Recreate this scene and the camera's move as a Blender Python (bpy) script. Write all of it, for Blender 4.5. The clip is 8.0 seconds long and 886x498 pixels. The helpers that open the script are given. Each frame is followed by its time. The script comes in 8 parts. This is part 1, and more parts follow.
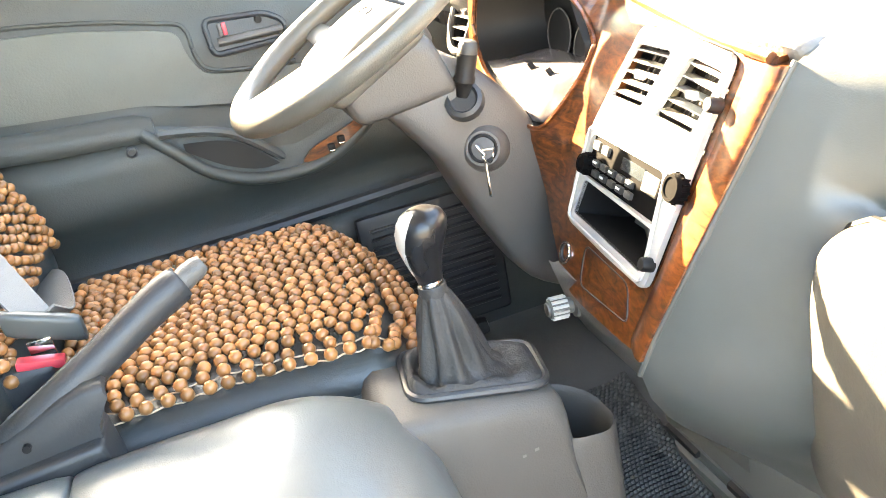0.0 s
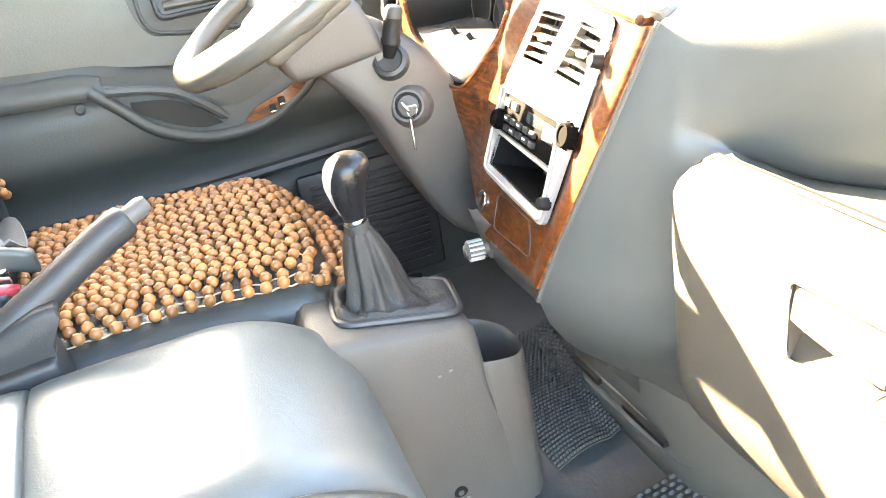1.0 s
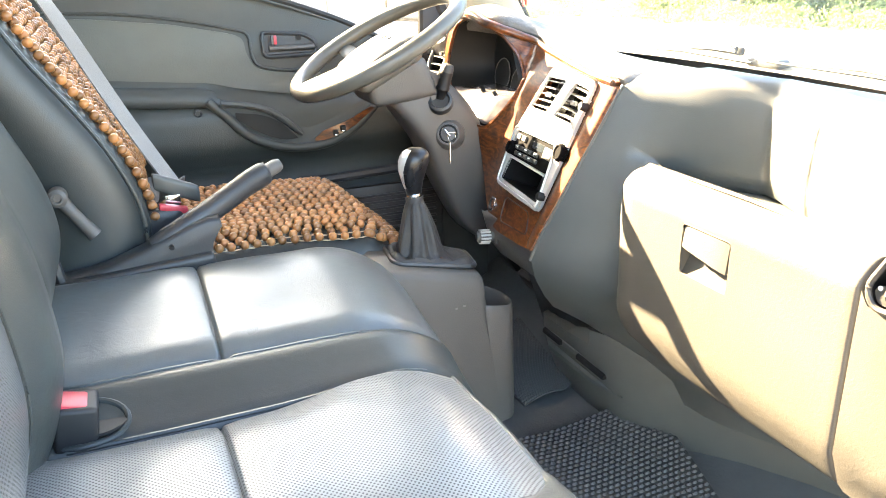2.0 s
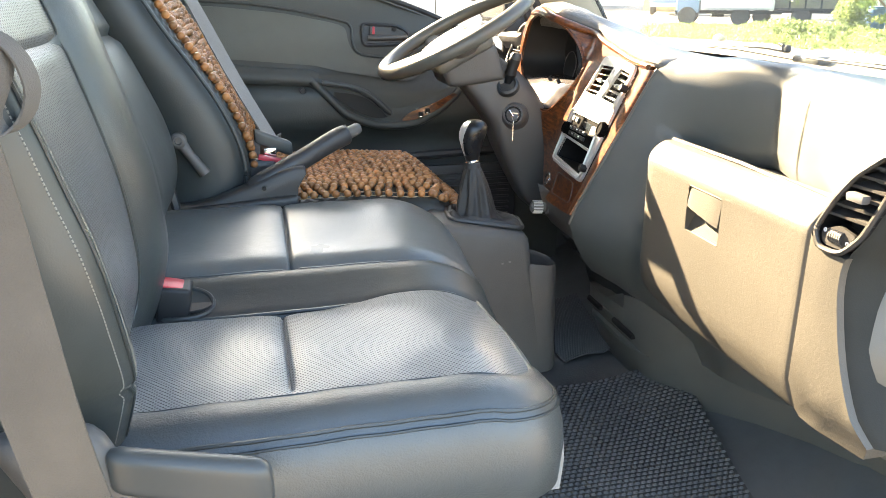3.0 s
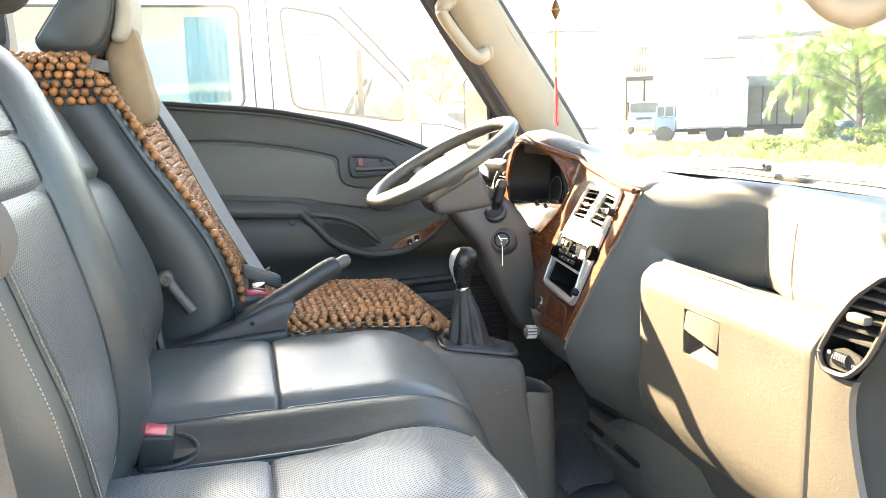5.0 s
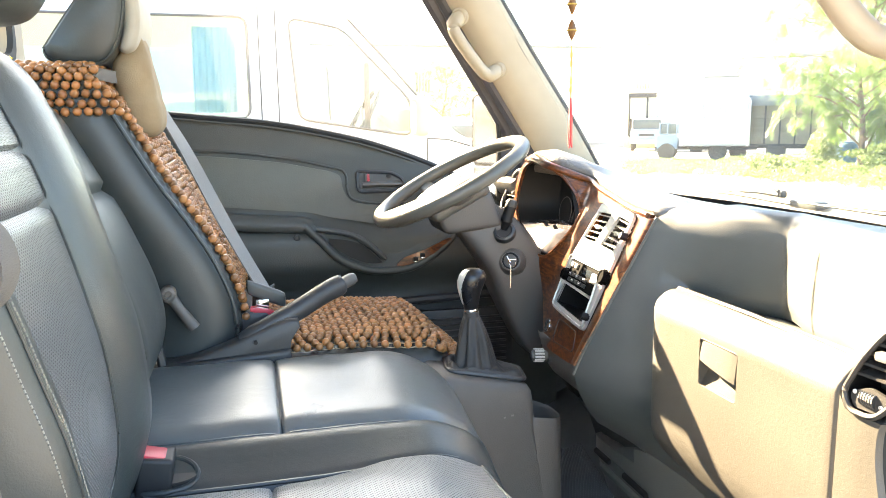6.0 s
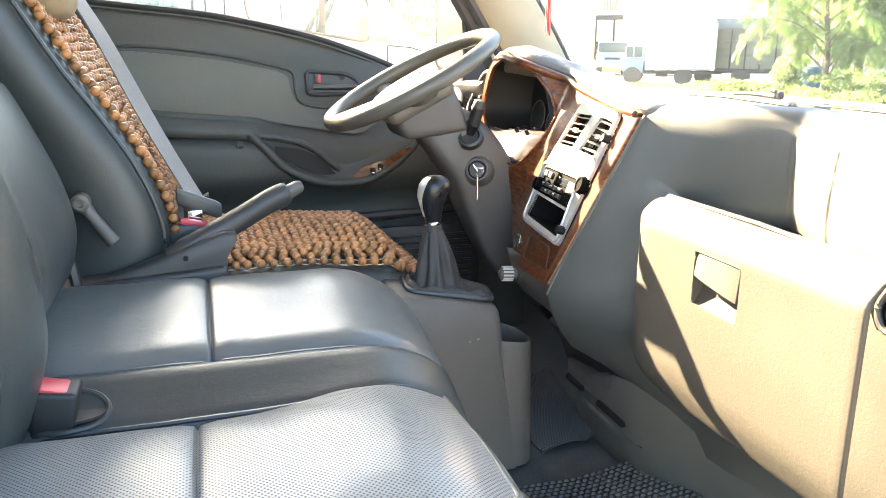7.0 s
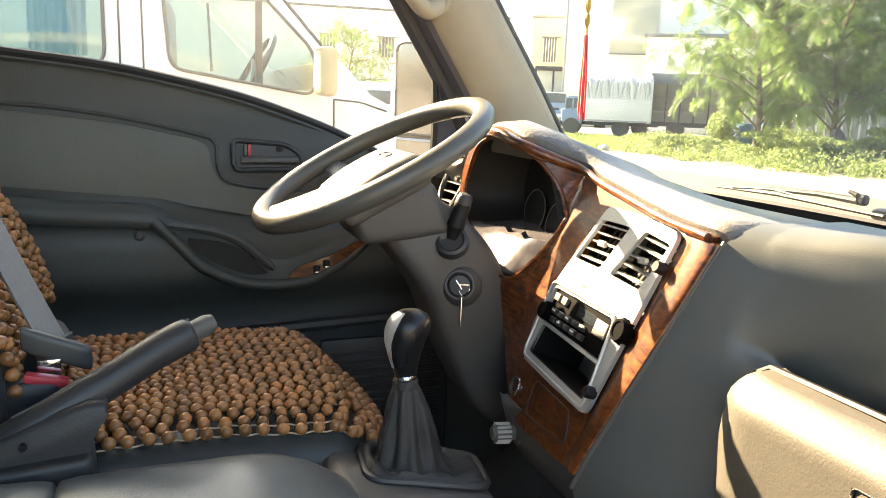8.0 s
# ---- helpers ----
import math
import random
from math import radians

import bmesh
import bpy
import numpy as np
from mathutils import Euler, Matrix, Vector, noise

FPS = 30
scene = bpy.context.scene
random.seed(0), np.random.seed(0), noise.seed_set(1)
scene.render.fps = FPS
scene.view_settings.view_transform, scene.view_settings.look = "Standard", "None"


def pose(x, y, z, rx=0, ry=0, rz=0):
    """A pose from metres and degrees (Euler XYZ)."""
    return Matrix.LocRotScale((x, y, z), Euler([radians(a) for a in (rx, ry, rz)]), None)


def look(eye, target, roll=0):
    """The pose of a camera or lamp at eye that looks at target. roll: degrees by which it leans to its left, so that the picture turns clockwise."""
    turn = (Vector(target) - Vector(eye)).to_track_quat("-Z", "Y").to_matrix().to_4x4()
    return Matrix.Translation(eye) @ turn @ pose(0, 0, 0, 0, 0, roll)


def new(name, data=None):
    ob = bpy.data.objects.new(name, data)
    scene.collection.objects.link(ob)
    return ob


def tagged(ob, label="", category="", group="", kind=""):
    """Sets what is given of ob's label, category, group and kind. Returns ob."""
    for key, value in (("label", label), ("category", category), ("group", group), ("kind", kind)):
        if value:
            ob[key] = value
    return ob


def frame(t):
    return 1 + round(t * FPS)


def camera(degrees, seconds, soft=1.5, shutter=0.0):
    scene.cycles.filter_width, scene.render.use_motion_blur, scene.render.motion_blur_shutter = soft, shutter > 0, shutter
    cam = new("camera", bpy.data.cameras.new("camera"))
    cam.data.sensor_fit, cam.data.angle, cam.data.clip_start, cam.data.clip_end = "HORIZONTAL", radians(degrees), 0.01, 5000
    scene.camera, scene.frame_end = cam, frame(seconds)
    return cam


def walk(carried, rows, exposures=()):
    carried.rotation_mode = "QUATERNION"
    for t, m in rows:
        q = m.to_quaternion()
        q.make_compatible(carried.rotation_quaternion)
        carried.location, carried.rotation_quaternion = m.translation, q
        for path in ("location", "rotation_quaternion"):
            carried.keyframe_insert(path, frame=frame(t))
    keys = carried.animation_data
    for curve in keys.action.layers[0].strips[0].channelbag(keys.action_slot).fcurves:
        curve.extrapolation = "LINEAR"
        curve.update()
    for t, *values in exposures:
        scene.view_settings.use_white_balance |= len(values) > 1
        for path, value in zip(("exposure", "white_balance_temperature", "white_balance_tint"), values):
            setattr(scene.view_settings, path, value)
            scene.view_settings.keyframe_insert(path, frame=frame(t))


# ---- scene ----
cam = camera(59.3, 8.0, soft=0.6)
PATH = [
    (0, (0.067, -0.007, 1.269), (0.53, 1.746, 0.423), -11.2),
    (0.5, (0.057, -0.004, 1.26), (0.557, 1.654, 0.259), -10.9),
    (0.7, (0.074, -0.024, 1.25), (0.567, 1.643, 0.26), -11.5),
    (1, (0.067, -0.123, 1.265), (0.617, 1.573, 0.357), -9.7),
    (1.2, (0.037, -0.2, 1.263), (0.627, 1.538, 0.47), -6.6),
    (1.5, (-0.094, -0.364, 1.268), (0.577, 1.348, 0.481), -3.3),
    (1.7, (-0.159, -0.438, 1.263), (0.559, 1.266, 0.502), -2.7),
    (2, (-0.219, -0.529, 1.277), (0.496, 1.207, 0.587), -1.2),
    (2.2, (-0.211, -0.603, 1.268), (0.409, 1.181, 0.61), -0.7),
    (3.3, (-0.178, -0.786, 1.232), (0.254, 1.061, 0.597), -0.2),
    (3.5, (-0.177, -0.779, 1.233), (0.246, 1.089, 0.656), -0.7),
    (4, (-0.168, -0.764, 1.237), (0.232, 1.138, 0.767), -1.4),
    (4.5, (-0.171, -0.758, 1.241), (0.285, 1.151, 0.855), -1.9),
    (4.7, (-0.173, -0.753, 1.245), (0.305, 1.156, 0.888), -2.0),
    (5.8, (-0.179, -0.731, 1.244), (0.312, 1.179, 0.91), -0.9),
    (6, (-0.183, -0.716, 1.257), (0.306, 1.197, 0.939), -0.5),
    (6.5, (-0.161, -0.694, 1.249), (0.308, 1.227, 0.947), -0.9),
    (6.8, (-0.14, -0.644, 1.217), (0.392, 1.222, 0.733), -0.3),
    (7, (-0.135, -0.562, 1.196), (0.433, 1.288, 0.69), 0.2),
    (7.2, (-0.133, -0.449, 1.216), (0.476, 1.386, 0.707), 1.2),
    (7.5, (-0.127, -0.288, 1.246), (0.541, 1.539, 0.779), 1.8),
    (7.7, (-0.093, -0.228, 1.255), (0.588, 1.605, 0.834), 1.9),
    (8, (-0.058, -0.143, 1.236), (0.667, 1.679, 0.84), 2.1),
]
EXPOSURES = [(0.0, 5.75, 7300, 10), (0.7, 6.0, 7300, 10), (1.2, 6.0, 7300, 10), (1.6, 5.55, 7200, 10), (2.2, 4.9, 7000, 10), (3.3, 4.1, 6900, 10), (4.0, 4.35, 6900, 10),
             (4.7, 4.4, 6900, 10), (6.0, 4.5, 6900, 10), (6.8, 4.58, 6900, 10), (7.2, 4.58, 7000, 10), (7.6, 4.28, 7100, 10), (8.0, 3.5, 7250, 10)]
walk(cam, [(t, look(eye, target, roll)) for t, eye, target, roll in PATH], EXPOSURES)

# ---- light ----
SUN = Vector((0.342, -0.805, -0.485)).normalized()  # the way the sunlight travels
world = bpy.data.worlds.new("sky")
scene.world = world
world.use_nodes = True
wn = world.node_tree.nodes
sky = wn.new("ShaderNodeTexSky")
sky.sky_type = "NISHITA"
sky.sun_disc = False
sky.sun_elevation = math.asin(-SUN.z)
sky.sun_rotation = math.atan2(-SUN.x, -SUN.y)
sky.dust_density = 3.0
wn["Background"].inputs["Strength"].default_value = 0.08
world.node_tree.links.new(sky.outputs[0], wn["Background"].inputs["Color"])
sun_data = bpy.data.lights.new("sun", "SUN")
sun_data.energy, sun_data.angle, sun_data.color = 5.0, radians(0.6), (1.0, 0.80, 0.54)
sun = new("sun", sun_data)
sun.matrix_world = Matrix.Translation((-3, 5, 6)) @ SUN.to_track_quat("-Z", "Y").to_matrix().to_4x4()

# ---- small tools ----
V = Vector


def lerp(a, b, t):
    return a + (b - a) * t


def smooth01(a, b, x):
    t = min(1.0, max(0.0, (x - a) / (b - a)))
    return t * t * (3 - 2 * t)


def curve_at(pts, u):
    """Smooth curve through points (tuples), u in 0..1."""
    n = len(pts) - 1
    s = min(max(u, 0.0), 1.0) * n
    i = min(int(s), n - 1)
    t = s - i
    p0, p1, p2, p3 = (V(pts[max(0, i - 1)]), V(pts[i]), V(pts[i + 1]), V(pts[min(n, i + 2)]))
    return 0.5 * ((2 * p1) + (p2 - p0) * t + (2 * p0 - 5 * p1 + 4 * p2 - p3) * t * t + (3 * p1 - p0 - 3 * p2 + p3) * t ** 3)


def sample(pts, n):
    return [curve_at(pts, i / (n - 1)) for i in range(n)]


def table(rows, x):
    """Piecewise smooth value of a table [(x, v), ...]."""
    if x <= rows[0][0]:
        return rows[0][1]
    for (a, va), (b, vb) in zip(rows, rows[1:]):
        if x <= b:
            return lerp(va, vb, (x - a) / (b - a))
    return rows[-1][1]


def curve_table(rows, z):
    """Smooth interpolation of (z, x) rows."""
    for i in range(len(rows) - 1):
        if z <= rows[i + 1][0] or i == len(rows) - 2:
            t = (z - rows[i][0]) / (rows[i + 1][0] - rows[i][0])
            p = [rows[max(0, i - 1)], rows[i], rows[i + 1], rows[min(len(rows) - 1, i + 2)]]
            m1 = (p[2][1] - p[0][1]) / (p[2][0] - p[0][0])
            m2 = (p[3][1] - p[1][1]) / (p[3][0] - p[1][0])
            h = p[2][0] - p[1][0]
            return ((2 * t ** 3 - 3 * t * t + 1) * p[1][1] + (t ** 3 - 2 * t * t + t) * h * m1 + (-2 * t ** 3 + 3 * t * t) * p[2][1] + (t ** 3 - t * t) * h * m2)
    return rows[-1][1]


def box(bm, c, s, bev=0.0, seg=2, m=None):
    r = bmesh.ops.create_cube(bm, size=1.0)
    vs = r["verts"]
    bmesh.ops.scale(bm, vec=s, verts=vs)
    if bev:
        es = list({e for v in vs for e in v.link_edges})
        r = bmesh.ops.bevel(bm, geom=es, offset=bev, segments=seg, affect="EDGES", profile=0.6)
        vs = list({v for f in r["faces"] for v in f.verts} | {v for v in vs if v.is_valid})
    bmesh.ops.transform(bm, matrix=Matrix.Translation(c) @ (m or Matrix()), verts=vs)
    return bm


def loft(bm, rings, closed=True, caps=True, loop=False):
    """Skin between rings of equally many points. closed: each ring is a loop. loop: last joins first."""
    vr = [[bm.verts.new(p) for p in r] for r in rings]
    n = len(vr[0])
    pairs = list(zip(vr, vr[1:])) + ([(vr[-1], vr[0])] if loop else [])
    for a, b in pairs:
        for i in range(n if closed else n - 1):
            j = (i + 1) % n
            bm.faces.new((a[i], a[j], b[j], b[i]))
    if caps and not loop and closed:
        bm.faces.new(list(reversed(vr[0])))
        bm.faces.new(vr[-1])
    return vr


def tube(bm, pts, r, seg=10, loop=False, flat=1.0, up=(0, 0, 1)):
    pts = [V(p) for p in pts]
    n = len(pts)
    rings = []
    for i, p in enumerate(pts):
        if loop:
            d = pts[(i + 1) % n] - pts[i - 1]
        else:
            d = pts[min(n - 1, i + 1)] - pts[max(0, i - 1)]
        d.normalize()
        a = d.cross(V(up))
        if a.length < 1e-3:
            a = d.cross(V((1, 0, 0)))
        a.normalize()
        b = a.cross(d)
        rr = r[i] if isinstance(r, (list, tuple)) else r
        rings.append([p + a * math.cos(k * math.tau / seg) * rr + b * math.sin(k * math.tau / seg) * rr * flat for k in range(seg)])
    loft(bm, rings, loop=loop)
    return bm


def cyl(bm, p0, p1, r0, r1=None, seg=16):
    p0, p1 = V(p0), V(p1)
    return tube(bm, [p0, p1], [r0, r0 if r1 is None else r1], seg, up=(0.31, 0.17, 0.93))


def lathe(bm, prof, m, seg=20):
    """prof: [(radius, height)], spun round the local z of m."""
    rings = [[m @ V((r * math.cos(k * math.tau / seg), r * math.sin(k * math.tau / seg), h)) for k in range(seg)] for r, h in prof]
    loft(bm, rings)
    return bm


def axis_m(p, d, up=(0, 0, 1)):
    """Frame at p whose z looks along d."""
    d = V(d).normalized()
    return Matrix.Translation(p) @ d.to_track_quat("Z", "Y").to_matrix().to_4x4()


def soft(bm, c, s, r, n=10, deform=None):
    """A rounded block with half sizes s and edge radius r, cut fine enough to be bent by deform."""
    c, s = V(c), V(s)
    r = min(r, *s)
    vs = {}

    def param(k):
        t = k / n * 2 - 1
        return math.copysign(abs(t) ** 0.75, t)

    def vert(p):
        key = tuple(round(q, 5) for q in p)
        if key not in vs:
            q = V((p[0] * s.x, p[1] * s.y, p[2] * s.z))
            inner = V([max(-(s[i] - r), min(s[i] - r, q[i])) for i in range(3)])
            d = q - inner
            d = V([d[i] / r for i in range(3)])
            if d.length > 1e-6:
                d.normalize()
            w = c + inner + d * r
            if deform:
                w = V(deform(w))
            vs[key] = bm.verts.new(w)
        return vs[key]

    for ax in range(3):
        for sg in (-1, 1):
            for i in range(n):
                for j in range(n):
                    quad = []
                    for a, b in ((i, j), (i + 1, j), (i + 1, j + 1), (i, j + 1)):
                        p = [0, 0, 0]
                        p[ax], p[(ax + 1) % 3], p[(ax + 2) % 3] = sg, param(a), param(b)
                        quad.append(vert(p))
                    if sg < 0:
                        quad.reverse()
                    bm.faces.new(quad)
    return bm


def sheet(bm, f, nu, nv, thick):
    """A surface f(u, v) with thickness: thick is a vector, or a function (u, v) of the back's points."""
    top = [[V(f(i / nu, j / nv)) for j in range(nv + 1)] for i in range(nu + 1)]
    if callable(thick):
        bot = [[V(thick(i / nu, j / nv)) for j in range(nv + 1)] for i in range(nu + 1)]
    else:
        bot = [[p + V(thick) for p in r] for r in top]
    a = [[bm.verts.new(p) for p in r] for r in top]
    b = [[bm.verts.new(p) for p in r] for r in bot]
    for i in range(nu):
        for j in range(nv):
            bm.faces.new((a[i][j], a[i + 1][j], a[i + 1][j + 1], a[i][j + 1]))
            bm.faces.new((b[i][j + 1], b[i + 1][j + 1], b[i + 1][j], b[i][j]))
    for i in range(nu):
        bm.faces.new((a[i][0], b[i][0], b[i + 1][0], a[i + 1][0]))
        bm.faces.new((a[i + 1][nv], b[i + 1][nv], b[i][nv], a[i][nv]))
    for j in range(nv):
        bm.faces.new((a[0][j + 1], b[0][j + 1], b[0][j], a[0][j]))
        bm.faces.new((a[nu][j], b[nu][j], b[nu][j + 1], a[nu][j + 1]))
    bmesh.ops.recalc_face_normals(bm, faces=bm.faces[:])
    return bm


def rounded_loop(pts, r=0.01, seg=4):
    """A closed outline of (a, b) with rounded corners."""
    out = []
    n = len(pts)
    for i in range(n):
        p, a, b = V(pts[i]), V(pts[i - 1]), V(pts[(i + 1) % n])
        da, db = (a - p), (b - p)
        k = min(r, da.length * 0.45, db.length * 0.45)
        s, e = p + da.normalized() * k, p + db.normalized() * k
        for j in range(seg + 1):
            t = j / seg
            out.append((1 - t) ** 2 * s + 2 * t * (1 - t) * p + t * t * e)
    return out


def plate(bm, loop, to, depth, holes=(), cuts=0, bev=0.0):
    """A plate with outline loop (and holes), in plane coordinates, put into space by to(a, b, d), d from 0 to depth."""
    def ring(lp):
        vs = [bm.verts.new((p[0], p[1], 0)) for p in lp]
        return [bm.edges.new((vs[i], vs[(i + 1) % len(vs)])) for i in range(len(vs))]
    es = ring(loop)
    for h in holes:
        es += ring(h)
    r = bmesh.ops.triangle_fill(bm, edges=es, use_beauty=True, use_dissolve=False)
    faces = [g for g in r["geom"] if isinstance(g, bmesh.types.BMFace)]
    if cuts:
        bmesh.ops.subdivide_edges(bm, edges=list({e for f in faces for e in f.edges}), cuts=cuts, use_grid_fill=True)
        faces = bm.faces[:]
    r = bmesh.ops.extrude_face_region(bm, geom=faces)
    up = [g for g in r["geom"] if isinstance(g, bmesh.types.BMVert)]
    for v in up:
        v.co.z = 1.0
    for v in bm.verts:
        v.co = V(to(v.co.x, v.co.y, v.co.z * depth))
    bmesh.ops.recalc_face_normals(bm, faces=bm.faces[:])
    return bm


def finish(bm, name, mat, sharp=38):
    lim = radians(sharp)
    bm.normal_update()
    for f in bm.faces:
        f.smooth = True
    for e in bm.edges:
        if len(e.link_faces) == 2:
            e.smooth = e.calc_face_angle(3.2) < lim
    me = bpy.data.meshes.new(name)
    bm.to_mesh(me)
    bm.free()
    for m in (mat if isinstance(mat, (list, tuple)) else [mat]):
        me.materials.append(m)
    return me


def thing(name, at, label, category, group="", kind=""):
    ob = new(name)
    ob.location = at
    ob.empty_display_size = 0.05
    return tagged(ob, label, category, group, kind)


def part(name, bm, mat, parent, label="", sharp=38):
    ob = new(name, finish(bm, name, mat, sharp))
    ob.parent = parent
    # a thing's empty stands at its base; a part's own frame is the world's
    ob.matrix_parent_inverse = Matrix.Translation(-parent.location)
    return tagged(ob, label)


def solo(name, bm, mat, label, category, group="", kind="", sharp=38):
    return tagged(new(name, finish(bm, name, mat, sharp)), label, category, group, kind)


B = bmesh.new

# ---- materials ----
def material(name, color, rough=0.5, metal=0.0, vary=0.15, scale=30.0, bump=0.0, bump_scale=200.0, coat=0.0, spec=0.5, dirt=None, dirt_scale=6.0,
             sheen=0.0, random=0.0, rough_vary=0.1, crease=0.0, crease_scale=70.0):
    """A surface with colour variation at two scales, grain and uneven gloss."""
    mat = bpy.data.materials.new(name)
    mat.use_nodes = True
    nt = mat.node_tree
    n, l = nt.nodes, nt.links
    b = n["Principled BSDF"]
    b.inputs["Metallic"].default_value = metal
    b.inputs["Coat Weight"].default_value = coat
    b.inputs["Coat Roughness"].default_value = 0.08
    b.inputs["Specular IOR Level"].default_value = spec
    b.inputs["Sheen Weight"].default_value = sheen
    tc = n.new("ShaderNodeTexCoord")

    def tex(kind, sc, detail=4.0):
        t = n.new(kind)
        t.inputs["Scale"].default_value = sc
        if "Detail" in t.inputs:
            t.inputs["Detail"].default_value = detail
        l.new(tc.outputs["Object"], t.inputs["Vector"])
        return t
    fine = tex("ShaderNodeTexNoise", scale)
    broad = tex("ShaderNodeTexNoise", dirt_scale, 5.0)
    mix = n.new("ShaderNodeMix")
    mix.data_type = "RGBA"
    dark = [c * (1 - vary) for c in color]
    lite = [min(1, c * (1 + vary)) for c in color]
    mix.inputs["A"].default_value, mix.inputs["B"].default_value = (*dark, 1), (*lite, 1)
    l.new(fine.outputs["Fac"], mix.inputs["Factor"])
    mix2 = n.new("ShaderNodeMix")
    mix2.data_type = "RGBA"
    ramp = n.new("ShaderNodeMapRange")
    ramp.inputs["From Min"].default_value, ramp.inputs["From Max"].default_value = 0.45, 0.75
    ramp.inputs["To Max"].default_value = 0.5 if dirt else 0.25
    l.new(broad.outputs["Fac"], ramp.inputs["Value"])
    l.new(ramp.outputs[0], mix2.inputs["Factor"])
    l.new(mix.outputs["Result"], mix2.inputs["A"])
    mix2.inputs["B"].default_value = (*(dirt or [c * 0.75 for c in color]), 1)
    out = mix2.outputs["Result"]
    if random:
        info = n.new("ShaderNodeObjectInfo")
        hs = n.new("ShaderNodeHueSaturation")
        rr = n.new("ShaderNodeMapRange")
        rr.inputs["To Min"].default_value, rr.inputs["To Max"].default_value = 1 - random, 1 + random
        l.new(info.outputs["Random"], rr.inputs["Value"])
        l.new(rr.outputs[0], hs.inputs["Value"])
        l.new(out, hs.inputs["Color"])
        out = hs.outputs["Color"]
    l.new(out, b.inputs["Base Color"])
    rr = n.new("ShaderNodeMapRange")
    rr.inputs["To Min"].default_value, rr.inputs["To Max"].default_value = max(0.02, rough - rough_vary), min(1, rough + rough_vary)
    l.new(broad.outputs["Fac"], rr.inputs["Value"])
    l.new(rr.outputs[0], b.inputs["Roughness"])
    if bump:
        g = tex("ShaderNodeTexNoise", bump_scale, 3.0)
        bp = n.new("ShaderNodeBump")
        bp.inputs["Strength"].default_value = bump
        bp.inputs["Distance"].default_value = 0.002
        l.new(g.outputs["Fac"], bp.inputs["Height"])
        l.new(bp.outputs[0], b.inputs["Normal"])
        if crease:
            c = tex("ShaderNodeTexNoise", crease_scale, 6.0)
            c.inputs["Distortion"].default_value = 1.6
            bc = n.new("ShaderNodeBump")
            bc.inputs["Strength"].default_value = crease
            bc.inputs["Distance"].default_value = 0.004
            l.new(c.outputs["Fac"], bc.inputs["Height"])
            l.new(bc.outputs[0], bp.inputs["Normal"])
    return mat


M_dash = material("dash_plastic", (0.062, 0.069, 0.064), 0.45, spec=1.0, vary=0.10, bump=0.10, bump_scale=620, dirt=(0.10, 0.098, 0.09))
M_grey = material("grey_plastic", (0.088, 0.084, 0.078), 0.5, vary=0.08, bump=0.2, bump_scale=500, dirt=(0.11, 0.1, 0.088), dirt_scale=9)
M_dark = material("dark_plastic", (0.028, 0.030, 0.032), 0.45, vary=0.1, bump=0.15, bump_scale=400)
M_black = material("black_plastic", (0.009, 0.009, 0.0095), 0.5, vary=0.1, spec=0.25)
M_gloss = material("glossy_black", (0.010, 0.010, 0.011), 0.3, vary=0.1, spec=0.4)
M_door = material("door_plastic", (0.048, 0.052, 0.048), 0.5, vary=0.08, bump=0.25, bump_scale=380)
M_doorlite = material("door_vinyl", (0.098, 0.102, 0.089), 0.55, vary=0.08, bump=0.3, bump_scale=300)
M_beige = material("beige_trim", (0.36, 0.30, 0.215), 0.5, vary=0.06, bump=0.15, bump_scale=350)
M_silver = material("silver_plastic", (0.52, 0.52, 0.5), 0.3, metal=0.35, vary=0.04)
M_chrome = material("chrome", (0.75, 0.75, 0.74), 0.12, metal=1.0, vary=0.03)
M_leather = material("seat_leather", (0.034, 0.041, 0.041), 0.40, vary=0.14, bump=0.13, bump_scale=620, crease=0.10, crease_scale=40, spec=0.5, dirt=(0.040, 0.047, 0.048))
# upward-facing cushion: the sky's sheen is part of this paler colour
M_leathersheen = material("grey_leather", (0.096, 0.107, 0.108), 0.32, vary=0.13, bump=0.14, bump_scale=600, crease=0.12, crease_scale=42, spec=0.6)
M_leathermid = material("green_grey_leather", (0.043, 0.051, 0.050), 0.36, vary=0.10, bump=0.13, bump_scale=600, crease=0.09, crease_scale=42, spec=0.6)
M_bead = material("bead_wood", (0.30, 0.132, 0.044), 0.32, vary=0.35, scale=60, spec=0.5, coat=0.15, random=0.35)
M_cord = material("cord", (0.5, 0.4, 0.28), 0.8)
M_belt = material("belt_webbing", (0.17, 0.17, 0.165), 0.7, vary=0.08, bump=0.5, bump_scale=700)
M_belttan = material("tan_webbing", (0.070, 0.062, 0.050), 0.75, vary=0.2, scale=25, bump=0.5, bump_scale=700, dirt=(0.11, 0.096, 0.076), dirt_scale=14)
M_red = material("red_plastic", (0.55, 0.05, 0.07), 0.35)
M_rubber = material("rubber_mat", (0.05, 0.05, 0.047), 0.55, vary=0.25, dirt=(0.09, 0.085, 0.075))
M_vinyl = material("floor_vinyl", (0.080, 0.084, 0.084), 0.5, vary=0.2, bump=0.3, bump_scale=150, dirt=(0.10, 0.095, 0.085))
M_wheel = material("wheel_rim", (0.085, 0.083, 0.072), 0.33, vary=0.1, bump=0.2, bump_scale=450)
M_head = material("headlining", (0.42, 0.38, 0.31), 0.8, vary=0.06, bump=0.3, bump_scale=300)
M_white = material("white_paint", (0.75, 0.75, 0.74), 0.3, vary=0.03, coat=0.4)
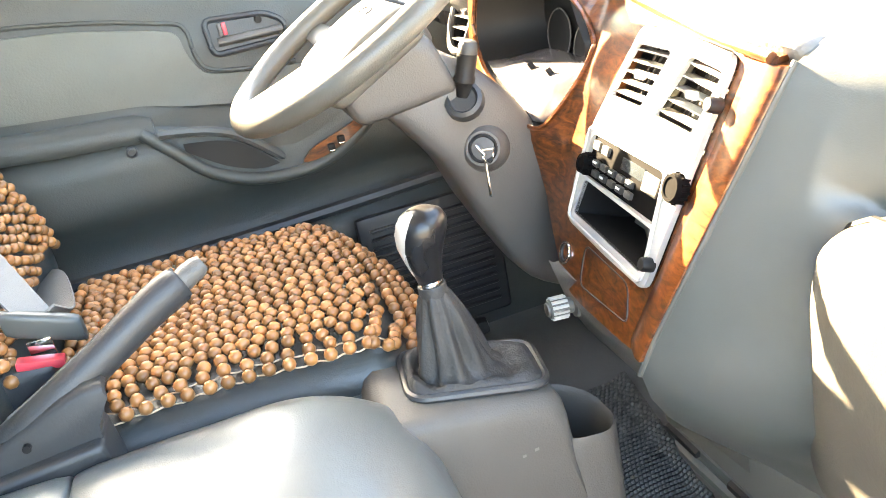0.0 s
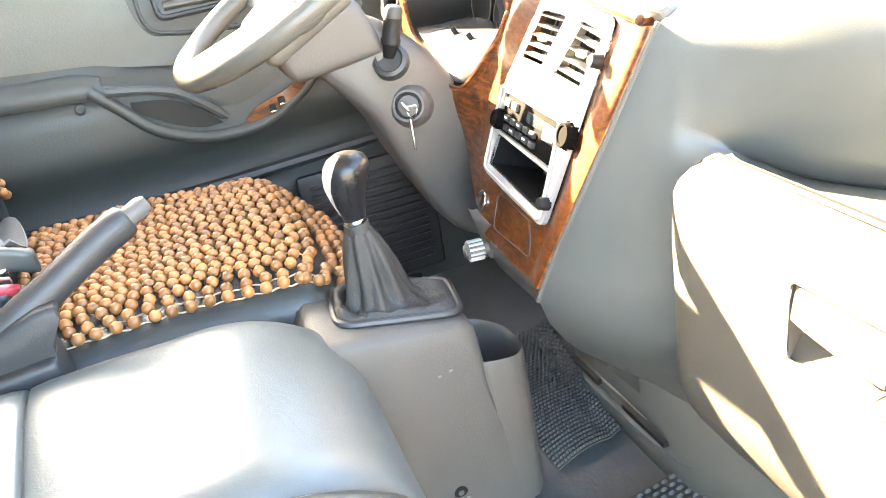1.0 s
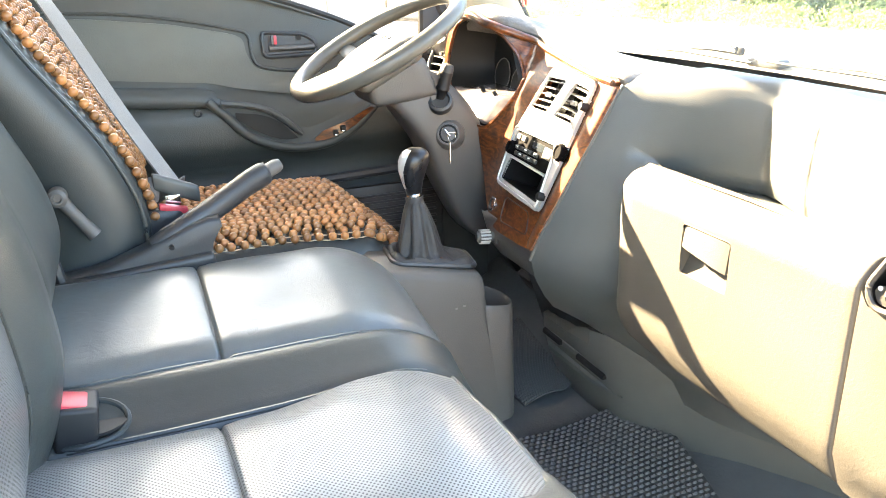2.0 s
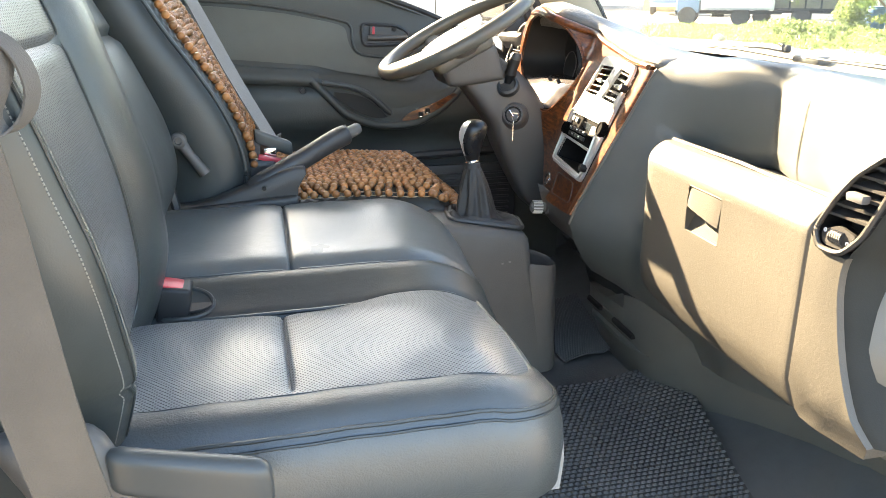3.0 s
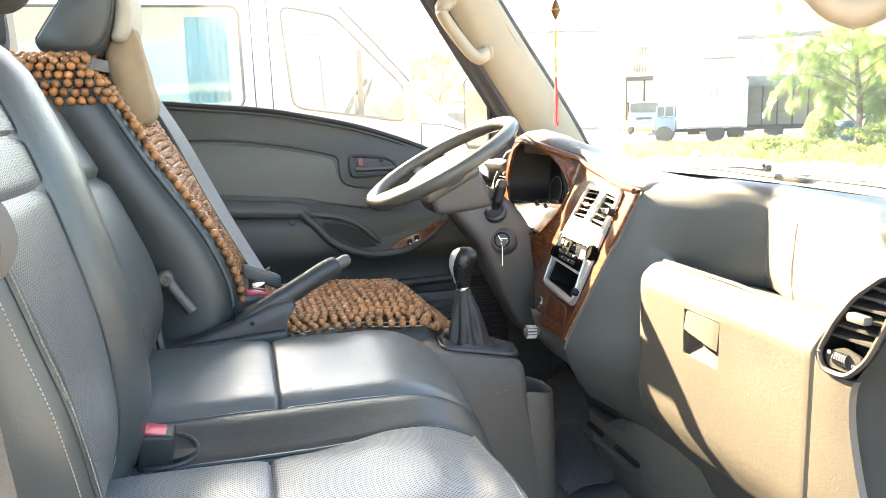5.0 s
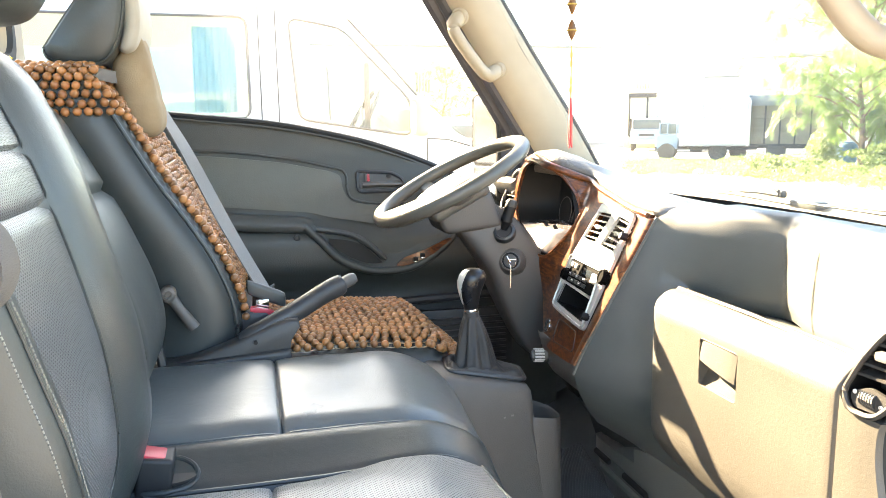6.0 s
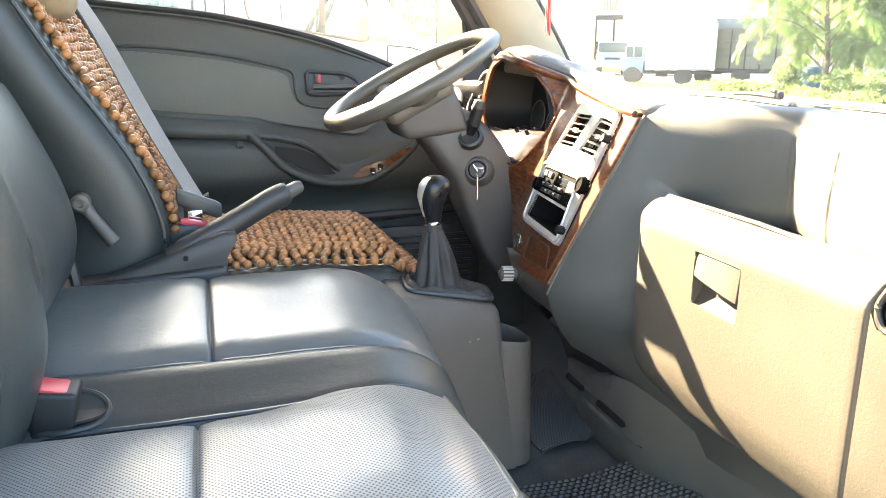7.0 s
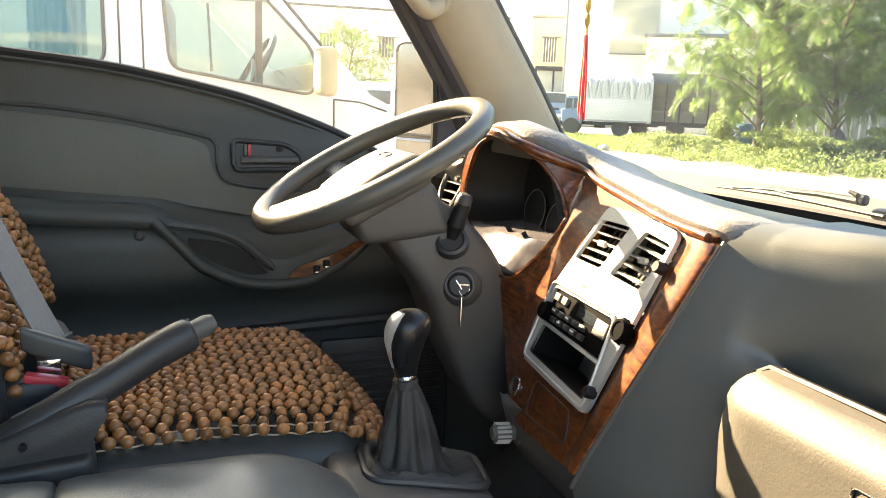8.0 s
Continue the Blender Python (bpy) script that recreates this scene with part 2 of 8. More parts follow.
M_asphalt = material("yard_ground", (0.23, 0.205, 0.17), 0.9, vary=0.3, scale=3, dirt=(0.3, 0.27, 0.22), dirt_scale=0.4)
M_rubberblk = material("black_rubber", (0.015, 0.015, 0.015), 0.6)
M_cloth = material("tan_cloth", (0.27, 0.205, 0.125), 0.85, vary=0.15, scale=40, bump=0.35, bump_scale=500, crease=0.2, crease_scale=35, dirt=(0.20, 0.145, 0.085), dirt_scale=14)
M_concrete = material("render_wall", (0.62, 0.58, 0.5), 0.85, vary=0.08, scale=2, dirt_scale=0.5)
M_tarp = material("tarpaulin", (0.62, 0.63, 0.62), 0.6, vary=0.08, scale=3)
M_blue = material("blue_paint", (0.06, 0.13, 0.28), 0.4)
M_leaf = material("leaves", (0.082, 0.135, 0.042), 0.55, vary=0.45, scale=1.2, dirt=(0.12, 0.16, 0.045), dirt_scale=0.8)
M_bark = material("bark", (0.14, 0.11, 0.08), 0.9, vary=0.3)


def wood_material():
    mat = bpy.data.materials.new("burl_wood")
    mat.use_nodes = True
    n, l = mat.node_tree.nodes, mat.node_tree.links
    b = n["Principled BSDF"]
    tc = n.new("ShaderNodeTexCoord")
    mp = n.new("ShaderNodeMapping")
    mp.inputs["Scale"].default_value = (9, 9, 22)
    a = n.new("ShaderNodeTexNoise")
    a.inputs["Scale"].default_value, a.inputs["Detail"].default_value, a.inputs["Distortion"].default_value = 2.2, 8, 2.5
    w = n.new("ShaderNodeTexNoise")
    w.inputs["Scale"].default_value, w.inputs["Detail"].default_value, w.inputs["Distortion"].default_value = 9, 6, 1.0
    r = n.new("ShaderNodeValToRGB")
    r.color_ramp.elements[0].position, r.color_ramp.elements[0].color = 0.37, (0.030, 0.008, 0.002, 1)
    r.color_ramp.elements[1].position, r.color_ramp.elements[1].color = 0.68, (0.24, 0.076, 0.015, 1)
    e = r.color_ramp.elements.new(0.5)
    e.color = (0.105, 0.029, 0.006, 1)
    mx = n.new("ShaderNodeMix")
    mx.inputs["Factor"].default_value = 0.35
    l.new(tc.outputs["Object"], mp.inputs["Vector"])
    l.new(mp.outputs[0], a.inputs["Vector"])
    l.new(mp.outputs[0], w.inputs["Vector"])
    l.new(a.outputs["Fac"], mx.inputs["A"])
    l.new(w.outputs["Fac"], mx.inputs["B"])
    l.new(mx.outputs["Result"], r.inputs["Fac"])
    l.new(r.outputs[0], b.inputs["Base Color"])
    b.inputs["Roughness"].default_value = 0.3
    b.inputs["Coat Weight"].default_value = 0.6
    b.inputs["Coat Roughness"].default_value = 0.1
    return mat


def perforated_material(name, turn, flat, color):
    """Grey leather pierced with a staggered grid of pinholes."""
    mat = material(name, color, 0.34, vary=0.08)
    n, l = mat.node_tree.nodes, mat.node_tree.links
    b = n["Principled BSDF"]
    tc = n.new("ShaderNodeTexCoord")
    mp = n.new("ShaderNodeMapping")
    mp.vector_type = "TEXTURE"
    mp.inputs["Rotation"].default_value = turn
    fl = n.new("ShaderNodeVectorMath")
    fl.operation = "MULTIPLY"
    fl.inputs[1].default_value = flat
    vo = n.new("ShaderNodeTexVoronoi")
    vo.inputs["Scale"].default_value = 250
    vo.inputs["Randomness"].default_value = 0.0
    mr = n.new("ShaderNodeMapRange")
    mr.inputs["From Min"].default_value, mr.inputs["From Max"].default_value = 0.22, 0.34
    l.new(tc.outputs["Object"], fl.inputs[0])
    l.new(fl.outputs[0], mp.inputs["Vector"])
    l.new(mp.outputs[0], vo.inputs["Vector"])
    l.new(vo.outputs["Distance"], mr.inputs["Value"])
    bp = n.new("ShaderNodeBump")
    bp.inputs["Strength"].default_value, bp.inputs["Distance"].default_value = 0.8, 0.002
    l.new(mr.outputs[0], bp.inputs["Height"])
    l.new(bp.outputs[0], b.inputs["Normal"])
    old = b.inputs["Base Color"].links[0].from_socket
    mx = n.new("ShaderNodeMix")
    mx.data_type = "RGBA"
    mx.inputs["A"].default_value = (*[c * 0.2 for c in color], 1)
    l.new(mr.outputs[0], mx.inputs["Factor"])
    l.new(old, mx.inputs["B"])
    l.new(mx.outputs["Result"], b.inputs["Base Color"])
    return mat


def glass_material(name, tint=(1, 1, 1), rough=0.0, dust=0.0):
    mat = bpy.data.materials.new(name)
    mat.use_nodes = True
    n, l = mat.node_tree.nodes, mat.node_tree.links
    n.remove(n["Principled BSDF"])
    tr = n.new("ShaderNodeBsdfTransparent")
    tr.inputs["Color"].default_value = (*tint, 1)
    gl = n.new("ShaderNodeBsdfGlossy")
    gl.inputs["Roughness"].default_value = rough
    lw = n.new("ShaderNodeLayerWeight")
    lw.inputs["Blend"].default_value = 0.5
    pw = n.new("ShaderNodeMath")
    pw.operation = "POWER"
    pw.inputs[1].default_value = 4.0
    fr = n.new("ShaderNodeMath")
    fr.operation = "MULTIPLY_ADD"
    fr.inputs[1].default_value, fr.inputs[2].default_value = 0.22, 0.03
    l.new(lw.outputs["Facing"], pw.inputs[0])
    l.new(pw.outputs[0], fr.inputs[0])
    mx = n.new("ShaderNodeMixShader")
    l.new(fr.outputs[0], mx.inputs["Fac"])
    l.new(tr.outputs[0], mx.inputs[1])
    l.new(gl.outputs[0], mx.inputs[2])
    out = mx
    if dust:
        # a thin uneven film of dust that scatters the daylight
        tc = n.new("ShaderNodeTexCoord")
        nz = n.new("ShaderNodeTexNoise")
        nz.inputs["Scale"].default_value, nz.inputs["Detail"].default_value = 7.0, 6.0
        l.new(tc.outputs["Object"], nz.inputs["Vector"])
        mr = n.new("ShaderNodeMapRange")
        mr.inputs["From Min"].default_value, mr.inputs["From Max"].default_value = 0.25, 0.75
        mr.inputs["To Min"].default_value, mr.inputs["To Max"].default_value = dust * 0.6, dust * 1.4
        l.new(nz.outputs["Fac"], mr.inputs["Value"])
        tl = n.new("ShaderNodeBsdfTranslucent")
        tl.inputs["Color"].default_value = (0.62, 0.60, 0.57, 1)
        out = n.new("ShaderNodeMixShader")
        l.new(mr.outputs[0], out.inputs["Fac"])
        l.new(mx.outputs[0], out.inputs[1])
        l.new(tl.outputs[0], out.inputs[2])
    l.new(out.outputs[0], n["Material Output"].inputs["Surface"])
    return mat


M_wood = wood_material()
# same leather twice: sky sheen painted into the seat's tone, shade into the back's
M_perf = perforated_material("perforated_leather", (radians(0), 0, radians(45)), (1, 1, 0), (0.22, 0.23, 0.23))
M_perfshade = perforated_material("perforated_shaded_leather", (radians(45), 0, 0), (0, 1, 1), (0.125, 0.136, 0.14))
M_dashlid = material("dash_lid", (0.067, 0.062, 0.052), 0.5, vary=0.07, bump=0.12, bump_scale=700, crease=0.09, crease_scale=120, dirt=(0.088, 0.080, 0.064))
M_glass = glass_material("window_glass", (0.93, 0.96, 0.95))
M_screenglass = glass_material("dusty_windscreen", (0.93, 0.96, 0.95), 0.0, 0.026)
M_doorglass = glass_material("dusty_door_glass", (0.93, 0.96, 0.95), 0.0, 0.010)
M_darkglass = material("dark_glass", (0.02, 0.025, 0.03), 0.06, vary=0.05)



def island_material(name, base, spread):
    """Like base, with each loose piece a little lighter or darker."""
    mat = base.copy()
    mat.name = name
    n, l = mat.node_tree.nodes, mat.node_tree.links
    old = next(x for x in n if x.bl_idname == "ShaderNodeObjectInfo")
    geo = n.new("ShaderNodeNewGeometry")
    to = [k.to_socket for k in old.outputs["Random"].links]
    for sct in to:
        l.new(geo.outputs["Random Per Island"], sct)
    return mat


M_beadrest = island_material("bead_wood_joined", M_bead, 0.3)

M_console = material("console_plastic", (0.080, 0.074, 0.067), 0.55, vary=0.08, bump=0.25, bump_scale=450, dirt=(0.095, 0.087, 0.078), dirt_scale=14)
M_scuff = material("scuff", (0.17, 0.16, 0.145), 0.8)
M_headpad = material("pale_pad", (0.34, 0.32, 0.27), 0.6, vary=0.1, bump=0.2, bump_scale=400)
M_boot = material("boot_leatherette", (0.024, 0.024, 0.024), 0.62, vary=0.2, bump=0.4, bump_scale=300, dirt=(0.05, 0.048, 0.044), dirt_scale=20)
M_wheellite = material("wheel_pad", (0.098, 0.095, 0.085), 0.42, vary=0.08, bump=0.2, bump_scale=450)
M_column = material("column_plastic", (0.072, 0.068, 0.064), 0.5, vary=0.08, bump=0.2, bump_scale=450, dirt=(0.08, 0.07, 0.065))
M_bluegrey = material("bluegrey_plastic", (0.055, 0.060, 0.058), 0.42, vary=0.06)
M_frame = material("frame_paint", (0.05, 0.047, 0.055), 0.4, vary=0.08)
M_mirror = material("mirror", (0.20, 0.20, 0.215), 0.06, metal=1.0, vary=0.01)
M_buckle = material("buckle_plastic", (0.02, 0.02, 0.021), 0.5, vary=0.1)
M_yellow = material("yellow_ribbon", (0.65, 0.5, 0.05), 0.6)
M_gold = material("gold_cord", (0.45, 0.3, 0.06), 0.45, vary=0.3)
M_charm = material("carved_bead", (0.16, 0.07, 0.02), 0.4, vary=0.4, scale=300)
M_tassel = material("red_silk", (0.6, 0.02, 0.03), 0.55, sheen=0.3)
M_vanglass = glass_material("tinted_glass", (0.80, 0.87, 0.85), 0.02)
M_cream = material("cream_plastic", (0.6, 0.48, 0.27), 0.5)
M_teal = material("teal_curtain", (0.40, 0.50, 0.53), 0.8, vary=0.2)
M_slate = material("slate_cover", (0.16, 0.18, 0.19), 0.6, vary=0.15)
M_grass = material("weeds", (0.105, 0.15, 0.055), 0.6, vary=0.4, scale=2.0, dirt=(0.16, 0.19, 0.055), dirt_scale=1.0)
M_yellowwall = material("yellow_wall", (0.6, 0.5, 0.32), 0.85, vary=0.06, scale=2)
M_grey2 = material("cladding", (0.35, 0.36, 0.36), 0.6, vary=0.1, scale=4)
M_olive = material("olive_panel", (0.42, 0.43, 0.33), 0.6, vary=0.05, scale=3)


def translucent(mat, k, tint):
    """Lets some light through thin leaves."""
    n, l = mat.node_tree.nodes, mat.node_tree.links
    b = n["Principled BSDF"]
    tr = n.new("ShaderNodeBsdfTranslucent")
    tr.inputs["Color"].default_value = (*tint, 1)
    mx = n.new("ShaderNodeMixShader")
    mx.inputs["Fac"].default_value = k
    l.new(b.outputs[0], mx.inputs[1])
    l.new(tr.outputs[0], mx.inputs[2])
    l.new(mx.outputs[0], n["Material Output"].inputs["Surface"])


translucent(M_leaf, 0.42, (0.22, 0.33, 0.09))
translucent(M_grass, 0.36, (0.28, 0.36, 0.12))
M_lens = material("dusty_lens", (0.075, 0.07, 0.075), 0.2, vary=0.4, scale=60, dirt=(0.14, 0.13, 0.13), dirt_scale=30)
M_cab = material("faded_blue_paint", (0.20, 0.28, 0.40), 0.5)
M_truckglass = material("truck_glass", (0.10, 0.12, 0.12), 0.15, spec=0.25)

M_stitch = material("stitch_thread", (0.24, 0.24, 0.215), 0.8)
M_buckstrap = material("strap_webbing", (0.12, 0.112, 0.10), 0.75, vary=0.1, bump=0.5, bump_scale=700)
M_pod = material("pod_lining", (0.009, 0.0095, 0.0095), 0.55, spec=0.25)
M_radio = material("radio_black", (0.004, 0.004, 0.0042), 0.7, spec=0.02)

# top pad: sunlight and windscreen glare are put into a paler base colour
M_toppad = material("glare_lit_pad", (0.125, 0.122, 0.114), 0.42, vary=0.2, scale=150, bump=0.7, bump_scale=170, coat=0.15, dirt=(0.22, 0.19, 0.15), dirt_scale=7)
M_bezel = material("vent_plastic", (0.036, 0.034, 0.031), 0.5, vary=0.1, bump=0.15, bump_scale=500)
M_kick = material("kick_plastic", (0.092, 0.093, 0.082), 0.48, vary=0.12, bump=0.25, bump_scale=380, dirt=(0.13, 0.12, 0.10), dirt_scale=8)
# bolster leather, lightened to hold the grazing highlights along the cushion's side
M_sheenside = material("grained_sheen_leather", (0.062, 0.071, 0.071), 0.36, vary=0.12, bump=0.35, bump_scale=480, crease=0.16, crease_scale=42, spec=0.7)
# on the van, the washed-out haze is put into this paler rubber colour
M_palerubber = material("pale_rubber", (0.09, 0.09, 0.09), 0.6)
M_tyre = material("dusty_tyre", (0.07, 0.066, 0.06), 0.8, vary=0.2, dirt=(0.16, 0.145, 0.12), dirt_scale=8)
M_stake = material("weathered_boards", (0.20, 0.19, 0.14), 0.75, vary=0.25, scale=6, dirt=(0.12, 0.11, 0.09), dirt_scale=3)
M_dullpane = material("dull_pane", (0.46, 0.45, 0.36), 0.4, vary=0.2, scale=3)
M_whitewall = material("white_render", (0.78, 0.76, 0.70), 0.85, vary=0.05, scale=2, dirt=(0.62, 0.6, 0.54), dirt_scale=0.4)
# matt dash plastic darkened for the side turned from the sun
M_cheek = material("shaded_dash_plastic", (0.026, 0.028, 0.026), 0.75, vary=0.12, bump=0.12, bump_scale=500, spec=0.2)
# ---- the cab's shell ----
FLOOR, BELT_Y, GROUND = 0.45, 1.335, -0.40


def build_ground():
    bm = B()
    n = 60
    vs = [[bm.verts.new((-400 + 800 * i / n, -400 + 800 * j / n, GROUND)) for j in range(n + 1)] for i in range(n + 1)]
    for i in range(n):
        for j in range(n):
            bm.faces.new((vs[i][j], vs[i + 1][j], vs[i + 1][j + 1], vs[i][j + 1]))
    solo("ground", bm, M_asphalt, "dusty pale concrete and dirt yard ground", "ground", kind="structure")


def build_floor():
    bm = B()
    prof = [(-0.75, FLOOR), (0.62, FLOOR), (0.72, 0.50), (0.95, 0.78), (0.95, 0.70), (0.74, 0.40), (0.62, 0.38), (-0.75, 0.38)]
    loft(bm, [[(x, y, z) for x, z in prof] for y in (-0.22, 1.36)])
    bmesh.ops.recalc_face_normals(bm, faces=bm.faces[:])
    solo("floor", bm, M_vinyl, "dark blue-grey vinyl cab floor, dusty", "floor", kind="structure")


def build_roof():
    bm = B()
    sheet(bm, lambda u, v: (lerp(-0.72, 0.40, u), lerp(-0.18, 1.28, v), 1.89 + 0.04 * math.sin(math.pi * v) + 0.03 * math.sin(math.pi * min(1, u * 1.2)) - 0.12 * smooth01(0.6, 1, u)),
          12, 12, (0, 0, 0.05))
    solo("ceiling", bm, M_head, "beige cab roof lining", "ceiling", kind="structure")


def build_rear_wall():
    """Rear wall with its window opening; the frame is beige trim."""
    bm = B()
    out = [(-0.18, 0.45), (1.34, 0.45), (1.34, 1.30), (1.26, 1.82), (-0.10, 1.82), (-0.18, 1.30)]
    hole = rounded_loop([(0.0, 1.395), (1.20, 1.395), (1.15, 1.62), (0.05, 1.62)], 0.08, 6)
    plate(bm, rounded_loop(out, 0.03), lambda a, b, d: (-0.66 - 0.12 * (b - 1.3) * 0 + d, a, b), -0.05, [hole])
    wall = solo("wall_rear", bm, M_beige, "beige plastic-trimmed rear cab wall", "wall", kind="structure")
    bm = B()
    plate(bm, rounded_loop([(-0.01, 1.385), (1.21, 1.385), (1.16, 1.63), (0.04, 1.63)], 0.085, 6),
          lambda a, b, d: (-0.657 + d, a, b), 0.012, [rounded_loop([(0.012, 1.407), (1.188, 1.407), (1.14, 1.608), (0.062, 1.608)], 0.075, 6)])
    part("window_seal", bm, M_rubberblk, wall, "black rubber window seal")
    bm = B()
    box(bm, (-0.685, 0.6, 1.51), (0.004, 1.22, 0.26))
    g = part("glass", bm, M_glass, wall, "clear rear window glass")
    g.visible_shadow = False


def windshield_point(u, v):
    """u across (0 at the passenger's side), v from the base up."""
    y = lerp(-0.13, 1.27, u)
    bow = 1 - (2 * u - 1) ** 2
    return V((lerp(0.79, 0.40, v) + 0.07 * bow * (1 - 0.4 * v), lerp(y, lerp(-0.06, 1.20, u), v), lerp(1.070, 1.62, v) + 0.006 * bow))


def build_windshield():
    bm = B()
    sheet(bm, windshield_point, 20, 10, (0.004, 0, 0.003))
    g = solo("window_front", bm, M_screenglass, "dusty curved windscreen glass", "windscreen", kind="structure")
    g.visible_shadow = False
    bm = B()
    sheet(bm, lambda u, v: windshield_point(u, -0.03 + 0.062 * v) + V((-0.003, 0, -0.002)), 20, 2, (-0.006, 0, -0.004))
    part("windscreen_border", bm, M_rubberblk, g, "black painted glass edge")
    for side in (0, 1):
        bm = B()
        tube(bm, [windshield_point(side, k / 12) + V((-0.004, 0, 0)) for k in range(13)], 0.008, 6)
        part("windscreen_seal", bm, M_rubberblk, g, "black rubber seal")
    bm = B()
    sheet(bm, lambda u, v: windshield_point(u, 1.0) + V((-0.10 * v, 0, 0.03 * v)), 12, 2, (0, 0, 0.03))
    part("header", bm, M_head, g, "beige roof header trim")
    # scuttle outside, below the glass
    bm = B()
    sheet(bm, lambda u, v: windshield_point(u, -0.005) + V((0.012 + 0.11 * v, 0, 0.006 + 0.022 * v)), 24, 4, (0, 0, -0.02))
    solo("cowl_panel", bm, material("cowl", (0.17, 0.135, 0.075), 0.7, vary=0.6, scale=300, bump=0.4, bump_scale=260), "dusty tan cowl grille panel below the windscreen", "cowl", kind="structure")


def pillar_point(k, y_off=0.0):
    return curve_at([(0.745, 1.265, 1.06), (0.64, 1.255, 1.225), (0.50, 1.235, 1.42), (0.36, 1.205, 1.62), (0.24, 1.185, 1.82)], k)


def build_pillars():
    for side in (1, -1):
        def flip(p):
            return V((p.x, p.y if side > 0 else 1.12 - p.y, p.z))
        bm = B()
        rings = []
        for k in range(15):
            p = pillar_point(k / 14)
            w = lerp(0.075, 0.05, k / 14)
            prof = [(0.055, -0.02), (0.05, 0.015), (-0.01, 0.03), (-w, 0.012), (-w - 0.012, -0.02), (-w, -0.05), (0.02, -0.055)]
            rings.append([flip(p + V((a * 0.78, -b, a * 0.62))) for a, b in prof])
        loft(bm, rings)
        bmesh.ops.recalc_face_normals(bm, faces=bm.faces[:])
        pil = solo("pillar_trim", bm, M_beige, "beige plastic windscreen pillar trim", "pillar", kind="structure", sharp=60)
        part("pillar_seal", tube(B(), [flip(pillar_point(k / 20) + V((0.048, 0.004, 0.036))) for k in range(21)], 0.007, 6), M_rubberblk, pil, "black seal along the glass")
        part("door_seal", tube(B(), [flip(pillar_point(k / 20) + V((-0.064 + 0.02 * k / 20, 0.028, -0.046 + 0.012 * k / 20))) for k in range(21)], 0.021, 8), M_frame, pil, "dark door seal")
        # grab handle on the pillar
        d = (pillar_point(0.75) - pillar_point(0.55)).normalized()
        ka, kb = (0.545, 0.79) if side > 0 else (0.45, 0.69)
        lo, hi = (V((0.463, 1.226, 1.392)), V((0.358, 1.206, 1.518))) if side > 0 else (pillar_point(ka) + V((-0.052, -0.035, -0.03)), pillar_point(kb) + V((-0.052, -0.033, -0.03)))
        off = V((-0.034, -0.022, -0.024)) if side > 0 else V((-0.045, -0.032, -0.03))
        h = thing("grab_handle", flip(lo), "beige plastic grab handle screwed to the pillar", "grab handle", "pillar handles")
        bm = B()
        pts = [lo, lo + off * 0.75 + (hi - lo) * 0.03, lo + off + (hi - lo) * 0.16, (lo + hi) / 2 + off * 1.05, hi + off - (hi - lo) * 0.16, hi + off * 0.75 - (hi - lo) * 0.03, hi]
        pts = [flip(curve_at(pts, k / 24)) for k in range(25)]
        tube(bm, pts, [0.0155 if 4 < k < 20 else 0.019 for k in range(25)], 12)
        part("grip", bm, M_beige, h)
        for q in (lo, hi):
            bm = B()
            q2 = flip(q)
            nrm = V((-0.5, -0.85 * side, 0)).normalized()
            lathe(bm, [(0.021, -0.012), (0.021, 0.012), (0.016, 0.016), (0.012, 0.016), (0.0115, 0.006)], axis_m(q2, nrm), 16)
            m = part("mount", bm, M_beige, h)
            bm = B()
            lathe(bm, [(0.008, 0.004), (0.008, 0.0095), (0.004, 0.011)], axis_m(q2, nrm), 10)
            part("screw", bm, M_dark, m, "dark recessed screw")
    # driver's side pillar behind the door window
    for y in (1.27, -0.17):
        bm = B()
        tube(bm, [(-0.50, y + (0.04 if y > 0 else -0.04), 0.45), (-0.47, y + (0.04 if y > 0 else -0.04), 1.2), (-0.46, y, 1.45), (-0.47, y - (0.06 if y > 0 else -0.06), 1.84)], [0.06, 0.055, 0.04, 0.045], 12)
        solo("pillar_rear", bm, M_grey, "grey plastic pillar trim behind the door", "pillar", kind="structure")
    for y in (1.22, -0.10):
        bm = B()
        tube(bm, [(-0.68, y - 0.02, 1.89), (-0.2, y - 0.02, 1.915), (0.05, y - 0.02, 1.915), (0.24, y - 0.02, 1.86)], 0.03, 10)
        solo("roof_rail", bm, M_head, "beige roof edge trim", "roof trim", kind="structure")


def build_footwell():
    """Firewall and side walls of the footwells."""
    for nm, c, sz in (("wall_front", (0.90, 0.57, 0.72), (0.04, 1.54, 0.56)), ("wall_kick", (0.76, 1.335, 0.70), (0.34, 0.04, 0.52))):
        bm = B()
        box(bm, c, sz, 0.01)
        solo(nm, bm, M_vinyl, "dark footwell wall lining", "wall", kind="structure")
    bm = B()
    box(bm, (-0.08, 1.31, 0.43), (1.1, 0.10, 0.10), 0.02)
    solo("door_sill", bm, M_dark, "dark plastic door sill", "sill", kind="structure")


build_ground()
build_footwell()
build_floor()
build_roof()
build_rear_wall()
build_windshield()
build_pillars()

# ---- dashboard ----
def face_x(z):
    """How far forward the dash's face stands at height z."""
    return table([(0.56, 0.60), (0.62, 0.585), (0.66, 0.53), (0.70, 0.475), (0.75, 0.43), (0.80, 0.412), (0.885, 0.437), (0.95, 0.457), (1.03, 0.482), (1.075, 0.503), (1.10, 0.53)], z)


